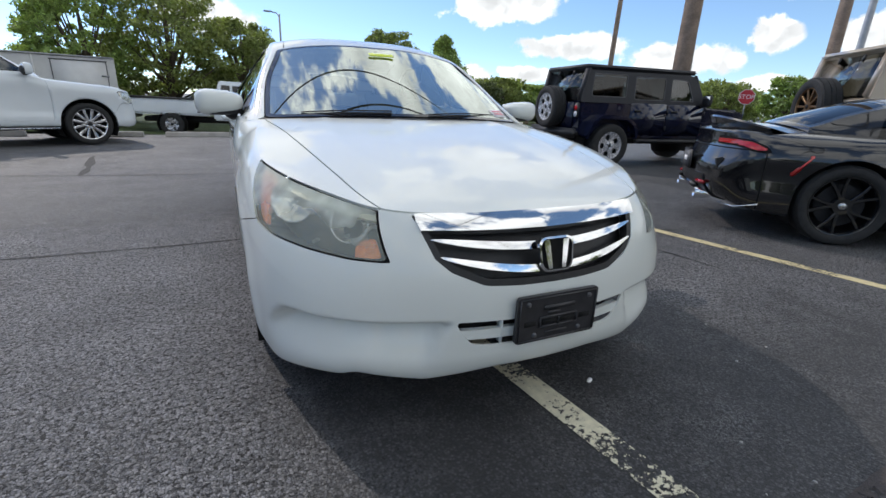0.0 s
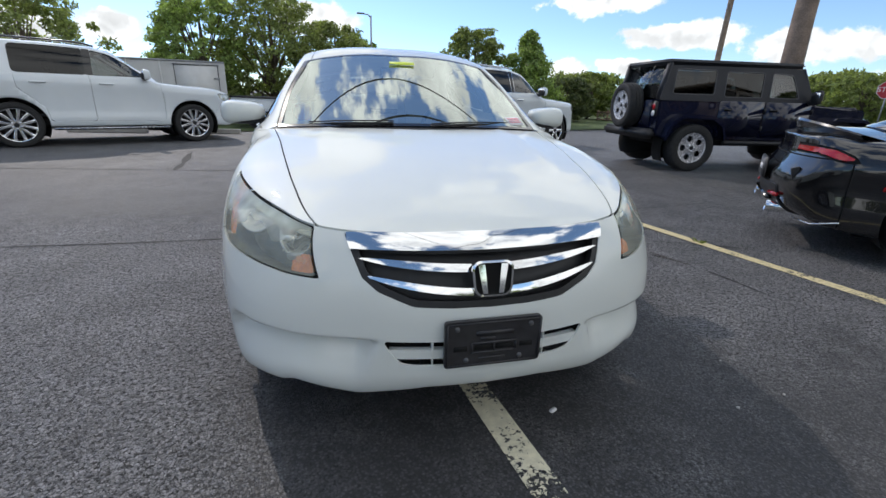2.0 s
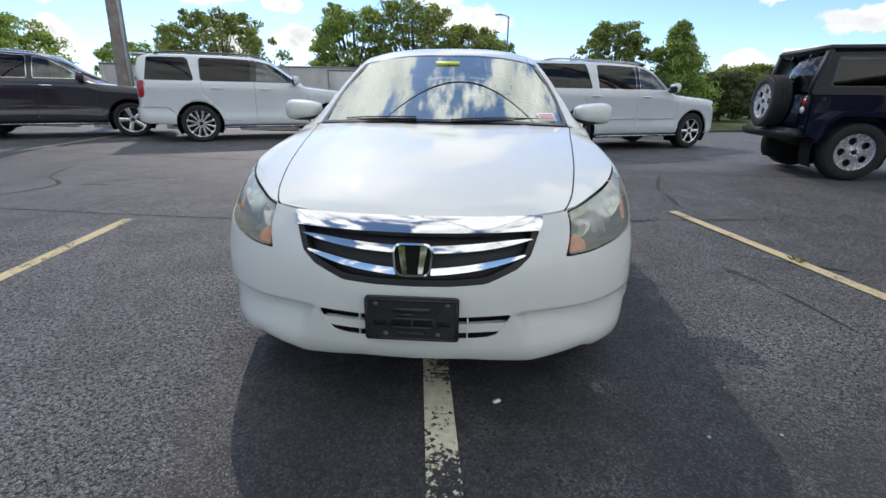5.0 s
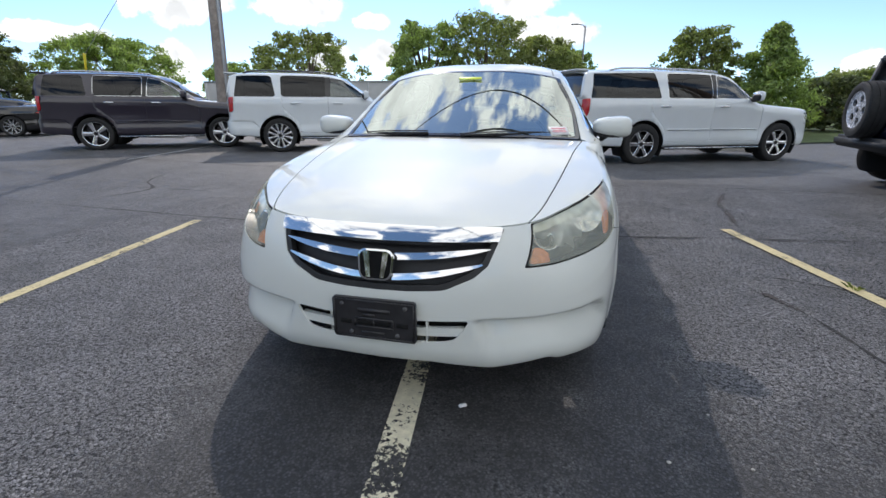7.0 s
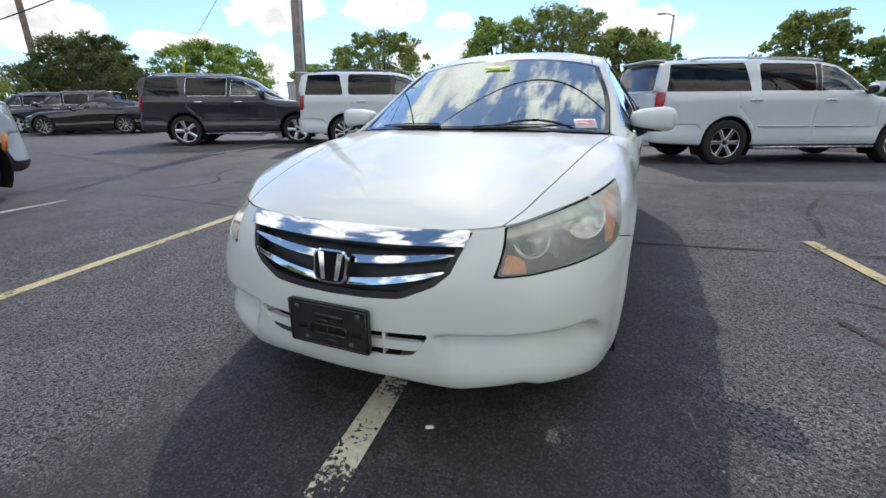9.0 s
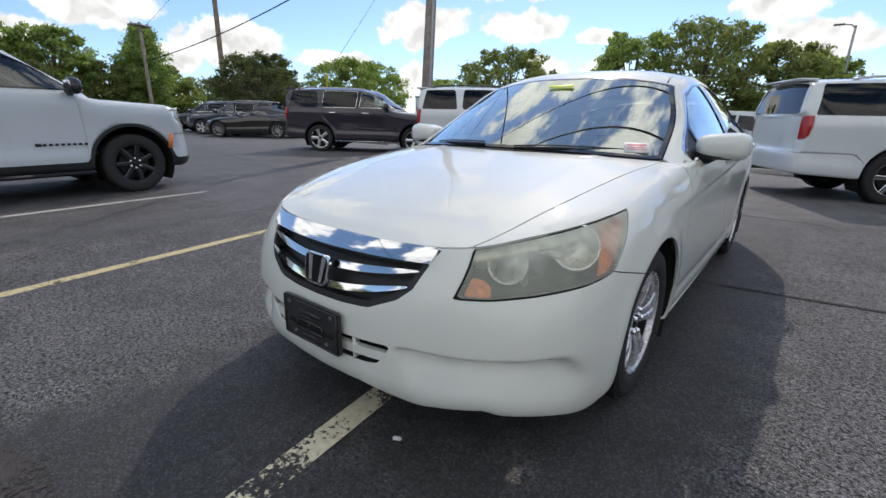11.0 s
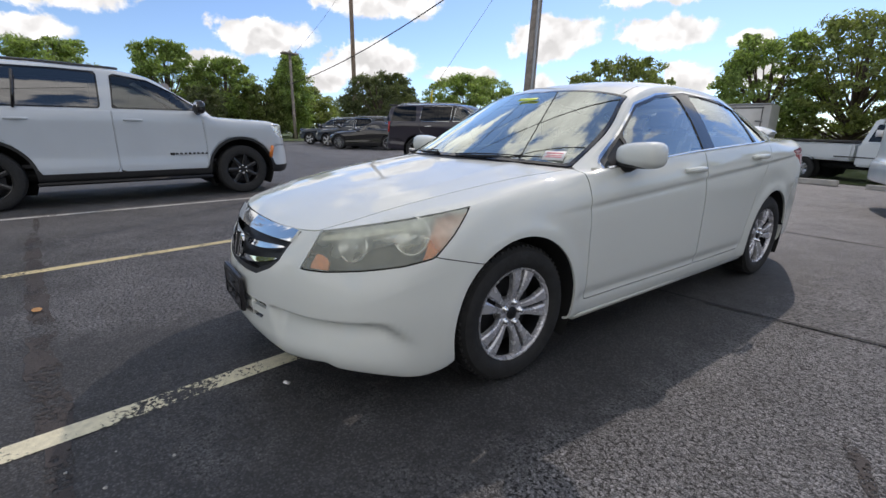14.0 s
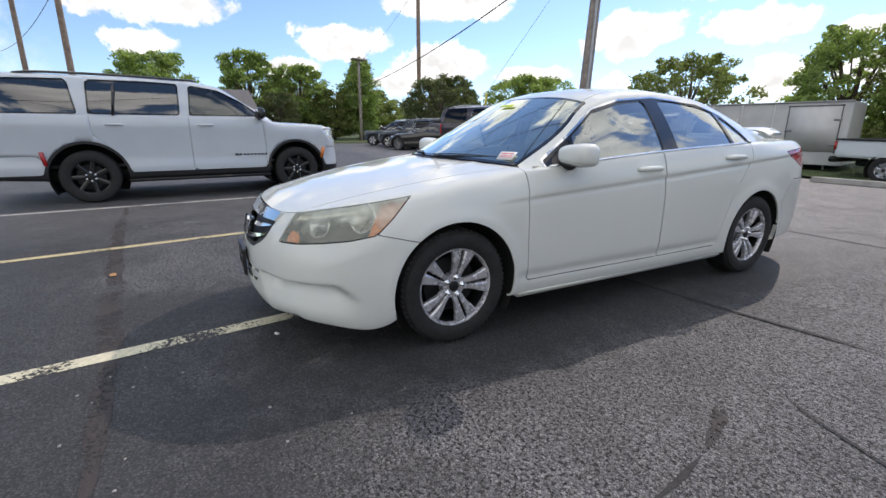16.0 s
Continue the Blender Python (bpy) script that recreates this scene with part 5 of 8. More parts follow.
    if cladding:
        clad, low = cut(low, np.minimum.reduce([low[0][:, 2] - 0.46] + [np.where(low[0][:, 0] < 0.5, 1, np.hypot(low[0][:, 1] - y, low[0][:, 2] - tr) - archr - 0.04) for y in (0.0, wb)]))
        sheet("lower_cladding", clad, cladding, car, "black lower cladding", rim=0.02, push=0.012)
    hl = side_poly([(-fo - 0.1, hood - 0.33 - drop), (-fo - 0.1, hood - 0.145 - drop), (-0.55, hood - 0.105 - drop), (-0.58, hood - 0.22 - drop), (-fo + 0.2, hood - 0.34 - drop)], 0.55 * w)
    lens, low = C.take(low, hl, 0.0018)
    gpoly = front_poly([(-0.1, hood - 0.16 - drop), (0.52 * w, hood - 0.17 - drop), (0.50 * w, 0.72), (0.42 * w, 0.66), (-0.1, 0.66)], -fo + 0.3)
    grl, low = C.take(low, gpoly, 0.0)
    tp = [(e - 0.255, belt + 0.06), (e + 0.2, belt + 0.06), (e + 0.2, belt - 0.33), (e - 0.22, belt - 0.33)]
    tlx = 0.82 * w
    tl, low = C.take(low, lambda V: np.where(V[:, 0] < tlx, 1.0, poly_dist(tp, V[:, 1], V[:, 2])), 0.0018)
    d1, low = C.take(low, side_poly([(0.56, 0.46), (0.54, 0.8), (0.60, 1.6), (1.74, 1.6), (1.74, 0.46)], 0.5), 0.0016)
    d2, low = C.take(low, side_poly([(1.752, 0.46), (1.752, 1.6), (wb - 0.10, 1.6), (wb - 0.12, 1.05), (wb - 0.46, 0.72), (wb - 0.50, 0.46)], 0.5), 0.0016)
    fb, low = C.take(low, side_poly([(-3, 0), (-0.46, 0), (-0.46, 0.62), (-0.6, 0.80), (-3, 0.80)], -1), 0.0018)
    rb, low = C.take(low, side_poly([(wb + 0.46, 0), (wb + 0.46, 0.62), (wb + 0.62, 0.74), (e + 1, 0.74), (e + 1, 0)], -1), 0.0018)
    gate, low = C.take(low, lambda V: np.maximum(V[:, 0] - tlx, (e - 0.3) - V[:, 1]), 0.002)
    islands("body_panel", low, paint, car)
    sheet("front_bumper", fb, paint, car)
    sheet("rear_bumper", rb, paint, car)
    sheet("tailgate", gate, paint, car)
    sheet("bonnet", C.lids["bonnet"], paint, car, rim=0.02)
    for j, (d, nm, hy) in enumerate(((d1, "front_door", 1.50), (d2, "rear_door", wb - 0.42))):
        for q, ob in enumerate(sheet(nm, d, paint, car, both=False)):
            s = 1 - 2 * q
            handle(car, w - 0.018, hy, belt - 0.13, s, paint if trim is PLASTIC else trim, 0.24).parent = ob
    if ridge:
        for s in (-1, 1):
            for y0, y1 in ((0.62, 1.70), (1.79, wb - 0.54)):
                part("door_moulding", boxm((s * (w - 0.010), (y0 + y1) / 2, 0.70), (0.03, y1 - y0, 0.026), 0.010), ridge, car, "slim strip along the door")
    for ob, S in zip(sheet("headlamp", lens, REFLECT, car, rim=0.0, push=-0.03, both=False), (lens, mirrored(lens))):
        part("lamp_lens", to_bm(S, 0.02, 0.002), CLEARLENS, ob)
    sheet("tail_lamp", tl, REDLENS, car, "red tail lamp", rim=0.02, push=0.01, both=False)
    g = sheet("grille", grl, PLASTIC, car, rim=0.0, push=-0.03)[0]
    for z in np.linspace(0.70, hood - 0.22 - drop, 5):
        part("grille_bar", boxm((0, -fo + 0.03, float(z)), (0.92 * w, 0.03, 0.022), 0.008), trim, g)
    islands("panel_gap", join(*C.gaps), SHADOWGAP, car, 0.0, -0.008)
    # greenhouse
    fl = C.flank
    zb, za = belt - 0.03, belt + 0.025
    zt = lambda y: pchip([0.8, 1.38, 1.78, 2.4, 3.2, e], [rz(1.36), rz(1.70), rz(1.772), rz(1.79), rz(1.785), rz(1.74)], y)
    A = lambda y: float(zt(y))
    cp = cp or (wb - 0.10, wb + 0.02)
    panes = (("front_window", [(0.80 - fw, za), (0.86 - fw, za + 0.06), (1.10 - fw * 0.8, rz(1.52)), (1.36 - fw * 0.5, A(1.36) - 0.005), (bp[0] - 0.03, A(1.66)), (bp[0] + 0.02, za)], front_glass),
             ("rear_window", [(bp[1], za), (bp[1] - 0.03, A(1.8)), (2.3, A(2.3)), (cp[0] - 0.02, A(cp[0])), (cp[0], za)], glassb),
             ("quarter_window", [(cp[1], za), (cp[1] + 0.08, A(3.1)), (wb + 0.6, A(wb + 0.6)), (e - 0.36, A(e - 0.4)), (e - 0.27, za)], glassb))
    if lamp == "high":
        up, fl = cut(fl, side_poly([(e - 0.278, belt - 0.1), (e - 0.31, belt + 0.14), (e - 0.27, belt + 0.15), (e + 0.2, belt + 0.17), (e + 0.2, belt - 0.1)], 0.3)(fl[0]))
        sheet("tail_lamp_top", up, REDLENS, car, "upper end of the red tail lamp", rim=0.02, push=0.006, both=False)
    for nm, poly, gl in panes:
        f = side_poly(poly, 0.3)
        pn, fl = cut(fl, f(fl[0]))
        if not len(pn[1]):
            continue
        gls, edge = cut(pn, f(pn[0]) + (0.008 if trim is CHROME else 0.022 if square else 0.013))
        for o in sheet(nm, gls, gl, car, rim=0.0, push=-0.004, both=False):
            o.visible_shadow = gl is PRIVACY
        sheet("window_trim", edge, GLOSSBLACK if trim is not CHROME or nm == "quarter_window" else trim, car, rim=0.01, push=0.002, both=False)
    if square is False:
        post, fl = cut(fl, side_poly([(bp[0] + 0.005, za), (bp[0] - 0.035, A(1.7)), (bp[1] - 0.02, A(1.8)), (bp[1] + 0.008, za)], 0.3)(fl[0]))
        sheet("door_pillar", post, GLOSSBLACK, car, "gloss black pillar between the doors", rim=0.01, push=0.001, both=False)
    rf = C.roof
    ws = lambda V: np.maximum.reduce([0.055 - V[:, 4], (0.12 - V[:, 3]) * 0.4, (V[:, 3] - 2.02) * 0.4])
    wsc, rf = cut(rf, ws(rf[0]))
    sheet("windshield", wsc, TINTED, car, rim=0.0, push=-0.003)[0].visible_shadow = False
    rw = lambda V: np.maximum.reduce([0.07 - V[:, 4], (7.12 - V[:, 3]) * 0.5, (V[:, 3] - 7.93) * 0.5])
    rg, rf = cut(rf, rw(rf[0]))
    sheet("rear_glass", rg, PRIVACY, car, rim=0.0, push=-0.004)
    sheet("roof", join(rf, fl), paint, car, rim=0.03)
    bm = bmesh.new()
    box(bm, (0, e - 0.20, rz(1.835)), (1.25 * w, 0.30, 0.035), Matrix.Identity(4), 0.015)
    part("rear_spoiler", bm, paint, car)
    for s in (1, -1):
        bm = bmesh.new()
        x = 0.66 * w
        P = spline([(s * x, 1.55, rz(1.835)), (s * x, 1.75, rz(1.835 + 0.045 * railh)), (s * x, 2.6, rz(1.86 + 0.04 * railh)), (s * x, wb + 0.5, rz(1.855 + 0.035 * railh)), (s * x, wb + 0.72, rz(1.835))], 20)
        tube(bm, [tuple(p) for p in P], 0.020, 8)
        part("roof_rail", bm, rack, car)
        bm = bmesh.new()
        box(bm, (s * (w - 0.05), wb / 2, 0.325), (0.13, wb - 0.98, 0.05), None, 0.02)
        part("running_board", bm, PLASTIC, car)
        if board is CHROME:
            bm = bmesh.new()
            box(bm, (s * (w + 0.019), wb / 2, 0.33), (0.012, wb - 1.0, 0.03), None, 0.004)
            part("board_trim", bm, SATIN, car)
        mirror_pod(car, (s * (w + 0.10), 0.84 - sh, belt + 0.08), (0.24, 0.18, 0.19), mirror or paint, s, (s * (w - 0.06), 0.84 - sh, belt + 0.02))
        for y in (0.0, wb):
            wheel(car, (s * (w - 0.03), y, tr), s, tr, 0.27, rimr, style, metal, tread=False, nuts=True)
            arch_liner(car, y, tr, archr + 0.005, w - 0.02, s, 0.35)
    bm = bmesh.new()
    box(bm, (0, wb / 2, 0.42), (1.7, wb + 1.2, 0.16), None, 0.03)
    part("underbody", bm, SHADOWGAP, car)
    for x in (0.42, -0.42):
        seat(car, x, 1.75, 0.80, 0.52, CLOTHDARK)
    seat(car, 0, 2.75, 0.80, 1.35, CLOTHDARK, True)
    bm = bmesh.new()
    box(bm, (0, 0.85, 1.12), (1.6 * w, 0.55, 0.20), None, 0.06)
    part("dashboard", bm, CLOTHDARK, car)
    steering_wheel(car, 0.42, 1.28, 1.16, 0.19)
    bm = bmesh.new()
    box(bm, (0, wb / 2 + 0.4, 0.56), (1.75, wb + 0.6, 0.05), None, 0.01)
    part("cabin_floor", bm, CLOTHDARK, car)
    return car, C


def side_bars(car, C, x, y0, z, n, h, material):
    """A row of small dark bars in place of a model name on a door."""
    for k in range(n):
        bm = bmesh.new()
        box(bm, (x, y0 - k * h * 1.75, z), (0.006, h * (1.0 if k else 1.8), h * (0.8 if k else 1.0)), None, 0.001)
        part("name_bar", bm, material, car)


YUK = parked((-3.40, 9.21), (-5.95, 7.74), 0.99)
yuk, yc = suv(YUK, "suv", "white full-size SUV with chromed multi-spoke wheels, side on", WHITE2, style=STY_MULTI, metal=CHROMERIM, rimr=0.295, rack=BLACKP, trim=PLASTIC)
SUB = parked((5.36, 9.08), (2.37, 7.68), 0.99)
sub, sc = suv(SUB, "suv", "long white full-size SUV with chromed window strips", WHITE2, cp=(2.82, 2.98), wb=3.302, ro=1.48, style=STY_SIX, metal=CHROMERIM, rimr=0.275, tr=0.41, rack=SATIN, railh=0.45, ridge=WHITE2)
TAH = parked((-8.10, 8.45), (-10.55, 6.85), 0.99)
tah, tc = suv(TAH, "suv", "dark purplish-grey full-size SUV with five-spoke wheels", CHARCOAL, style=STY_FIVE, metal=CHROMERIM, rimr=0.292, rack=SATIN, railh=0.5, ridge=CHARCOAL)
WAG = parked((-6.19, 0.453), (-5.95, -2.75), 1.03)
wag, wc = suv(WAG, "suv", "pale silver-grey full-size SUV with black wheels and black lower trim", SILVERW, wb=3.2, fo=0.95, ro=1.30, w=1.06, roof=1.985, hood=1.265, drop=0.0, railh=0.2, style=STY_BLACK, metal=BLACKALLOY, rimr=0.26, tr=0.405,
              cladding=PLASTIC, rack=BLACKP, board=None, trim=PLASTIC, mirror=GLOSSBLACK, square=True, nose="square", lamp="low", glassb=SMOKED, bp=(1.71, 1.86), fw=0.26, sh=0.22, archr=0.51)
side_bars(wag, wc, -1.062, 1.05, 0.70, 9, 0.035, PLASTIC)
for y, nm in ((-0.50, "front"), (3.2 + 0.52, "rear")):
    for s in (1, -1):
        bm = bmesh.new()
        box(bm, (s * 1.058, y, 0.70), (0.03, 0.055, 0.21), Matrix.Translation((0, y, 0.70)) @ Matrix.Rotation(0.22 if nm == "front" else -0.16, 4, "X") @ Matrix.Translation((0, -y, -0.70)), 0.008)
        part("side_marker", bm, AMBER if nm == "front" else REDLENS, wag, ("orange" if nm == "front" else "red") + " side marker")


for s in (1, -1):
    bm = bmesh.new()
    tube(bm, [(s * 1.048, 2.78, 1.34), (s * 0.905, 2.72, 1.82)], 0.018, 6)
    part("window_divider", bm, GLOSSBLACK, wag)


def offroader(m, name, label, paint, top, spare_metal, wheel_metal, style, w=0.80):
    """A boxy four-door off-roader with flared wings, hard top and a spare wheel on its tailgate."""
    car = empty(name, m, label, "car", "parked vehicles")
    wb, tr = 2.946, 0.405
    e = wb + 0.66
    bm = bmesh.new()
    prof = [(-0.42, 0.60), (-0.42, 1.10), (0.62, 1.17), (0.62, 1.20), (e, 1.20), (e - 0.01, 0.62), (wb + 0.55, 0.55), (0.55, 0.52)]
    plate(bm, [(z, -y) for y, z in prof], 2 * (w - 0.04), Matrix(((0, 0, 1, -(w - 0.04)), (0, -1, 0, 0), (1, 0, 0, 0), (0, 0, 0, 1))))
    bmesh.ops.recalc_face_normals(bm, faces=bm.faces[:])
    bmesh.ops.bevel(bm, geom=bm.edges[:], offset=0.03, segments=2, affect="EDGES")
    body = part("body", bm, paint, car, sharp=0.7)
    for s in (1, -1):
        for nm, y0, y1 in (("front_door", 0.72, 1.62), ("rear_door", 1.64, 2.50)):
            bm = bmesh.new()
            box(bm, (s * (w - 0.035), (y0 + y1) / 2, 0.90), (0.03, y1 - y0 - 0.012, 0.60), None, 0.012)
            d = part(nm, bm, paint, car)
            bm = bmesh.new()
            box(bm, (s * (w - 0.010), y1 - 0.16, 1.06), (0.035, 0.16, 0.035), None, 0.012)
            part("door_handle", bm, PLASTIC, d)
            for z in (0.75, 1.05):
                bm = bmesh.new()
                tube(bm, [(s * (w - 0.012), y0 - 0.01, z - 0.04), (s * (w - 0.012), y0 - 0.01, z + 0.04)], 0.018, 8)
                part("hinge", bm, PLASTIC, d)
        for y in (0.0, wb):
            bm = bmesh.new()
            pts = [(-0.58, 0.62), (-0.50, 0.84), (-0.30, 0.965), (0.30, 0.975), (0.46, 0.86), (0.56, 0.60)]
            x0, x1 = w - 0.10, w + 0.13
            a = [bm.verts.new((s * x0, y + p, q)) for p, q in pts]
            b = [bm.verts.new((s * x1, y + p, q - 0.02)) for p, q in pts]
            c = [bm.verts.new((s * x1, y + p * 0.95, q - 0.075)) for p, q in pts]
            d = [bm.verts.new((s * x0, y + p * 0.93, q - 0.05)) for p, q in pts]
            for A, B in ((a, b), (b, c), (c, d)):
                for i in range(len(pts) - 1):
                    bm.faces.new((A[i], A[i + 1], B[i + 1], B[i]))
            bmesh.ops.recalc_face_normals(bm, faces=bm.faces[:])
            part("wheel_flare", bm, paint, car, sharp=0.5)
            wheel(car, (s * (w + 0.10), y, tr), s, tr, 0.27, 0.26, style, wheel_metal, nuts=True)
            arch_liner(car, y, tr, 0.50, w - 0.03, s, 0.3)
        bm = bmesh.new()
        box(bm, (s * (w + 0.03), wb / 2, 0.50), (0.12, 1.75, 0.06), None, 0.02)
        part("side_step", bm, PLASTIC, car)
        mirror_pod(car, (s * (w + 0.10), 0.80, 1.30), (0.20, 0.12, 0.22), PLASTIC, s, (s * (w - 0.04), 0.78, 1.20))
        bm = bmesh.new()
        box(bm, (s * 0.66, e + 0.005, 1.04), (0.13, 0.05, 0.26), None, 0.015)
        tl = part("tail_lamp", bm, PLASTIC, car, "square tail lamp")
        for z, mm in ((1.08, REDLENS), (0.97, PAPER)):
            bm = bmesh.new()
            lathe(bm, [(0.048, 0.0), (0.045, 0.012), (0.001, 0.016)], 18, Matrix.Translation((s * 0.66, e + 0.03, z)) @ Matrix.Rotation(-math.pi / 2, 4, "X"))
            part("lamp_lens", bm, mm, tl)
    x0, x1 = w - 0.045, w - 0.095
    V = lambda y, z: (x0 + (x1 - x0) * (z - 1.20) / 0.58, y, 1.20 + (z - 1.20) * 1.09)
    holes = [[(0.98, 1.26), (1.18, 1.66), (1.58, 1.68), (1.58, 1.26)], [(1.72, 1.26), (1.72, 1.68), (2.44, 1.68), (2.44, 1.26)], [(2.62, 1.29), (2.62, 1.70), (3.36, 1.70), (3.40, 1.29)]]
    out = [(0.66, 1.185), (0.97, 1.74), (1.25, 1.755), (3.50, 1.75), (3.61, 1.185)]
    ys, zs = np.linspace(0.6, 3.75, 64), np.linspace(1.18, 1.76, 24)
    G = np.zeros((64, 24, 5))
    for i, y in enumerate(ys):
        for j, z in enumerate(zs):
            G[i, j, :3] = V(y, z)
    S = grid(G)
    S, _ = cut(S, poly_dist(out, S[0][:, 1], S[0][:, 2]))
    names = ("front_window", "rear_window", "quarter_window")
    for hole, nm in zip(holes, names):
        f = lambda U: poly_dist(hole, U[:, 1], U[:, 2])
        pn, S = cut(S, f(S[0]))
        gls, edge = cut(pn, f(pn[0]) + 0.014)
        sheet(nm, gls, TINTED if nm == "front_window" else PRIVACY, car, rim=0.0, push=-0.006, both=False)
        sheet("window_trim", edge, TRIMGREY, car, rim=0.02, push=0.004, both=False)
    sheet("top_side", S, top, car, "matt black hard top side", rim=0.03, both=False)
    bm = bmesh.new()
    box(bm, (0, 2.25, 1.805), (2 * (w - 0.078), 2.56, 0.085), None, 0.038)
    part("hard_top", bm, top, car, "matt hard top")
    # rear window, tailgate, spare, bumper
    bm = bmesh.new()
    q = Matrix.Translation((0, 3.535, 1.50)) @ Matrix.Rotation(radians(12), 4, "X")
    box(bm, (0, 0, 0), (2 * w - 0.34, 0.012, 0.56), q, 0.004)
    rg = part("rear_glass", bm, TINTED, car)
    for sx in (-0.25, 0.25):
        bm = bmesh.new()
        box(bm, (sx, 0.012, 0.22), (0.05, 0.02, 0.09), q, 0.008)
        part("glass_hinge", bm, PLASTIC, rg)
    for sx in (-w + 0.13, w - 0.13):
        bm = bmesh.new()
        box(bm, (sx, -0.005, 0.0), (0.13, 0.07, 0.62), q, 0.025)
        part("top_corner", bm, top, car)
    bm = bmesh.new()
    box(bm, (0, 0.0, 0.30), (2 * w - 0.17, 0.07, 0.09), q, 0.025)
    part("top_header", bm, top, car)
    bm = bmesh.new()
    box(bm, (0.02, e + 0.005, 0.90), (1.10, 0.03, 0.56), None, 0.012)
    part("tailgate", bm, paint, car)
    bm = bmesh.new()
    box(bm, (0, e + 0.10, 0.62), (1.60, 0.20, 0.17), None, 0.045)
    part("rear_bumper", bm, PLASTIC, car)
    h = wheel(car, (0, 0, 0), 1, 0.395, 0.25, 0.26, style, spare_metal)
    h.name = "spare_wheel"
    h.matrix_local = Matrix.Translation((0.02, e + 0.30, 1.08)) @ Matrix.Rotation(math.pi / 2, 4, "Z")
    # front end
    bm = bmesh.new()
    box(bm, (0, -0.47, 0.92), (1.00, 0.10, 0.46), None, 0.03)
    g = part("grille", bm, paint, car)
    bm = bmesh.new()
    box(bm, (0, -0.62, 0.58), (1.55, 0.20, 0.18), None, 0.05)
    part("front_bumper", bm, PLASTIC, car)
    for s in (1, -1):
        bm = bmesh.new()
        lathe(bm, [(0.095, 0), (0.09, 0.03), (0.001, 0.045)], 20, Matrix.Translation((s * 0.38, -0.52, 1.0)) @ Matrix.Rotation(math.pi / 2, 4, "X"))
        part("headlamp", bm, REFLECT, g)
    bm = bmesh.new()
    q = Matrix.Translation((0, 0.83, 1.48)) @ Matrix.Rotation(radians(-31), 4, "X")
    box(bm, (0, 0, 0), (1.34, 0.012, 0.62), q, 0.004)
    part("windshield", bm, TINTED, car)
    for sx in (-0.69, 0.69):
        bm = bmesh.new()
        box(bm, (sx, 0, 0), (0.07, 0.05, 0.66), q, 0.015)
        part("pillar", bm, paint, car)
    bm = bmesh.new()
    box(bm, (0, wb / 2, 0.50), (1.3, wb + 0.9, 0.14), None, 0.03)
    part("underbody", bm, SHADOWGAP, car)
    for x in (0.36, -0.36):
        seat(car, x, 1.55, 0.80, 0.48, CLOTHDARK)
    seat(car, 0, 2.45, 0.80, 1.15, CLOTHDARK, True)
    steering_wheel(car, 0.36, 1.12, 1.22, 0.19)
    return car


MATTOP = mat("matt_black_top", (0.024, 0.025, 0.030), 0.6, bump=0.15, bscale=300)
JEEP = parked((8.58, 4.19), (5.66, 4.55), 0.90)
jeep = offroader(JEEP, "off_roader", "dark navy boxy four-door off-roader with a spare wheel on its tailgate", NAVY, MATTOP, GUNRIM, GUNRIM, STY_HOLES)


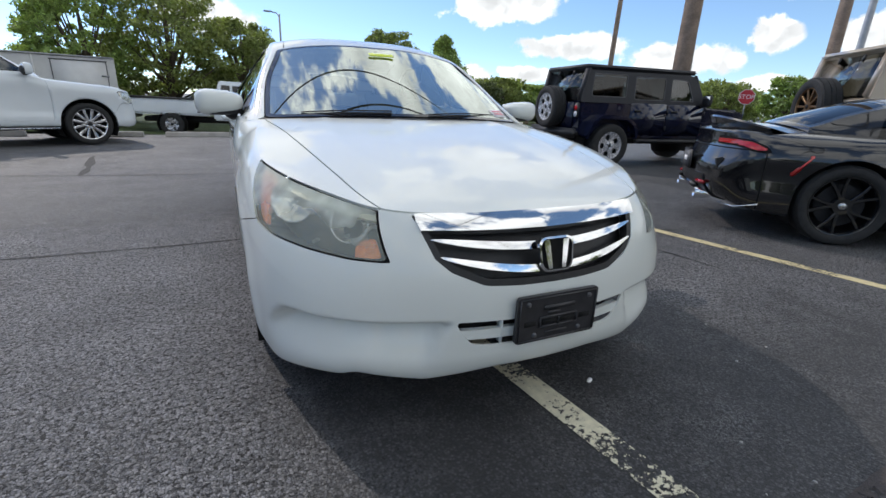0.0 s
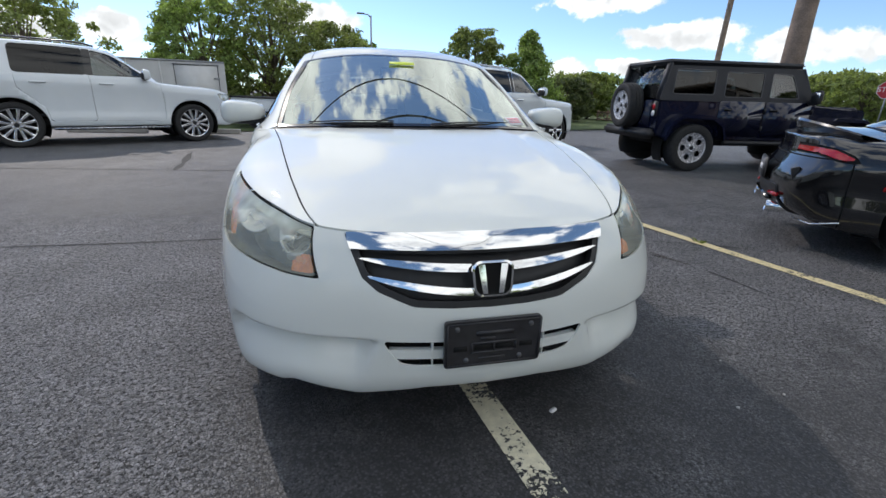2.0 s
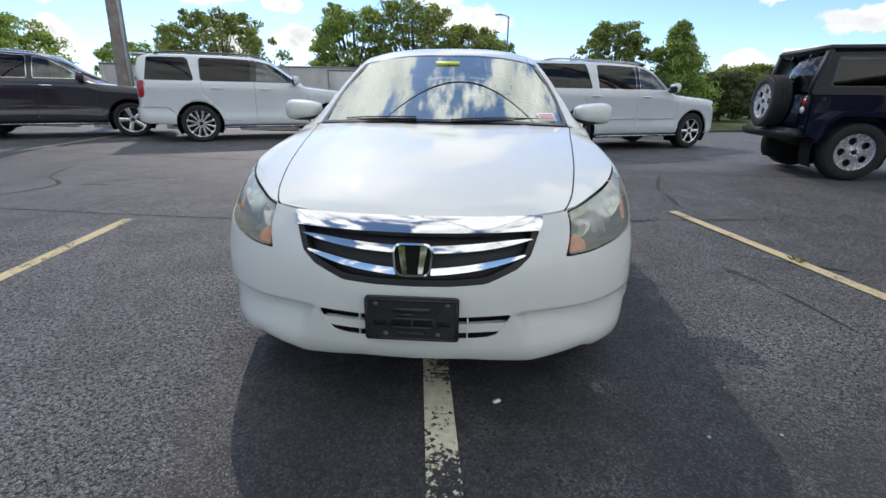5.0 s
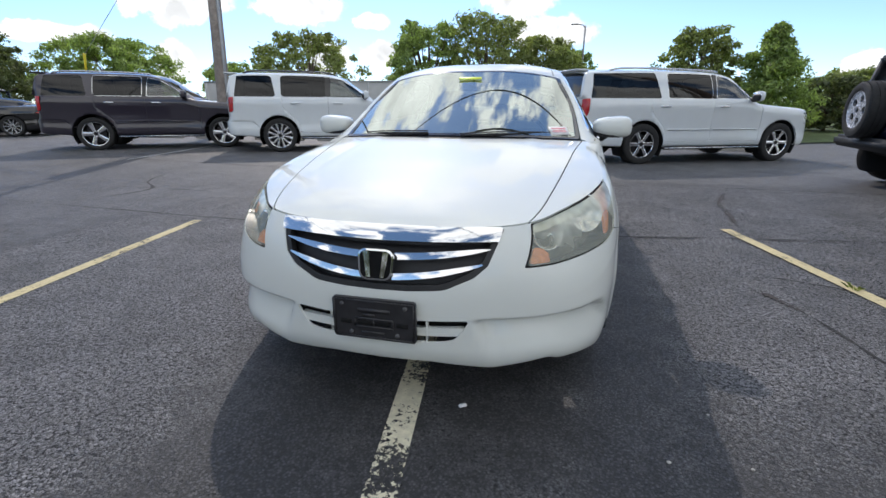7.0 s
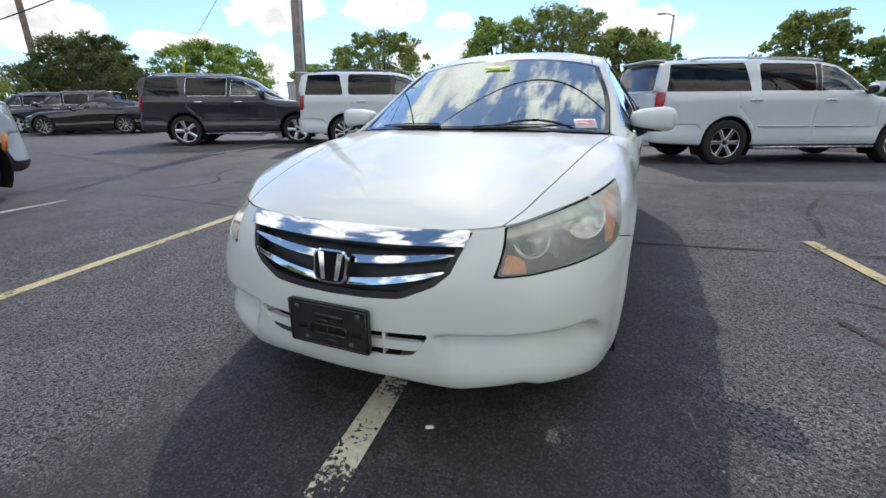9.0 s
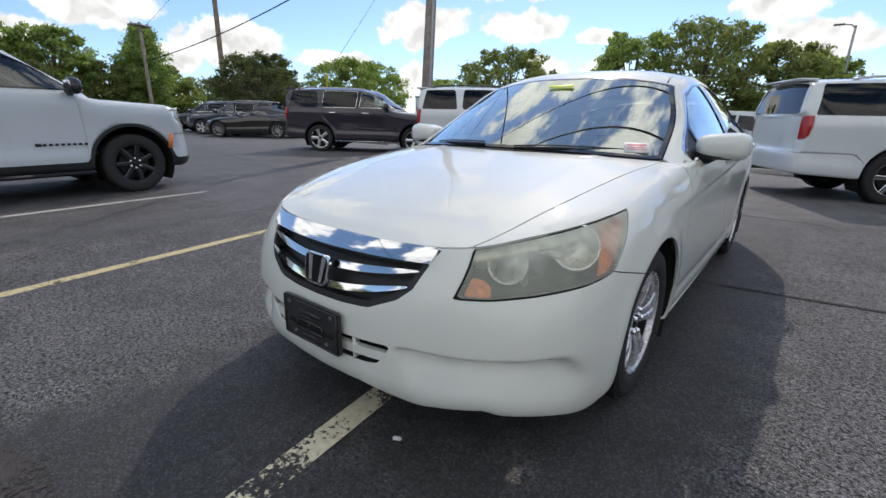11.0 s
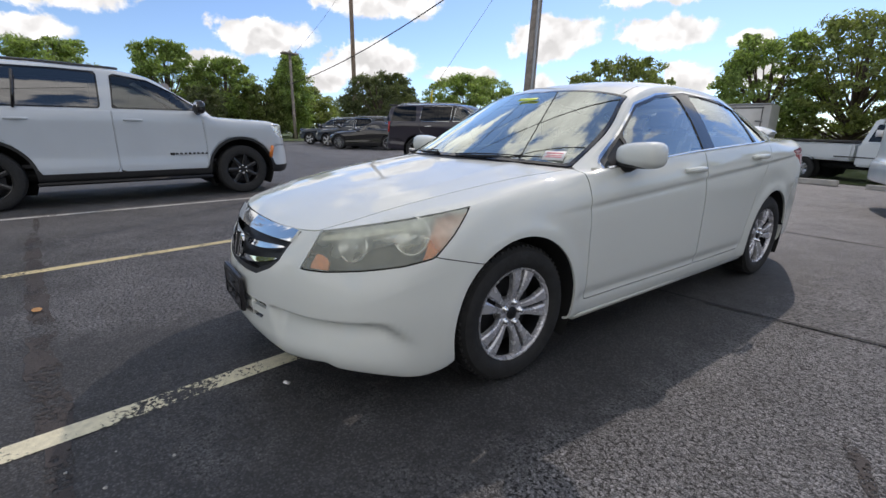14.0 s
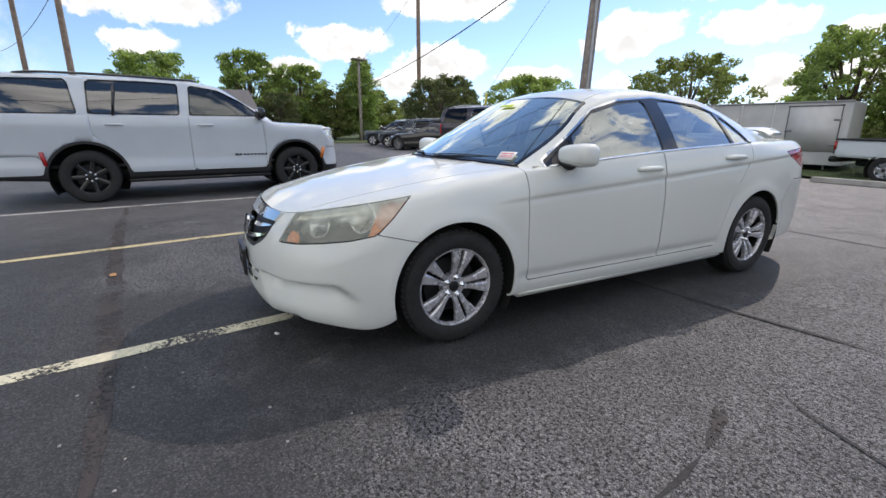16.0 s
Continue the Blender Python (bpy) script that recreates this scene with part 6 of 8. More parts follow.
def coupe(m, name, label, paint, sp_kind="sport"):
    """A low two-door coupe."""
    car = empty(name, m, label, "car", "parked vehicles")
    sport = sp_kind == "sport"
    wb, fo, ro, w, H, tr = (2.47, 0.92, 1.08, 0.925, 1.28, 0.345) if sport else (2.72, 0.88, 1.16, 0.955, 1.38, 0.345)
    e = wb + ro
    bz = 0.895 if sport else 0.98
    rearx = 0.05 if sport else 0.0
    sp = dict(
        ns=130, nk=3,
        outline=[(0, -fo), (0.4, -fo + 0.03), (0.68, -fo + 0.14), (0.82, -fo + 0.38), (0.89 * w / 0.925, -0.3), (0.905 * w / 0.925, 0.2), (0.865 * w / 0.925, 1.2), (0.90 * w / 0.925, wb - 0.35), (w, wb), (0.985 * w, wb + 0.28),
                 (0.93 * w, e - 0.38), (0.80 * w, e - 0.17), (0.5 * w, e - 0.05), (0, e)],
        ztop=[(-fo, 0.62), (-0.4, 0.80), (0.2, 0.86), (0.9, 0.90), (1.6, bz), (wb - 0.2, bz + 0.03), (wb + 0.3, bz + 0.035), (e, bz + 0.04)],
        zbot=[(-fo, 0.17), (0.4, 0.15), (wb - 0.4, 0.16), (e, 0.27)],
        itop=[(-fo, 0.15), (0, 0.22), (0.75, 0.20), (1.1, 0.06), (1.7, 0.08), (wb, 0.26), (e - 0.5, 0.28), (e, 0.2)],
        side=[(0.06, 0, 0, 0), (0.02, 0, 0.03, 0), (0.0, 0, 0.22, 0), (0.015, 0, 0.45, 0), (0.0, 0, 0.66, 0), (0.01, 0.05, 1, 0.15), (0.012, 0.25, 1, 0.06), (0.01, 0.6, 1, 0.014), (0, 1, 1, 0)],
        front=[(0.10, 0.17), (0.02, 0.19), (0.0, 0.28), (0.0, 0.40), (0.03, 0.50), (0.06, 0.56), (0.09, 0.60), (0.13, 0.63), (0.20, 0.66)],
        rear=[(0.22, 0.27), (0.12, 0.29), (0.04, 0.36), (0.0, 0.46), (0.0, 0.58), (0.05, 0.70), (0.09, 0.82), (0.09, 0.91), (0.12, bz + 0.03)],
        bonnet=dict(spine=(-0.4, 0.62), z=[(-fo, 0.66), (-0.4, 0.80), (0.2, 0.88), (0.9, 0.94)], edge=0.90, crown=2.0),
        boot=dict(spine=(wb + 0.42, e - 0.45), z=[(wb, bz + 0.12), (wb + 0.5, bz + 0.09), (e, bz + 0.10)], edge=wb + 0.30, crown=1.8),
        house=dict(n=70, belt=[0.90, 1.2, 1.5, 1.8, 2.1, 2.35, wb + 0.02, wb + 0.18, wb + 0.30],
                   rail=[(0.7, 0.9, 0.9), (0.66, 1.18, 1.07), (0.59, 1.46, 1.19), (0.56, 1.75, 1.215), (0.55, 2.05, 1.19), (0.555, 2.32, 1.13), (0.57, wb + 0.06, 1.06), (0.60, wb + 0.2, 1.0), (0.62, wb + 0.3, 0.97)],
                   mid=[(0.65, 0.94), (1.05, 1.12), (1.42, 1.25), (1.75, H), (2.05, H - 0.025), (2.35, H - 0.09), (wb + 0.1, H - 0.16), (wb + 0.28, H - 0.22), (wb + 0.42, bz + 0.10)], bulge=0.05, crown=2.4),
    )
    C = Car(sp)
    low = C.lower
    for y in (0.0, wb):
        _, low = cut(low, arch_of(y, tr, tr + 0.045, 0.5)(low[0]))
    tl, low = C.take(low, side_poly([(e - 0.47, 0.750), (e - 0.44, 0.795), (e - 0.34, 0.838), (e - 0.20, 0.858), (e + 0.2, 0.855), (e + 0.2, 0.818), (e - 0.24, 0.795), (e - 0.36, 0.757)], 0.45), 0.008)
    hl, low = C.take(low, side_poly([(-fo + 0.05, 0.60), (-fo + 0.1, 0.66), (-0.42, 0.76), (-0.45, 0.68)], 0.4), 0.003)
    rb, low = C.take(low, side_poly([(e - 0.46, 0), (e - 0.44, 0.765), (e + 1, 0.765), (e + 1, 0)], -1), 0.005)
    dif, rb = cut(rb, np.maximum(rb[0][:, 0] - 0.52, rb[0][:, 2] - 0.50))
    door, low = C.take(low, side_poly([(0.62, 0.26), (0.60, 0.7), (0.72, 1.0), (1.86, 1.1), (1.94, 0.7), (1.84, 0.26)], 0.5), 0.004)
    sheet("body", low, paint, car)
    sheet("rear_bumper", rb, paint, car)
    sheet("diffuser", dif, PLASTIC, car, "matt black diffuser", rim=0.02, push=0.015)
    sheet("door", door, paint, car, both=False)
    sheet("tail_lamp", tl, DARKRED, car, "dark red tail lamp", rim=0.01, push=0.004, both=False)
    sheet("headlamp", hl, REFLECT, car, rim=0.01, both=False)
    sheet("bonnet", C.lids["bonnet"], paint, car)
    sheet("boot_lid", C.lids["boot"], paint, car)
    fl = C.flank
    f = side_poly([(0.98, 0.92), (1.2, 1.045), (1.46, 1.16), (1.75, 1.185), (2.02, 1.16), (2.25, 1.07), (2.30, 0.9)], 0.2)
    pn, fl = cut(fl, f(fl[0]))
    sheet("side_window", pn, PRIVACY if sport else TINTED, car, rim=0.0, push=-0.004, both=False)
    rf = C.roof
    wsc, rf = cut(rf, np.maximum.reduce([0.05 - rf[0][:, 4], (0.1 - rf[0][:, 3]) * 0.4, (rf[0][:, 3] - 2.0) * 0.4]))
    sheet("windshield", wsc, TINTED, car, rim=0.0, push=-0.003)
    rg, rf = cut(rf, np.maximum.reduce([0.06 - rf[0][:, 4], (4.6 - rf[0][:, 3]) * 0.4, (rf[0][:, 3] - 7.6) * 0.4]))
    sheet("rear_glass", rg, PRIVACY, car, rim=0.0, push=-0.003)
    sheet("roof", join(rf, fl), paint if sport else MATTOP, car, rim=0.03)
    islands("panel_gap", join(*C.gaps), SHADOWGAP, car, 0.0, -0.008)
    for s in (1, -1):
        for y in (0.0, wb):
            wheel(car, (s * ((0.90 if sport else 0.93) if y else 0.885), y, tr), s, tr, 0.25, 0.255 if sport else 0.25, STY_Y if sport else STY_SPORT, BLACKALLOY if sport else SATIN, tread=False, cap=SATIN if sport else None)
            arch_liner(car, y, tr, tr + 0.05, 0.90, s, 0.3)
        mirror_pod(car, (s * 0.98, 1.02, 0.98), (0.20, 0.13, 0.12), paint, s, (s * 0.86, 1.0, 0.93))
    bm = bmesh.new()
    box(bm, (0, wb / 2, 0.24), (1.4, wb + 1.0, 0.14), None, 0.03)
    part("underbody", bm, SHADOWGAP, car)
    if sport:
        # tail spoiler, red reflectors, exhausts, plate panel, skirt blades
        bm = bmesh.new()
        G = np.zeros((25, 5, 5))
        for i, x in enumerate(np.linspace(-0.72, 0.72, 25)):
            yy = e - 0.20 - 0.34 * (abs(x) / 0.74) ** 2.2
            for j, (dy, dz) in enumerate(((-0.22, -0.015), (-0.10, 0.01), (0.05, 0.085), (0.062, 0.068), (0.0, -0.07))):
                G[i, j, :3] = (x, yy + dy, bz + 0.07 - 0.055 * (abs(x) / 0.72) ** 2 + dz * (1 - 0.45 * (abs(x) / 0.72) ** 3))
        S = grid(G, True)
        bm = to_bm(S)
        bmesh.ops.recalc_face_normals(bm, faces=bm.faces[:])
        part("ducktail_spoiler", bm, paint, car, sharp=0.7)
        for s in (1, -1):
            bm = bmesh.new()
            box(bm, (s * 0.50, e - 0.045, 0.42), (0.15, 0.04, 0.03), Matrix.Translation((s * 0.50, e - 0.045, 0.42)) @ Matrix.Rotation(radians(-s * 14), 4, 'Z') @ Matrix.Translation((-s * 0.50, -e + 0.045, -0.42)), 0.008)
            part("rear_reflector", bm, REDLENS, car)
            bm = bmesh.new()
            q = Matrix.Translation((s * 0.46, e - 0.02, 0.30)) @ Matrix.Rotation(-math.pi / 2, 4, "X")
            lathe(bm, [(0.050, -0.14), (0.052, 0.0), (0.046, 0.004), (0.043, -0.06)], 24, q)
            part("exhaust_tip", bm, CHROME, car)
            bm = bmesh.new()
            box(bm, (0, 0, 0), (0.03, 0.035, 0.22), Matrix.Translation((s * 0.895, wb + 0.37, 0.66)) @ Matrix.Rotation(radians(38), 4, 'X'), 0.01)
            mk = part("side_marker", bm, REDLENS, car, "red side marker")
            bm = bmesh.new()
            plate(bm, [(0, 0), (0.05, 0.02), (0.10, 0.20), (0.05, 0.22)], 0.04, Matrix.Translation((s * 0.66 - 0.02, e - 0.20, 0.46)) @ Matrix.Rotation(math.pi / 2, 4, "Y") @ Matrix.Rotation(math.pi / 2, 4, "Z"))
            bmesh.ops.recalc_face_normals(bm, faces=bm.faces[:])
            part("diffuser_blade", bm, PLASTIC, car, smooth=False)
            bm = bmesh.new()
            tube(bm, [(s * 0.66, e - 0.20, 0.255), (s * 0.80, e - 0.30, 0.25), (s * 0.88, e - 0.46, 0.30)], 0.007, 6)
            part("skirt_edge", bm, CHROME, car, "bright lower edge")
        bm = bmesh.new()
        box(bm, (0, e + 0.012, 0.60), (0.42, 0.02, 0.20), None, 0.01)
        pp = part("plate_recess", bm, PLASTIC, car)
        bm = bmesh.new()
        box(bm, (0, e + 0.026, 0.60), (0.30, 0.008, 0.15), None, 0.003)
        part("plate", bm, TRIMGREY, pp, "grey blank plate")
        bm = bmesh.new()
        box(bm, (0, e + 0.032, 0.60), (0.14, 0.004, 0.05), None, 0.002)
        part("plate_bar", bm, PAPER, pp)
        bm = bmesh.new()
        box(bm, (0, e - 0.03, 0.37), (0.84, 0.06, 0.03), None, 0.01)
        part("diffuser_lip", bm, GLOSSBLACK, car)
    return car


SUPRA = parked((5.56, -1.78), (3.75, -0.10), 0.90)
supra = coupe(SUPRA, "sports_coupe", "glossy black sports coupe with thin-spoked black wheels", BLACKP)
MUS = parked((-19.6, 8.0), (-17.4, 9.6), 0.93, True)
mus = coupe(MUS, "convertible_coupe", "black two-door convertible with a dark soft top", BLACKP, "soft")


def pickup(m):
    car = empty("pickup_truck", m, "old white long-bed pickup truck facing the trees", "pickup truck", "parked vehicles")
    wb, w, tr = 3.55, 0.98, 0.38
    bm = bmesh.new()
    box(bm, (0, wb + 0.05, 0.93), (1.90, 2.55, 0.50), None, 0.06)
    bed = part("bed", bm, WHITE2, car, sharp=0.7)
    bm = bmesh.new()
    box(bm, (0, wb + 0.05, 1.20), (1.92, 2.56, 0.05), None, 0.015)
    part("bed_rail", bm, PLASTIC, bed)
    bm = bmesh.new()
    prof = [(-0.95, 0.60), (-0.97, 1.02), (0.45, 1.12), (0.60, 1.16), (2.25, 1.18), (2.25, 0.55), (0.5, 0.52), (-0.6, 0.50)]
    plate(bm, [(z, -y) for y, z in prof], 1.92, Matrix(((0, 0, 1, -0.96), (0, -1, 0, 0), (1, 0, 0, 0), (0, 0, 0, 1))))
    bmesh.ops.recalc_face_normals(bm, faces=bm.faces[:])
    bmesh.ops.bevel(bm, geom=bm.edges[:], offset=0.05, segments=2, affect="EDGES")
    part("cab", bm, WHITE2, car, sharp=0.7)
    bm = bmesh.new()
    q = [(0.62, 1.15), (1.12, 1.82), (2.05, 1.84), (2.22, 1.15)]
    lo = []
    for s in (-1, 1):
        lo.append([bm.verts.new((s * (0.93 if z < 1.2 else 0.74), y, z)) for y, z in q])
    bm.faces.new(lo[0])
    bm.faces.new(lo[1][::-1])
    for i in range(4):
        bm.faces.new((lo[0][i], lo[1][i], lo[1][(i + 1) % 4], lo[0][(i + 1) % 4]))
    bmesh.ops.recalc_face_normals(bm, faces=bm.faces[:])
    bmesh.ops.bevel(bm, geom=bm.edges[:], offset=0.04, segments=2, affect="EDGES")
    part("cab_roof", bm, WHITE2, car, sharp=0.7)
    for s in (1, -1):
        bm = bmesh.new()
        pts = [(0.98, 1.24), (1.22, 1.68), (1.62, 1.70), (1.62, 1.24)]
        for P, nm in ((pts, "front_window"), ([(1.70, 1.24), (1.70, 1.70), (1.96, 1.70), (2.06, 1.24)], "rear_window")):
            bm = bmesh.new()
            vs = [bm.verts.new((s * (0.935 - (z - 1.15) * 0.285 + 0.006), y, z)) for y, z in P]
            vt = [bm.verts.new((s * (0.935 - (z - 1.15) * 0.285 - 0.012), y, z)) for y, z in P]
            bm.faces.new(vs if s > 0 else vs[::-1])
            for i in range(4):
                bm.faces.new((vs[i], vs[(i + 1) % 4], vt[(i + 1) % 4], vt[i]))
            bmesh.ops.recalc_face_normals(bm, faces=bm.faces[:])
            part(nm, bm, GLOSSBLACK, car, smooth=False)
        bm = bmesh.new()
        box(bm, (s * (0.90), 1.50, 1.46), (0.01, 0.20, 0.18), Matrix.Translation((0, 0.35, 0)), 0.002)
        part("window_sticker", bm, PAPER, car)
        bm = bmesh.new()
        box(bm, (s * 0.90, wb + 1.33, 1.02), (0.12, 0.05, 0.26), None, 0.015)
        part("tail_lamp", bm, REDLENS, car)
        for y in (0, wb):
            wheel(car, (s * 0.93, y, tr), s, tr, 0.24, 0.21, STY_TRAIL, SATIN, tread=False)
            arch_liner(car, y, tr, 0.44, 0.965, s, 0.25)
        bm = bmesh.new()
        box(bm, (s * 0.962, wb / 2 - 0.2, 0.80), (0.008, wb - 1.2, 0.03), None, 0.003)
        part("side_strip", bm, PLASTIC, car)
    bm = bmesh.new()
    box(bm, (0, wb + 1.42, 0.60), (1.7, 0.16, 0.18), None, 0.03)
    part("rear_bumper", bm, PLASTIC, car)
    bm = bmesh.new()
    box(bm, (0, wb / 2, 0.52), (1.2, wb + 1.8, 0.16), None, 0.03)
    part("chassis", bm, SHADOWGAP, car)
    return car


TRUCK = parked((0.87, 15.25), (-2.65, 15.80), 0.93)
truck = pickup(TRUCK)
# far parked cars beside the convertible and the tan off-roader
DAR = parked((-22.6, 8.6), (-20.3, 10.4), 0.93, True)
far_suv, _ = suv(DAR, "suv", "dark slate crossover parked behind the convertible", SLATE, wb=2.8, fo=0.9, ro=0.95, w=0.94, roof=1.62, hood=1.0, tr=0.35, rimr=0.25, archr=0.40, rack=SATIN, board=None)
far2, _ = suv(parked((-26.2, 8.9), (-23.9, 10.7), 0.93, True), "suv", "dark blue crossover at the end of the row", SLATE, wb=2.8, fo=0.9, ro=0.95, w=0.94, roof=1.62, hood=1.0, tr=0.35, rimr=0.25, archr=0.40, rack=SATIN, board=None)
BRO = Matrix.Translation((0, 0, 0.12)) @ parked((9.37, -1.05), (6.96, 0.64), 0.90)
bronze = mat("bronze_alloy", (0.28, 0.17, 0.09), 0.4, metal=0.8)
bro = offroader(BRO, "off_roader", "tan boxy off-roader with a chunky spare tyre on a bronze rim", TAN, TAN, bronze, bronze, STY_SPORT)


# ---- ground, markings, street furniture ----
def asphalt():
    m = bpy.data.materials.new("asphalt")
    m.use_nodes = True
    nt = m.node_tree
    N, L = nt.nodes.new, nt.links.new
    p = nt.nodes["Principled BSDF"]
    co = N("ShaderNodeTexCoord")

    def noisy(scale, detail=4, rough=0.5):
        n = N("ShaderNodeTexNoise")
        n.inputs["Scale"].default_value, n.inputs["Detail"].default_value, n.inputs["Roughness"].default_value = scale, detail, rough
        L(co.outputs["Object"], n.inputs["Vector"])
        return n.outputs[0]

    def rng(v, a, b, c, d):
        r = N("ShaderNodeMapRange")
        r.inputs["From Min"].default_value, r.inputs["From Max"].default_value = a, b
        r.inputs["To Min"].default_value, r.inputs["To Max"].default_value = c, d
        L(v, r.inputs["Value"])
        return r.outputs[0]

    def op(o, a, b):
        q = N("ShaderNodeMath")
        q.operation = o
        for i, v in enumerate((a, b)):
            if isinstance(v, (int, float)):
                q.inputs[i].default_value = v
            else:
                L(v, q.inputs[i])
        return q.outputs[0]
    sep = N("ShaderNodeSeparateXYZ")
    L(co.outputs["Object"], sep.inputs[0])

    def patch_at(x0, x1, y0, y1):
        """1 over a stretch of the lot, with soft edges."""
        u = op("MINIMUM", op("SUBTRACT", sep.outputs[0], x0), op("SUBTRACT", x1, sep.outputs[0]))
        v = op("MINIMUM", op("SUBTRACT", sep.outputs[1], y0), op("SUBTRACT", y1, sep.outputs[1]))
        return op("MULTIPLY", rng(u, -0.15, 0.2, 0.0, 1.0), rng(v, -0.4, 0.5, 0.0, 1.0))
    big = noisy(0.5, 6, 0.6)
    worn = op("ADD", op("MAXIMUM", patch_at(-3.8, -0.80, -2.0, 2.4), patch_at(1.27, 5.0, -0.75, 5.0)), rng(big, 0.38, 0.62, -0.2, 0.25))
    worn = rng(op("ADD", worn, rng(noisy(5, 5, 0.65), 0.3, 0.7, -0.3, 0.3)), 0.1, 0.9, 0.0, 1.0)
    # chippings bedded in bitumen; where worn they stand bare, with open pits between them
    bent = N("ShaderNodeVectorMath")
    bent.operation = "MULTIPLY_ADD"
    wob = N("ShaderNodeTexNoise")
    wob.inputs["Scale"].default_value, wob.inputs["Detail"].default_value = 60, 3
    L(co.outputs["Object"], wob.inputs["Vector"])
    L(wob.outputs[1], bent.inputs[0])
    bent.inputs[1].default_value = (0.012, 0.012, 0.0)
    L(co.outputs["Object"], bent.inputs[2])
    vor, gap = N("ShaderNodeTexVoronoi"), N("ShaderNodeTexVoronoi")
    gap.feature = "DISTANCE_TO_EDGE"
    for v in (vor, gap):
        v.inputs["Scale"].default_value = 98
        L(bent.outputs[0], v.inputs["Vector"])
    stone = rng(vor.outputs["Distance"], 0.15, 0.62, 1.0, 0.0)
    tone = N("ShaderNodeSeparateColor")
    L(vor.outputs["Color"], tone.inputs[0])
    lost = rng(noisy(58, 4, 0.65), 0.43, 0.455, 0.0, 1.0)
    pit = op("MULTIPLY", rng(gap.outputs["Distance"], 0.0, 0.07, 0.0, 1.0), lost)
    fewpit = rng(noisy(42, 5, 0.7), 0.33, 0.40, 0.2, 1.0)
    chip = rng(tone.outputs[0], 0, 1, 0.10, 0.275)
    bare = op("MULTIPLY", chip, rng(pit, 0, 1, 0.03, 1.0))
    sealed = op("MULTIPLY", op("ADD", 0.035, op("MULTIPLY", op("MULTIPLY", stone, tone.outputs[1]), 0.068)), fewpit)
    # beyond the bays the sealed tone is ramped paler towards -x and +y
    far_gain = op("MAXIMUM", rng(sep.outputs[0], -2.6, -4.2, 1.0, 2.0), rng(sep.outputs[1], 2.5, 6.0, 1.0, 2.6))
    sealed = op("MULTIPLY", sealed, far_gain)
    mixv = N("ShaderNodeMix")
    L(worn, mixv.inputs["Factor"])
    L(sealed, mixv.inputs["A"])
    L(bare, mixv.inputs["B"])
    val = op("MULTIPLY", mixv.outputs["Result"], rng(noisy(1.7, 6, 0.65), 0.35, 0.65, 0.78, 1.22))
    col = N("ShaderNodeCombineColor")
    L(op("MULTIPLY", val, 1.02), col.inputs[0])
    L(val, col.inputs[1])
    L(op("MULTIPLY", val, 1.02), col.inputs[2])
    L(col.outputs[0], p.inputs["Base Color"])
    L(rng(stone, 0, 1, 0.70, 0.48), p.inputs["Roughness"])
    p.inputs["Specular IOR Level"].default_value = 0.5
    b = N("ShaderNodeBump")
    b.inputs["Strength"].default_value, b.inputs["Distance"].default_value = 1.0, 0.010
    L(op("ADD", op("MULTIPLY", op("ADD", pit, op("MULTIPLY", stone, 0.3)), rng(worn, 0, 1, 0.12, 0.9)), op("MULTIPLY", fewpit, 0.3)), b.inputs["Height"])
    L(b.outputs[0], p.inputs["Normal"])
    return m


def on_lot(bm):
    for v in bm.verts:
        v.co.z += float(lie(v.co.x, v.co.y))


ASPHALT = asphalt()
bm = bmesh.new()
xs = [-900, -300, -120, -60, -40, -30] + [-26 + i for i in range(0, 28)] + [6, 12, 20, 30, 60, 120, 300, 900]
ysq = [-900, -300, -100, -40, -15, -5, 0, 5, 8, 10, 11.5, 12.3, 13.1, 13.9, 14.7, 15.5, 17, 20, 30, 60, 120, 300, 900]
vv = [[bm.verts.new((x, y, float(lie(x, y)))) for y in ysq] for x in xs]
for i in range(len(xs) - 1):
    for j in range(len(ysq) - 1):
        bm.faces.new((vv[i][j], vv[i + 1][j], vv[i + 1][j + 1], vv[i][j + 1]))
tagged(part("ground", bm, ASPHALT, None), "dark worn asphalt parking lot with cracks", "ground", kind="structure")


def paint_mat(name, color, wear):
    """Worn road paint: flaking through to the asphalt in speckled patches."""
    m = mat(name, color, 0.8, var=0.15, scale=30, bump=0.3, bscale=150)
    nt = m.node_tree
    N, L = nt.nodes.new, nt.links.new
    p, out = nt.nodes["Principled BSDF"], nt.nodes["Material Output"]
    co, a, b2, tr, mx = N("ShaderNodeTexCoord"), N("ShaderNodeTexNoise"), N("ShaderNodeTexNoise"), N("ShaderNodeBsdfTransparent"), N("ShaderNodeMixShader")
    a.inputs["Scale"].default_value, a.inputs["Detail"].default_value, a.inputs["Roughness"].default_value = 45, 4, 0.7
    b2.inputs["Scale"].default_value = 3.0
    L(co.outputs["Object"], a.inputs["Vector"])
    L(co.outputs["Object"], b2.inputs["Vector"])
    s = N("ShaderNodeMath")
    s.operation = "MULTIPLY_ADD"
    L(b2.outputs[0], s.inputs[0])
    s.inputs[1].default_value = 0.8
    L(a.outputs[0], s.inputs[2])
    r = N("ShaderNodeMapRange")
    r.inputs["From Min"].default_value, r.inputs["From Max"].default_value = wear, wear + 0.03
    L(s.outputs[0], r.inputs["Value"])
    L(r.outputs[0], mx.inputs[0])
    L(p.outputs[0], mx.inputs[1])
    L(tr.outputs[0], mx.inputs[2])
    L(mx.outputs[0], out.inputs[0])
    return m


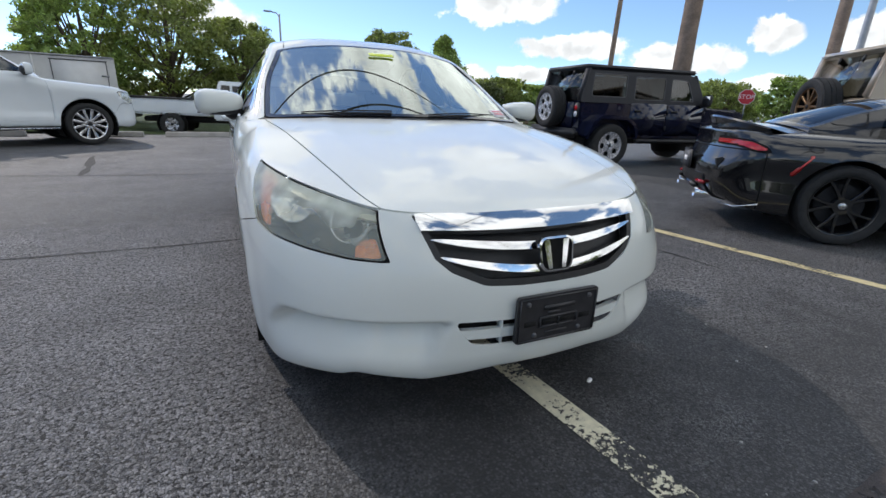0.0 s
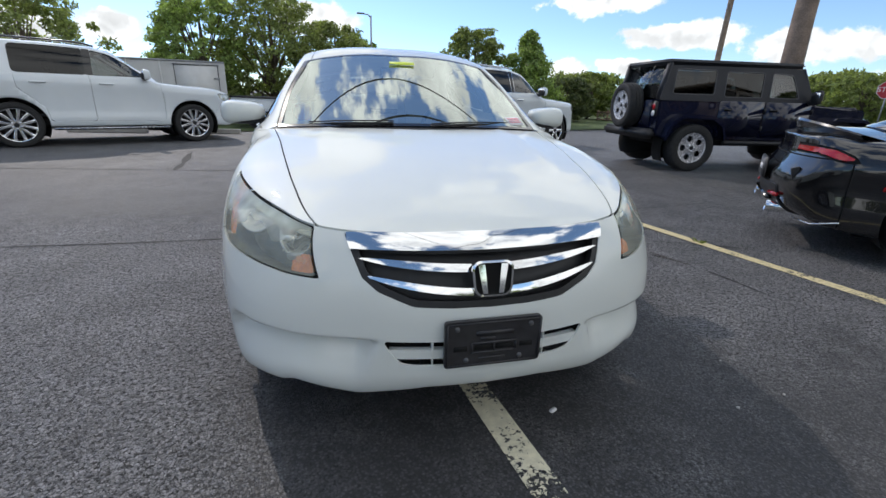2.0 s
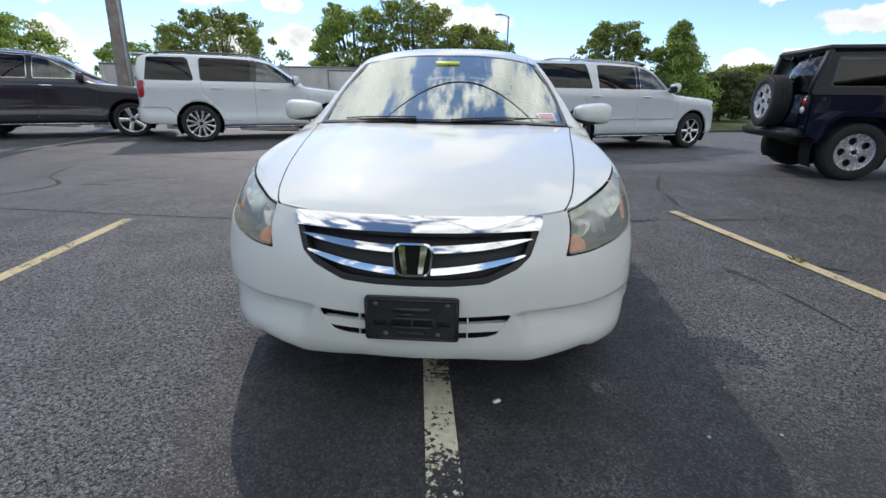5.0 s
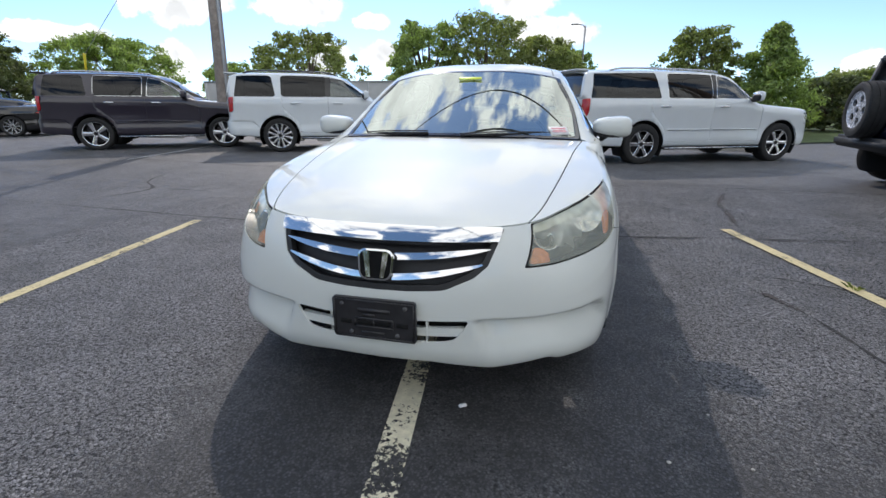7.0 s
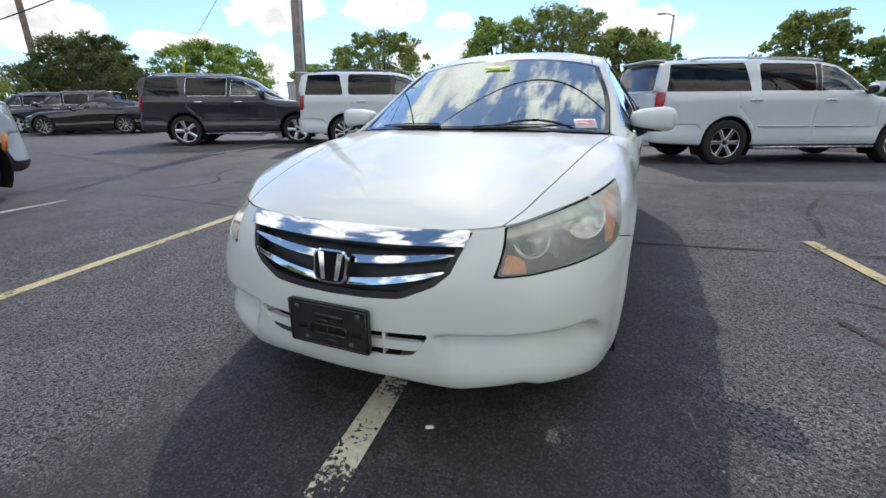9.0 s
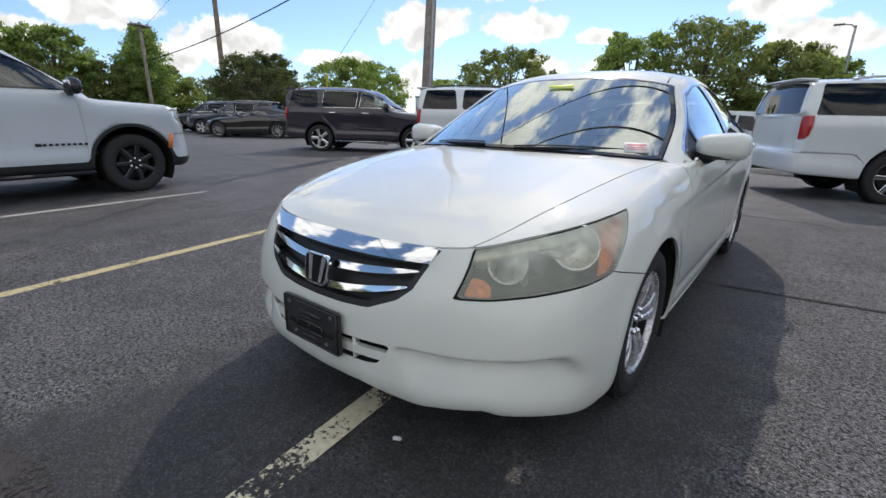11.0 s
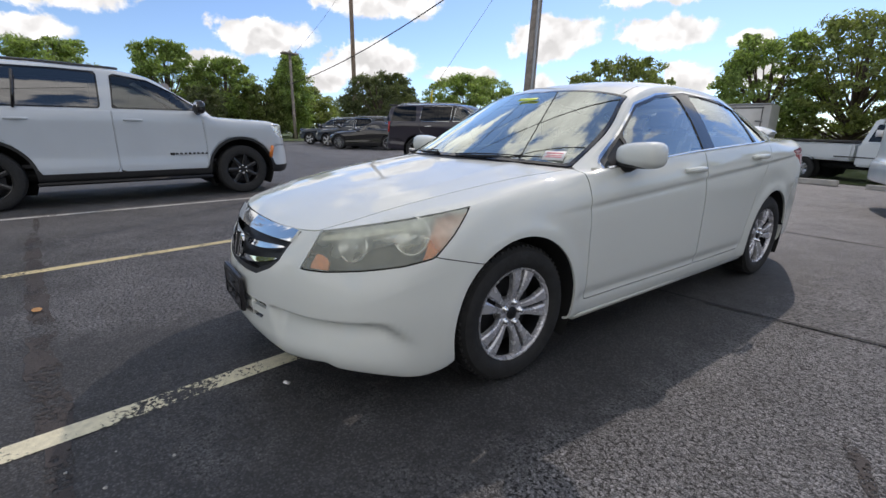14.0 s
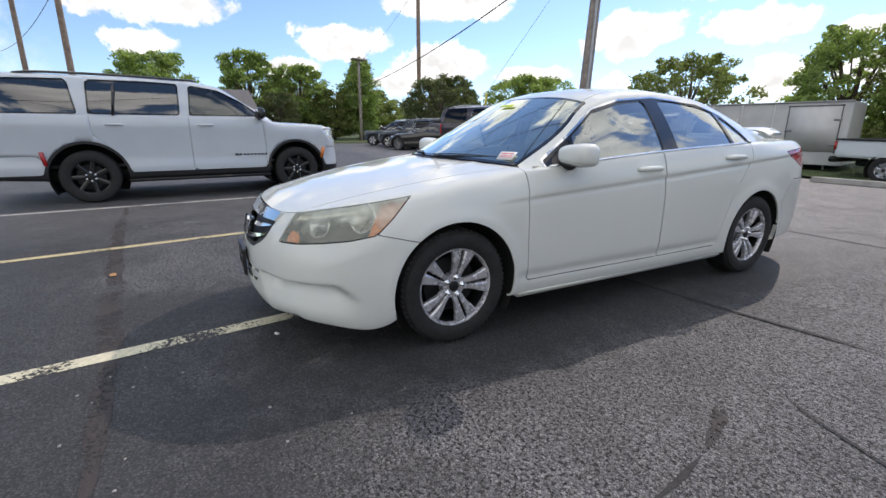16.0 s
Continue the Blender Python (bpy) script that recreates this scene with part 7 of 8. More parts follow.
YELLOW = paint_mat("worn_yellow_paint", (0.58, 0.49, 0.28), 1.02)
YELLOWOLD = paint_mat("very_worn_yellow_paint", (0.68, 0.63, 0.46), 0.94)
LINEWHITE = paint_mat("worn_white_paint", (0.50, 0.49, 0.47), 1.0)


def line(a, b, w, material, label):
    bm = bmesh.new()
    a, b = Vector((*a, 0)), Vector((*b, 0))
    d = (b - a).normalized()
    n = Vector((-d.y, d.x, 0)) * w / 2
    k = max(2, int((b - a).length / 0.5))
    prev = None
    for i in range(k + 1):
        p = a + (b - a) * i / k
        z = float(lie(p.x, p.y)) + 0.004
        row = [bm.verts.new((p + n + Vector((0, 0, z)))), bm.verts.new((p - n + Vector((0, 0, z))))]
        if prev:
            bm.faces.new((prev[0], prev[1], row[1], row[0]))
        prev = row
    bmesh.ops.recalc_face_normals(bm, faces=bm.faces[:])
    tagged(part("stall_line", bm, material, None, smooth=False), label, "road marking", "stall lines", "structure")


line((-0.224, 1.6), (0.371, -3.2), 0.112, YELLOWOLD, "flaking pale yellow stall line")
line((-2.97, 1.45), (-2.16, -4.2), 0.10, YELLOW, "worn yellow stall line")
line((2.28, 2.32), (3.30, -2.5), 0.10, YELLOW, "worn yellow stall line with a weed at its joint")
line((-5.55, 1.1), (-5.05, -5.5), 0.10, LINEWHITE, "worn white stall line")


def crack(pts, w, seed, label="dark crack in the asphalt", tar=False):
    rnd = random.Random(seed)
    bm = bmesh.new()
    count = max(24, int(sum(math.dist(a, b) for a, b in zip(pts, pts[1:])) / 0.025))
    P = spline([(x, y, 0) for x, y in pts], count)
    drift = lambda k: np.interp(np.arange(count), np.linspace(0, count - 1, max(3, count // k)), [rnd.uniform(-1, 1) for _ in range(max(3, count // k))])
    wide, side = 1 + 0.45 * drift(9) + 0.25 * drift(3), 0.5 * drift(12) + 0.25 * drift(4)
    prev = None
    for i, p in enumerate(P):
        x, y = p[0] + side[i] * min(0.03, w * 0.4), p[1] + side[i] * min(0.03, w * 0.4)
        ww = w * wide[i] * min(1.0, 0.2 + 4 * min(i, count - 1 - i) / count)
        d = P[min(i + 1, len(P) - 1)] - P[max(i - 1, 0)]
        n = Vector((-d[1], d[0], 0)).normalized() * ww / 2
        z = float(lie(x, y)) + 0.003
        row = [bm.verts.new((x + n.x, y + n.y, z)), bm.verts.new((x - n.x, y - n.y, z))]
        if prev:
            bm.faces.new((prev[0], prev[1], row[1], row[0]))
        prev = row
    bmesh.ops.recalc_face_normals(bm, faces=bm.faces[:])
    tagged(part("crack", bm, TAR if tar else CRACK, None, smooth=False), label, "crack", "cracks in the lot", "structure")


CRACK = mat("crack_filler", (0.028, 0.027, 0.027), 0.8, var=0.4, scale=30, bump=0.4, bscale=120)
TAR = paint_mat("brown_tar", (0.050, 0.042, 0.040), 0.92)
crack([(-9, 5.7), (-3.6, 5.2), (-2.8, 5.1), (-1.0, 4.96), (2.5, 4.9), (9, 4.6)], 0.035, 1)
crack([(-2.72, 5.05), (-2.77, 5.6), (-2.88, 6.3), (-3.02, 7.2)], 0.10, 2)
crack([(-6.5, 1.75), (-2.4, 1.58), (-1, 1.6), (1.03, 1.8), (2.1, 1.97), (4.5, 2.3)], 0.022, 3)
crack([(-5.95, 4.25), (-5.48, 3.3), (-4.94, 2.82), (-4.97, 2.37), (-5.31, 1.8)], 0.035, 4, "wandering dark crack in the asphalt")
crack([(-4.7, 2.85), (-4.3, 2.9)], 0.03, 5)
crack([(-5.2, -2.25), (-3.78, -2.14), (-1.25, -1.89), (0.24, -1.71), (1.23, -1.63), (1.6, -1.6)], 0.11, 6, "broad brownish tarred crack", True)
crack([(2.06, 1.04), (2.23, 0.96), (2.45, 0.89), (3.0, 0.6)], 0.022, 7)
crack([(3.05, 4.7), (2.80, 4.1), (2.61, 3.56), (2.54, 3.07), (2.45, 2.49)], 0.06, 8, "brown tar-filled crack leading to a stall line", True)
crack([(1.93, 0.79), (1.965, 0.70), (2.0, 0.64), (2.06, 0.49), (2.09, 0.40)], 0.055, 9, "brown tar patch on the worn asphalt", True)
crack([(2.10, 0.35), (2.14, 0.17), (2.16, 0.04), (2.2, -0.2)], 0.02, 10)
line((-8.2, 5.4), (-8.7, 8.6), 0.09, LINEWHITE, "worn white stall line")


def pole(name, base, h, r, material, label, lean=(0, 0), category="utility pole", top=0.75):
    z = float(lie(*base))
    ob = empty(name, Matrix.Translation((*base, z)), label, category, "poles")
    bm = bmesh.new()
    tube(bm, [(lean[0] * f, lean[1] * f, h * f - (0.1 if f == 0 else 0)) for f in (0, 0.25, 0.5, 0.75, 1)], [r * (1 + (top - 1) * f) for f in (0, 0.25, 0.5, 0.75, 1)], 14)
    part("shaft", bm, material, ob)
    return ob


def wood_mat(name, color):
    m = mat(name, color, 0.85, var=0.3, scale=4, var2=0.2, scale2=40, bump=0.4, bscale=60)
    return m


WOODPOLE = wood_mat("weathered_pole_wood", (0.26, 0.19, 0.145))
GREYPOLE = wood_mat("grey_pole_wood", (0.30, 0.26, 0.23))
STEEL = mat("galvanised_steel", (0.36, 0.37, 0.38), 0.5, metal=0.7, var=0.1, scale=10)
CABLE = mat("black_cable", (0.015, 0.015, 0.016), 0.6)
p1 = pole("utility_pole", (-11.4, 12.7), 8.4, 0.24, GREYPOLE, "weathered grey wooden utility pole with a riser pipe", (0.3, 0.2))
bm = bmesh.new()
tube(bm, [(0.25, -0.05, 0), (0.28, -0.05, 1.5), (0.52, 0.1, 10)], 0.05, 8)
part("riser_pipe", bm, STEEL, p1)
p2 = pole("utility_pole", (-41.7, 19.5), 15.6, 0.24, WOODPOLE, "brown wooden utility pole with a cross-arm")
p3 = pole("utility_pole", (-36.9, 11.6), 7.0, 0.13, GREYPOLE, "pale distant utility pole with a cross-arm")
p4 = pole("utility_pole", (9.57, 6.49), 9.6, 0.225, WOODPOLE, "thick brown wooden utility pole", (0.2, 0.1))
bm = bmesh.new()
tube(bm, [(0.27, -0.1, 0), (0.30, 0, 3), (0.46, 0.1, 9.4)], 0.035, 8)
part("riser_pipe", bm, STEEL, p4)
p5 = pole("utility_pole", (24.25, 24.46), 13, 0.19, WOODPOLE, "far wooden pole with step bolts", (0.4, 0))
p6 = pole("utility_pole", (12.5, 4.7), 9, 0.15, WOODPOLE, "leaning brown wooden pole", (0.9, 0.5))
p7 = pole("utility_pole", (17.2, 6.4), 10, 0.11, STEEL, "grey steel pole beside the lot", (1.0, 0.4))
p8 = pole("utility_pole", (-36.0, -10.4), 12, 0.17, WOODPOLE, "distant wooden utility pole", (-0.4, 0))
p9 = pole("utility_pole", (-36.5, -8.2), 12, 0.22, WOODPOLE, "distant brown wooden utility pole", (-0.4, 0))
for ob, z, L in ((p2, 14.9, 2.6), (p3, 6.8, 1.3), (p8, 10.5, 1.6)):
    bm = bmesh.new()
    box(bm, (0, 0, z), (L * 0.5, L, 0.12), Matrix.Rotation(0.3, 4, "Z"), 0.01)
    part("cross_arm", bm, GREYPOLE, ob)
    for k in (-0.4, 0.0, 0.4):
        bm = bmesh.new()
        lathe(bm, [(0.05, 0), (0.06, 0.05), (0.03, 0.12), (0.001, 0.16)], 10, Matrix.Translation((0, k * L, z + 0.06)))
        part("insulator", bm, GREYPOLE, ob)
for k in range(7):
    bm = bmesh.new()
    tube(bm, [(0.1, 0, 5 + k * 0.6), (0.42, 0.05, 5 + k * 0.6)], 0.02, 6)
    part("step_bolt", bm, STEEL, p5)


def wire(a, b, sag, r, label="black overhead cable slung between poles"):
    bm = bmesh.new()
    a, b = Vector(a), Vector(b)
    tube(bm, [a + (b - a) * t - Vector((0, 0, sag * 4 * t * (1 - t))) for t in (i / 24 for i in range(25))], r, 5)
    tagged(part("overhead_cable", bm, CABLE, None), label, "cable", "overhead cables")


wire((-36.9, 11.6, 4.6), (-11.2, 12.8, 8.3), 0.6, 0.03)
wire((-36.9, 11.6, 6.6), (-41.7, 19.5, 14.9), 0.4, 0.012)
wire((-41.7, 19.5, 14.9), (-11.2, 12.8, 9.0), 0.5, 0.012)
wire((-11.2, 12.8, 8.9), (-4.0, -14.0, 9.5), 0.6, 0.03)
wire((-11.2, 12.8, 8.7), (9.0, -15.0, 9.0), 0.8, 0.03)
wire((-36.3, -8.2, 10.6), (-11.2, 12.8, 9.1), 1.2, 0.03)
wire((-60, -18, 8.5), (-36.3, -8.2, 9.6), 0.8, 0.02)
wire((9.8, 6.6, 8.6), (24.5, 24.5, 9.0), 0.4, 0.02)
wire((9.8, 6.6, 9.0), (45, -12, 12), 0.8, 0.02)
wire((9.8, 6.6, 8.2), (30, -6, 9.5), 0.6, 0.02)
wire((9.8, 6.6, 9.3), (-4, -14, 9.8), 0.8, 0.03)
wire((9.75, 6.55, 9.4), (-17.0, 3.0, 10.5), 0.9, 0.03)
wire((9.75, 6.55, 8.8), (-16.0, 6.0, 11.0), 0.8, 0.022)
wire((13.0, 5.0, 8.8), (-15.0, 2.0, 10.8), 0.8, 0.022)
# street light
sl = pole("street_light", (1.74, 22.5), 5.15, 0.06, STEEL, "slim grey street light with a flat lamp head", (0, 0), "street light", 0.7)
bm = bmesh.new()
tube(bm, [(0, 0, 5.05), (-0.12, 0, 5.18), (-0.38, 0, 5.22)], 0.026, 8)
box(bm, (-0.5, 0, 5.22), (0.36, 0.16, 0.06), None, 0.02)
part("lamp_head", bm, STEEL, sl)
# stop sign
SIGNRED = mat("sign_red", (0.55, 0.03, 0.04), 0.4, var=0.05, scale=8)
SIGNWHITE = mat("sign_white", (0.78, 0.78, 0.76), 0.4)
ss = empty("stop_sign", pose(24.0, 13.9, 0, 0, 0, -58), "red octagonal stop sign with white letters on a steel post", "road sign")
bm = bmesh.new()
box(bm, (0, 0, 1.15), (0.06, 0.03, 2.3), None, 0.006)
part("post", bm, STEEL, ss)
for nm, r, y, mm in (("sign_border", 0.40, -0.022, SIGNWHITE), ("sign_face", 0.375, -0.028, SIGNRED)):
    bm = bmesh.new()
    pts = [(r * math.cos(radians(22.5 + 45 * k)), r * math.sin(radians(22.5 + 45 * k))) for k in range(8)]
    plate(bm, pts, 0.008, Matrix.Translation((0, y + 0.004, 1.93)) @ Matrix.Rotation(math.pi / 2, 4, "X"))
    bmesh.ops.recalc_face_normals(bm, faces=bm.faces[:])
    part(nm, bm, mm, ss, smooth=False)
cu = bpy.data.curves.new("letters", "FONT")
cu.body, cu.size, cu.align_x, cu.align_y, cu.extrude = "STOP", 0.30, "CENTER", "CENTER", 0.003
tmp = new("letters", cu)
dg = bpy.context.evaluated_depsgraph_get()
me = bpy.data.meshes.new_from_object(tmp.evaluated_get(dg))
bpy.data.objects.remove(tmp)
lt = new("letters", me)
me.materials.clear()
me.materials.append(SIGNWHITE)
lt.parent = ss
lt.matrix_local = Matrix.Translation((0, -0.034, 1.93)) @ Matrix.Rotation(math.pi / 2, 4, "X")


# ---- trailer, kerb, grass, building ----
def trailer():
    a, b = Vector((-4.2, 17.3, 0)), Vector((-14.2, 15.2, 0))
    d = (b - a)
    L = d.length
    ang = math.atan2(d.y, d.x)
    z0 = -0.06
    ob = empty("box_trailer", Matrix.Translation((a.x, a.y, z0)) @ Matrix.Rotation(ang, 4, "Z"), "dented off-white box trailer with a side door", "trailer")
    TW = mat("trailer_white", (0.55, 0.55, 0.54), 0.45, var=0.1, scale=2, var2=0.12, scale2=0.4, bump=0.15, bscale=4)
    w = 2.2
    bm = bmesh.new()
    box(bm, (L / 2, -w / 2, 1.10), (L, w, 2.05), None, 0.02)
    part("body", bm, TW, ob, sharp=0.5)
    for k in range(9):
        bm = bmesh.new()
        box(bm, (2.1 + k * 1.0, 0.012, 1.12), (0.05, 0.03, 2.0), None, 0.008)
        part("side_rib", bm, TW, ob)
    bm = bmesh.new()
    box(bm, (0.95, 0.014, 1.24), (1.45, 0.03, 1.45), None, 0.01)
    dr = part("side_door", bm, TW, ob)
    for x in (0.24, 1.66):
        bm = bmesh.new()
        box(bm, (x, 0.02, 1.24), (0.03, 0.03, 1.55), None, 0.006)
        part("door_seal", bm, TRIMGREY, dr)
    bm = bmesh.new()
    box(bm, (0.95, 0.02, 2.0), (1.5, 0.03, 0.03), None, 0.006)
    part("door_seal", bm, TRIMGREY, dr)
    for x, z in ((0.3, 0.75), (0.3, 1.55), (1.6, 1.2)):
        bm = bmesh.new()
        box(bm, (x, 0.04, z), (0.22, 0.03, 0.06), None, 0.01)
        part("door_latch", bm, STEEL, dr)
    bm = bmesh.new()
    box(bm, (L / 2, 0.01, 2.12), (L, 0.05, 0.06), None, 0.01)
    part("top_rail", bm, STEEL, ob)
    bm = bmesh.new()
    box(bm, (L / 2, -w / 2, 0.02), (L * 0.96, w * 0.7, 0.14), None, 0.02)
    part("chassis", bm, SHADOWGAP, ob)
    for x in (L * 0.55, L * 0.62):
        wheel(ob, (0, 0, 0), 1, 0.36, 0.2, 0.2, STY_TRAIL, SATIN, tread=False).matrix_local = Matrix.Translation((x, -0.05, 0.07)) @ Matrix.Rotation(math.pi / 2, 4, "Z")
    for x in (0.5, 1.2):
        bm = bmesh.new()
        box(bm, (x, -0.3, -0.05), (0.06, 0.06, 0.5), None, 0.008)
        part("landing_leg", bm, STEEL, ob)


trailer()
CONCRETE = mat("concrete", (0.40, 0.38, 0.35), 0.85, var=0.15, scale=6, bump=0.2, bscale=40)
for k in range(9):
    x = -12.5 + 2.2 * k
    y = 11.4 + 0.05 * x
    bm = bmesh.new()
    pts = [(-0.09, 0), (-0.06, 0.12), (0.06, 0.12), (0.09, 0)]
    plate(bm, pts, 1.75, Matrix.Translation((x - 0.875, y, float(lie(x, y)))) @ Matrix(((0, 0, 1, 0), (1, 0, 0, 0), (0, 1, 0, 0), (0, 0, 0, 1))))
    bmesh.ops.recalc_face_normals(bm, faces=bm.faces[:])
    bmesh.ops.bevel(bm, geom=bm.edges[:], offset=0.012, segments=1, affect="EDGES")
    tagged(part("wheel_stop", bm, CONCRETE, None, smooth=False), "pale concrete wheel stop on the asphalt", "wheel stop", "wheel stops")
GRASS = mat("grass", (0.075, 0.105, 0.032), 0.9, var=0.35, scale=3, bump=0.8, bscale=60)
bm = bmesh.new()
for (x0, y0, x1, y1) in ((-60, 19, -16, 14.2), (-16, 14.2, 2, 15.5), (2, 15.5, 12, 16), (12, 16, 60, 15)):
    a = [(x0, y0), (x1, y1)]
    lo = [bm.verts.new((x, y, float(lie(x, y)) + 0.05)) for x, y in a]
    hi = [bm.verts.new((x, y + 60, float(lie(x, y)) + 0.3)) for x, y in a]
    bm.faces.new((lo[0], lo[1], hi[1], hi[0]))
bmesh.ops.remove_doubles(bm, verts=bm.verts[:], dist=0.01)
tagged(part("grass_bank", bm, GRASS, None), "mown green grass behind the lot", "grass", kind="structure")
bm = bmesh.new()
vs = [bm.verts.new((x, y, float(lie(x, y)) + 0.05)) for x, y in ((-33, 4), (-30, 18), (-90, 40), (-120, -60), (-40, -30))]
bm.faces.new(vs)
bmesh.ops.recalc_face_normals(bm, faces=bm.faces[:])
tagged(part("grass_bank", bm, GRASS, None), "green grass beyond the far cars", "grass", kind="structure")
ROOFTILE = mat("grey_roof", (0.16, 0.15, 0.15), 0.9, var=0.15, scale=5)
BEIGE = mat("beige_wall", (0.42, 0.38, 0.33), 0.9, var=0.1, scale=2)
hs = empty("house", pose(-36.8, -0.9, 0.1, 0, 0, 8), "low house with a grey shingle roof among trees", "house")
part("wall", boxm((0, 0, 1.1), (5, 6.4, 2.2), 0.02), BEIGE, hs)
bm = bmesh.new()
q = [(-3.0, 2.1), (0, 4.0), (3.0, 2.1)]
a = [bm.verts.new((x, -3.6, z)) for x, z in q]
b = [bm.verts.new((x, 3.6, z)) for x, z in q]
for i in range(2):
    bm.faces.new((a[i], a[i + 1], b[i + 1], b[i]))
bm.faces.new(a)
bm.faces.new(b[::-1])
bmesh.ops.recalc_face_normals(bm, faces=bm.faces[:])
part("roof", bm, ROOFTILE, hs, smooth=False)


FENCEWOOD = wood_mat("weathered_fence_wood", (0.22, 0.15, 0.10))
fn = empty("fence", Matrix.Translation((15.3, 22.05, float(lie(15.3, 22.05)) - 0.1)) @ Matrix.Rotation(radians(-32), 4, "Z"), "short brown wooden rail fence among shrubs", "fence")
for x in (-0.55, 0.0, 0.55):
    part("post", boxm((x, 0, 0.38), (0.09, 0.09, 0.80), 0.008), FENCEWOOD, fn)
for z in (0.25, 0.66):
    part("rail", boxm((0, -0.055, z), (1.25, 0.03, 0.08), 0.006), FENCEWOOD, fn)
for sx in (-1, 1):
    bm = bmesh.new()
    for r in (-1, 1):
        box(bm, (0, 0, 0), (0.62, 0.025, 0.05), Matrix.Translation((sx * 0.275, -0.05 - 0.014 * r, 0.455)) @ Matrix.Rotation(r * 0.63, 4, "Y"), 0.004)
    part("cross_brace", bm, FENCEWOOD, fn)


# ---- trees ----
def leaf_mat(name, color):
    m = bpy.data.materials.new(name)
    m.use_nodes = True
    nt = m.node_tree
    N, L = nt.nodes.new, nt.links.new
    p, out = nt.nodes["Principled BSDF"], nt.nodes["Material Output"]
    p.inputs["Roughness"].default_value = 0.55
    geo = N("ShaderNodeNewGeometry")
    r = N("ShaderNodeMapRange")
    r.inputs["To Min"].default_value, r.inputs["To Max"].default_value = 0.55, 1.5
    L(geo.outputs["Random Per Island"], r.inputs["Value"])
    sc = N("ShaderNodeVectorMath")
    sc.operation = "SCALE"
    sc.inputs[0].default_value = color
    L(r.outputs[0], sc.inputs["Scale"])
    L(sc.outputs[0], p.inputs["Base Color"])
    t, mx = N("ShaderNodeBsdfTranslucent"), N("ShaderNodeMixShader")
    sc2 = N("ShaderNodeVectorMath")
    sc2.operation = "MULTIPLY"
    sc2.inputs[1].default_value = (1.25, 1.35, 0.6)
    L(sc.outputs[0], sc2.inputs[0])
    L(sc2.outputs[0], t.inputs[0])
    mx.inputs[0].default_value = 0.5
    L(p.outputs[0], mx.inputs[1])
    L(t.outputs[0], mx.inputs[2])
    L(mx.outputs[0], out.inputs[0])
    return m


LEAF = leaf_mat("leaf_green", (0.225, 0.26, 0.105))
LEAFY = leaf_mat("leaf_yellow_green", (0.26, 0.335, 0.125))
LEAFD = leaf_mat("leaf_dark", (0.125, 0.148, 0.08))
BARK = mat("bark", (0.12, 0.09, 0.07), 0.9, var=0.3, scale=8, bump=0.5, bscale=40)


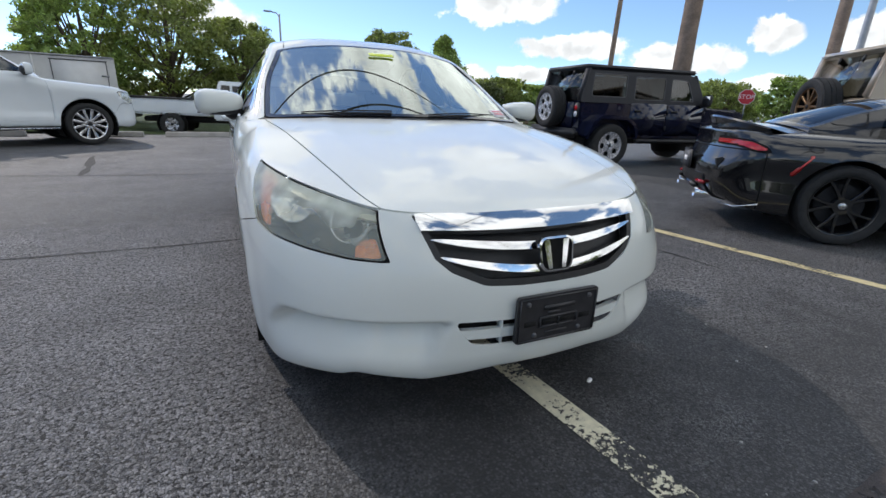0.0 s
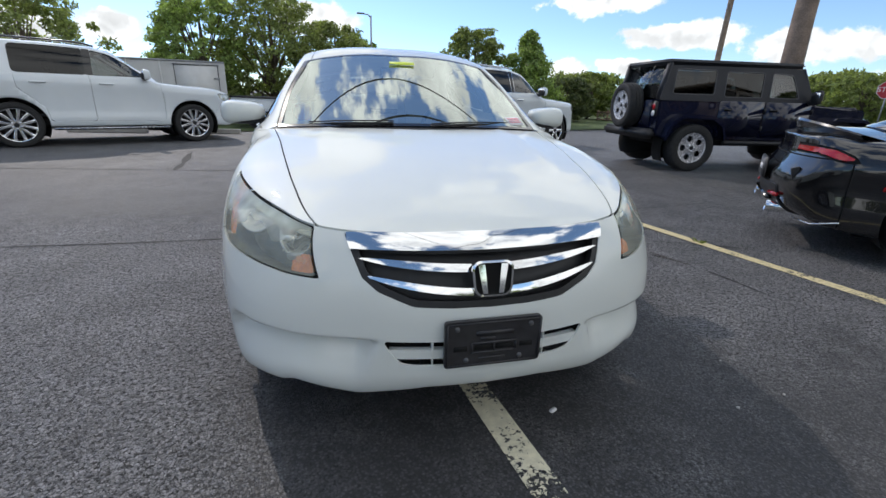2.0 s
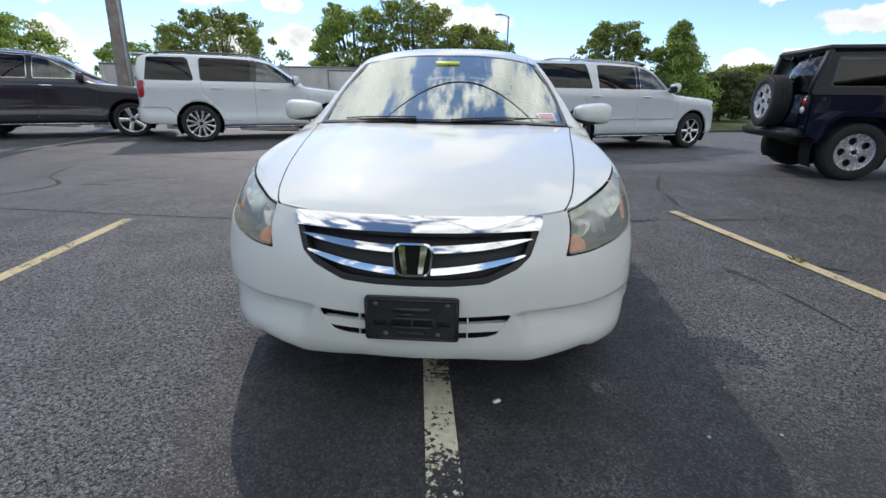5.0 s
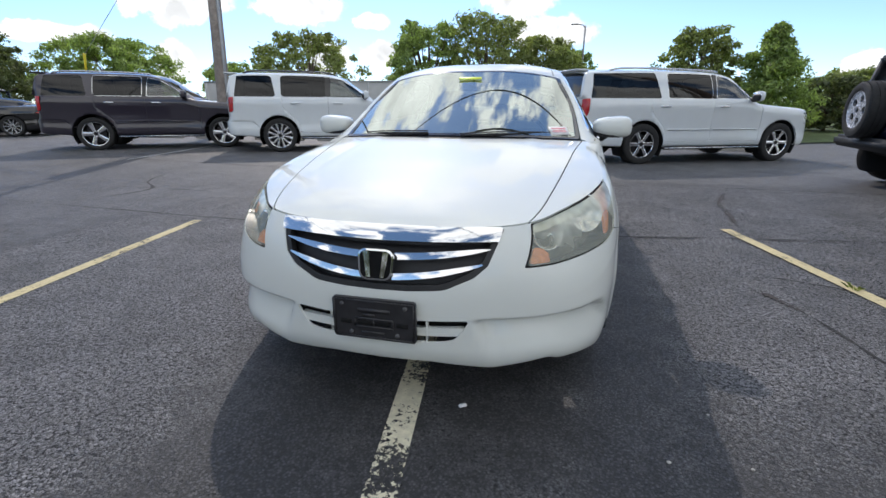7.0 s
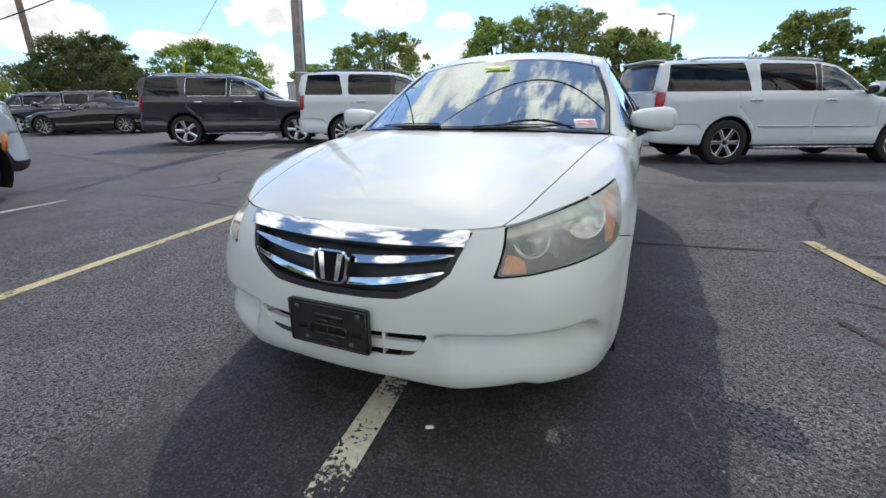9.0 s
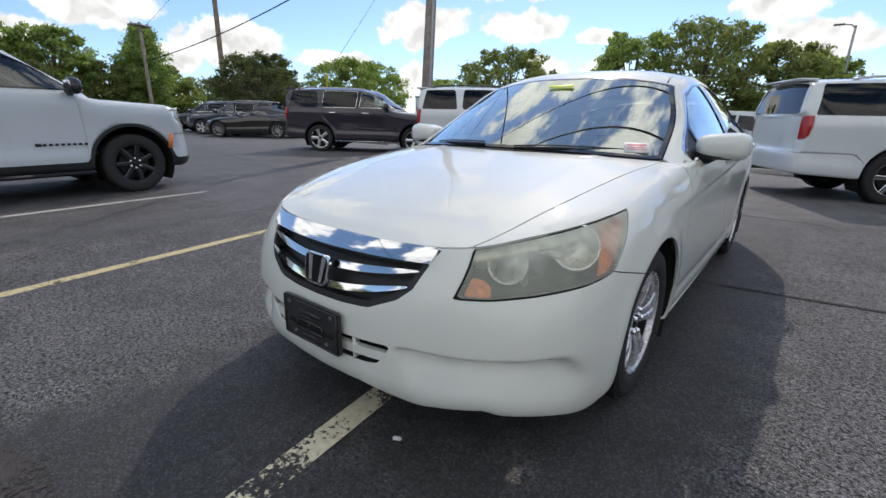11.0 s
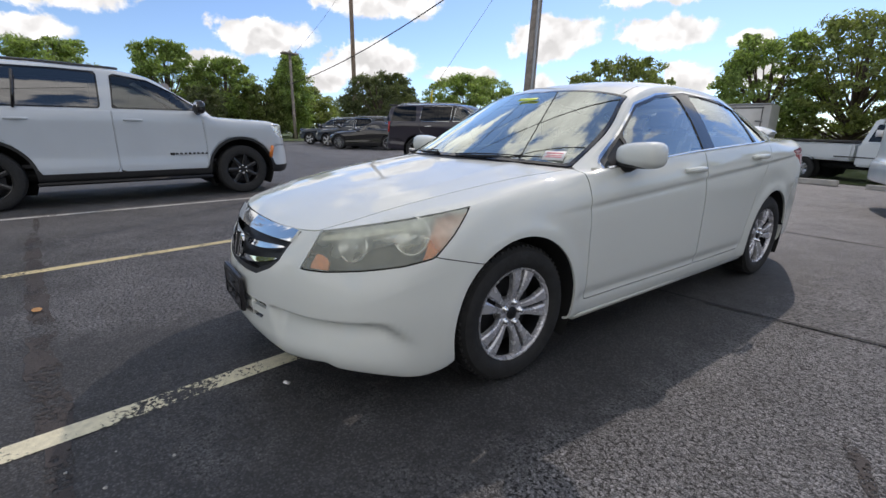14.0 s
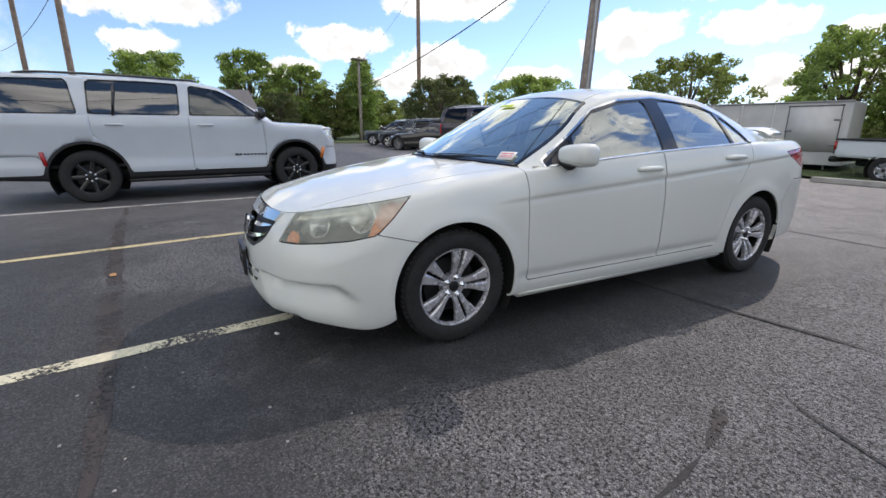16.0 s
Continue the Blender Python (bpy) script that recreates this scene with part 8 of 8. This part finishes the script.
def tree(x, y, top, width, material, seed, label, base=0.45, shape="round", leaves=9000, leaf=0.15):
    """Trunk, limbs and a crown of small leaf tufts gathered in uneven clumps."""
    leaves, leaf = int(leaves * 1.9), leaf * 0.62
    rnd = random.Random(seed)
    rs = np.random.RandomState(seed)
    z0 = float(lie(x, y))
    ob = empty("tree", Matrix.Translation((x, y, z0)), label, "tree", "trees round the lot")
    bm = bmesh.new()
    H = (top - z0) * 0.92
    tube(bm, [(0, 0, -0.1), (0.05, 0, H * 0.3), (0.1, 0.05, H * 0.6), (0.05, 0.1, H * 0.9)], [0.035 * H, 0.027 * H, 0.016 * H, 0.004 * H], 8)
    clumps = []
    n = 210 if shape == "round" else 150
    for k in range(n):
        f = (k + 0.5) / n
        if shape == "cone":
            z = H * (0.12 + 0.86 * f)
            rr = width / 2 * (1 - f) ** 0.8 * rnd.uniform(0.15, 1.15)
            s = width * (0.05 + 0.075 * (1 - f))
        elif shape == "column":
            z = H * (0.10 + 0.86 * f)
            rr = width / 2 * math.sin(math.pi * min(f * 0.85 + 0.12, 1)) ** 0.6 * rnd.uniform(0.3, 0.95)
            s = width * 0.13
        else:
            z = H * (base / H + (1 - base / H) * (0.06 + 0.88 * f))
            g = (z - base) / (H - base)
            rr = width / 2 * (math.sin(math.pi * (0.16 + 0.76 * g)) ** 0.7) * rnd.uniform(0.08, 1.0) ** 0.4 * rnd.choice((0.82, 0.92, 1.02))
            s = max(min(width, H), 0.8 * width) * rnd.uniform(0.030, 0.078)
        a = rnd.uniform(0, 2 * math.pi)
        c = Vector((rr * math.cos(a), rr * math.sin(a), z))
        clumps.append((c, s))
        if shape == "round" and k % 4 == 0:
            m = Vector((c.x * 0.35, c.y * 0.35, c.z * 0.62))
            tube(bm, [(0.05, 0.02, min(c.z * 0.45, H * 0.55)), m, c], [0.011 * H, 0.007 * H, 0.002 * H], 5)
    part("trunk", bm, BARK, ob)
    per = leaves // len(clumps)
    P = []
    for c, s in clumps:
        d = rs.normal(size=(per, 3))
        d /= np.linalg.norm(d, axis=1)[:, None]
        r = s * rs.uniform(0.15, 1.0, per) ** 0.6 * (1 + 0.30 * np.abs(rs.normal(size=per)))
        pos = np.array(c) + d * r[:, None] * np.array([1.15, 1.15, 0.72])
        u = rs.normal(size=(per, 3))
        u /= np.linalg.norm(u, axis=1)[:, None]
        v = np.cross(u, rs.normal(size=(per, 3)))
        v /= np.linalg.norm(v, axis=1)[:, None]
        sz = leaf * rs.uniform(0.6, 1.35, per)[:, None]
        q = np.stack([pos - u * sz, pos - v * sz * 0.42, pos + u * sz, pos + v * sz * 0.42], 1).reshape(-1, 3)
        P.append(q)
    P = np.vstack(P)
    me = bpy.data.meshes.new("crown")
    me.from_pydata(P.tolist(), [], [(4 * i, 4 * i + 1, 4 * i + 2, 4 * i + 3) for i in range(len(P) // 4)])
    me.materials.append(material)
    cr = new("crown", me)
    cr.parent = ob
    return ob


tree(-12.0, 20.2, 5.1, 6.0, LEAF, 1, "round green tree behind the trailer")
tree(-5.8, 21.0, 5.6, 4.4, LEAFY, 2, "broad leafy tree with gaps in its crown")
tree(-3.0, 21.5, 5.9, 5.4, LEAF, 3, "broad leafy tree with gaps in its crown")
tree(-0.1, 22.3, 4.85, 4.4, LEAF, 4, "leafy tree beside the street light")
tree(1.2, 27.6, 4.8, 3.4, LEAFY, 5, "smaller pale green tree in the distance")
tree(6.6, 20.8, 4.75, 3.6, LEAF, 6, "rounded green tree behind the lot", leaves=7000)
tree(9.0, 19.6, 4.5, 3.7, LEAFY, 7, "upright feathery green tree", 0.3, "cone", leaves=11000, leaf=0.13)
tree(-27.4, 22.9, 5.8, 8.6, LEAFY, 8, "wide pale green tree behind the dark SUV", leaves=20000, leaf=0.17)
tree(-28.0, 14.9, 5.5, 6.4, LEAFD, 9, "dense dark evergreen behind the cars", 0.3, leaves=14000, leaf=0.14)
tree(-40.6, 12.8, 8.1, 3.8, LEAFY, 10, "tall bright green columnar tree", 0.3, "column", 12000, 0.2)
tree(-42.3, 7.5, 7.6, 6.0, LEAFY, 11, "green wood edge tree", 0.5, leaves=12000, leaf=0.22)
tree(-44.0, 3.3, 8.9, 6.2, LEAFY, 12, "tall green wood edge tree", 0.5, leaves=12000, leaf=0.22)
tree(-42.0, -4.0, 7.9, 7.4, LEAFY, 13, "tall green tree beyond the house", 0.5, leaves=12000, leaf=0.22)
tree(-41.5, 10.4, 5.2, 5.0, LEAF, 31, "leafy young tree at the edge of the wood", 0.2, leaves=9000, leaf=0.2)
tree(-38.5, 4.9, 4.6, 3.8, LEAFD, 14, "rounded dark green shrub tree", 0.2, leaves=7000)
tree(-34.0, 19.0, 5.7, 6.0, LEAFD, 15, "dark green tree behind the parked cars", 0.3, leaves=9000, leaf=0.2)
tree(-48.0, 16.0, 6.0, 9.0, LEAF, 16, "far green tree at the edge of the lot", 0.3, leaves=10000, leaf=0.25)
tree(32.2, 20.4, 3.4, 4.2, LEAF, 17, "far green tree at the edge of the lot", 0.2, leaves=7000)
tree(25.4, 12.6, 3.3, 2.6, LEAFY, 18, "small bright green tree by the road", 0.3, leaves=6000)
tree(15.0, 23.8, 3.0, 3.0, LEAF, 19, "small green tree behind the lot", 0.2, leaves=6000)
tree(17.0, 22.4, 2.6, 2.6, LEAFY, 20, "low bright green shrub", 0.1, leaves=6000)
tree(12.2, 21.5, 2.5, 3.2, LEAFD, 21, "low dark green shrub", 0.1, leaves=6000)
tree(-18.5, 24.0, 4.0, 6.0, LEAFY, 22, "low green tree behind the grey pole", 0.2, leaves=8000)
for k, (x, y, w, h) in enumerate(((38, 26, 9, 4.0), (46, 18, 9, 4.2), (50, 6, 10, 4.2), (24, 27, 6, 3.0), (20, 33, 9, 3.4), (-60, 30, 14, 6.0), (-64, 10, 14, 6.5), (-62, -12, 14, 6.5), (10, 34, 8, 3.2))):
    tree(x, y, h, w, LEAFD if k % 2 else LEAF, 40 + k, "distant tree at the edge of the lot, seen or added out of view", 0.1, leaves=7000, leaf=0.28)

# unseen trees added behind the camera to darken reflections in paint, chrome and glass
for k, (x, y, w, h) in enumerate(((-34, -30, 15, 8.5), (-20, -40, 16, 9.0), (-6, -44, 15, 8.0), (8, -43, 16, 9.5), (22, -38, 15, 8.5), (34, -28, 14, 8.0), (42, -12, 13, 7.0))):
    tree(x, y, h, w, LEAFD if k % 2 else LEAF, 60 + k, "distant tree at the edge of the lot, seen or added out of view", 0.1, leaves=6000, leaf=0.42)

# ---- small things on the asphalt ----
bm = bmesh.new()
box(bm, (0, 0, 0.006), (0.034, 0.018, 0.012), Matrix.Rotation(0.5, 4, "Z"), 0.004)
pb = part("litter", bm, PAPER, None)
pb.location = (0.314, -0.885, 0)
tagged(pb, "small white scrap lying on the asphalt", "litter")

# fallen leaf on the tarred crack
bm = bmesh.new()
plate(bm, [(-0.045, 0), (-0.02, 0.022), (0.02, 0.026), (0.05, 0.004), (0.02, -0.022), (-0.02, -0.02)], 0.002, Matrix.Translation((0, 0, 0.012)) @ Matrix.Rotation(0.16, 4, "X"))
lf = part("leaf", bm, mat("dry_leaf", (0.50, 0.26, 0.10), 0.7, var=0.2, scale=30), None, smooth=False)
lf.location, lf.rotation_euler = (-1.42, -1.91, 0.003), (0, 0, 0.4)
tagged(lf, "dry orange leaf fallen on the asphalt", "leaf")
# small loose stones
rs = random.Random(7)
STONE = mat("pale_stone", (0.42, 0.41, 0.39), 0.9, var=0.2, scale=40)
for k in range(26):
    bm = bmesh.new()
    r = rs.uniform(0.003, 0.007)
    bmesh.ops.create_icosphere(bm, subdivisions=1, radius=r)
    for v in bm.verts:
        v.co = Vector((v.co.x * rs.uniform(0.8, 1.5), v.co.y * rs.uniform(0.8, 1.3), v.co.z * 0.7))
    st = part("pebble", bm, STONE, None, smooth=False)
    st.location = (rs.uniform(0.4, 2.6), rs.uniform(-2.2, -0.6), r * 0.6)
    tagged(st, "tiny pale loose stone on the asphalt", "stone", "loose stones")
# weed in the joint of the stall line
bm = bmesh.new()
for k in range(26):
    a, h = rs.uniform(0, 6.28), rs.uniform(0.01, 0.035)
    d = Vector((math.cos(a), math.sin(a), 0))
    q = Vector((-d.y, d.x, 0)) * 0.002
    o = d * rs.uniform(0, 0.02)
    v = [bm.verts.new(p) for p in (o - q, o + q, o + d * h * 0.5 + q + Vector((0, 0, h * 0.7)), o + d * h + Vector((0, 0, h * 0.8)), o + d * h * 0.5 - q + Vector((0, 0, h * 0.7)))]
    bm.faces.new(v)
wd = part("weed", bm, LEAF, None, smooth=False)
wd.location = (2.59, 0.88, float(lie(2.59, 0.88)))
wd.scale = (1.6, 1.6, 1.2)
tagged(wd, "small green weed growing in a joint", "weed")
# yellow guard on a guy wire behind the dark SUV
gy = empty("guy_wire", None, "steel guy wire with a yellow plastic guard", "guy wire")
bm = bmesh.new()
tube(bm, [(-14.62, 10.03, float(lie(-14.6, 10)) - 0.05), (-13.66, 9.57, 2.20), (-13.45, 9.46, 2.62)], 0.035, 8)
part("guard", bm, mat("yellow_plastic", (0.75, 0.60, 0.03), 0.5), gy, "yellow plastic guard")
bm = bmesh.new()
tube(bm, [(-13.45, 9.46, 2.6), (-11.3, 12.7, 8.2)], 0.008, 5)
part("strand", bm, STEEL, gy)
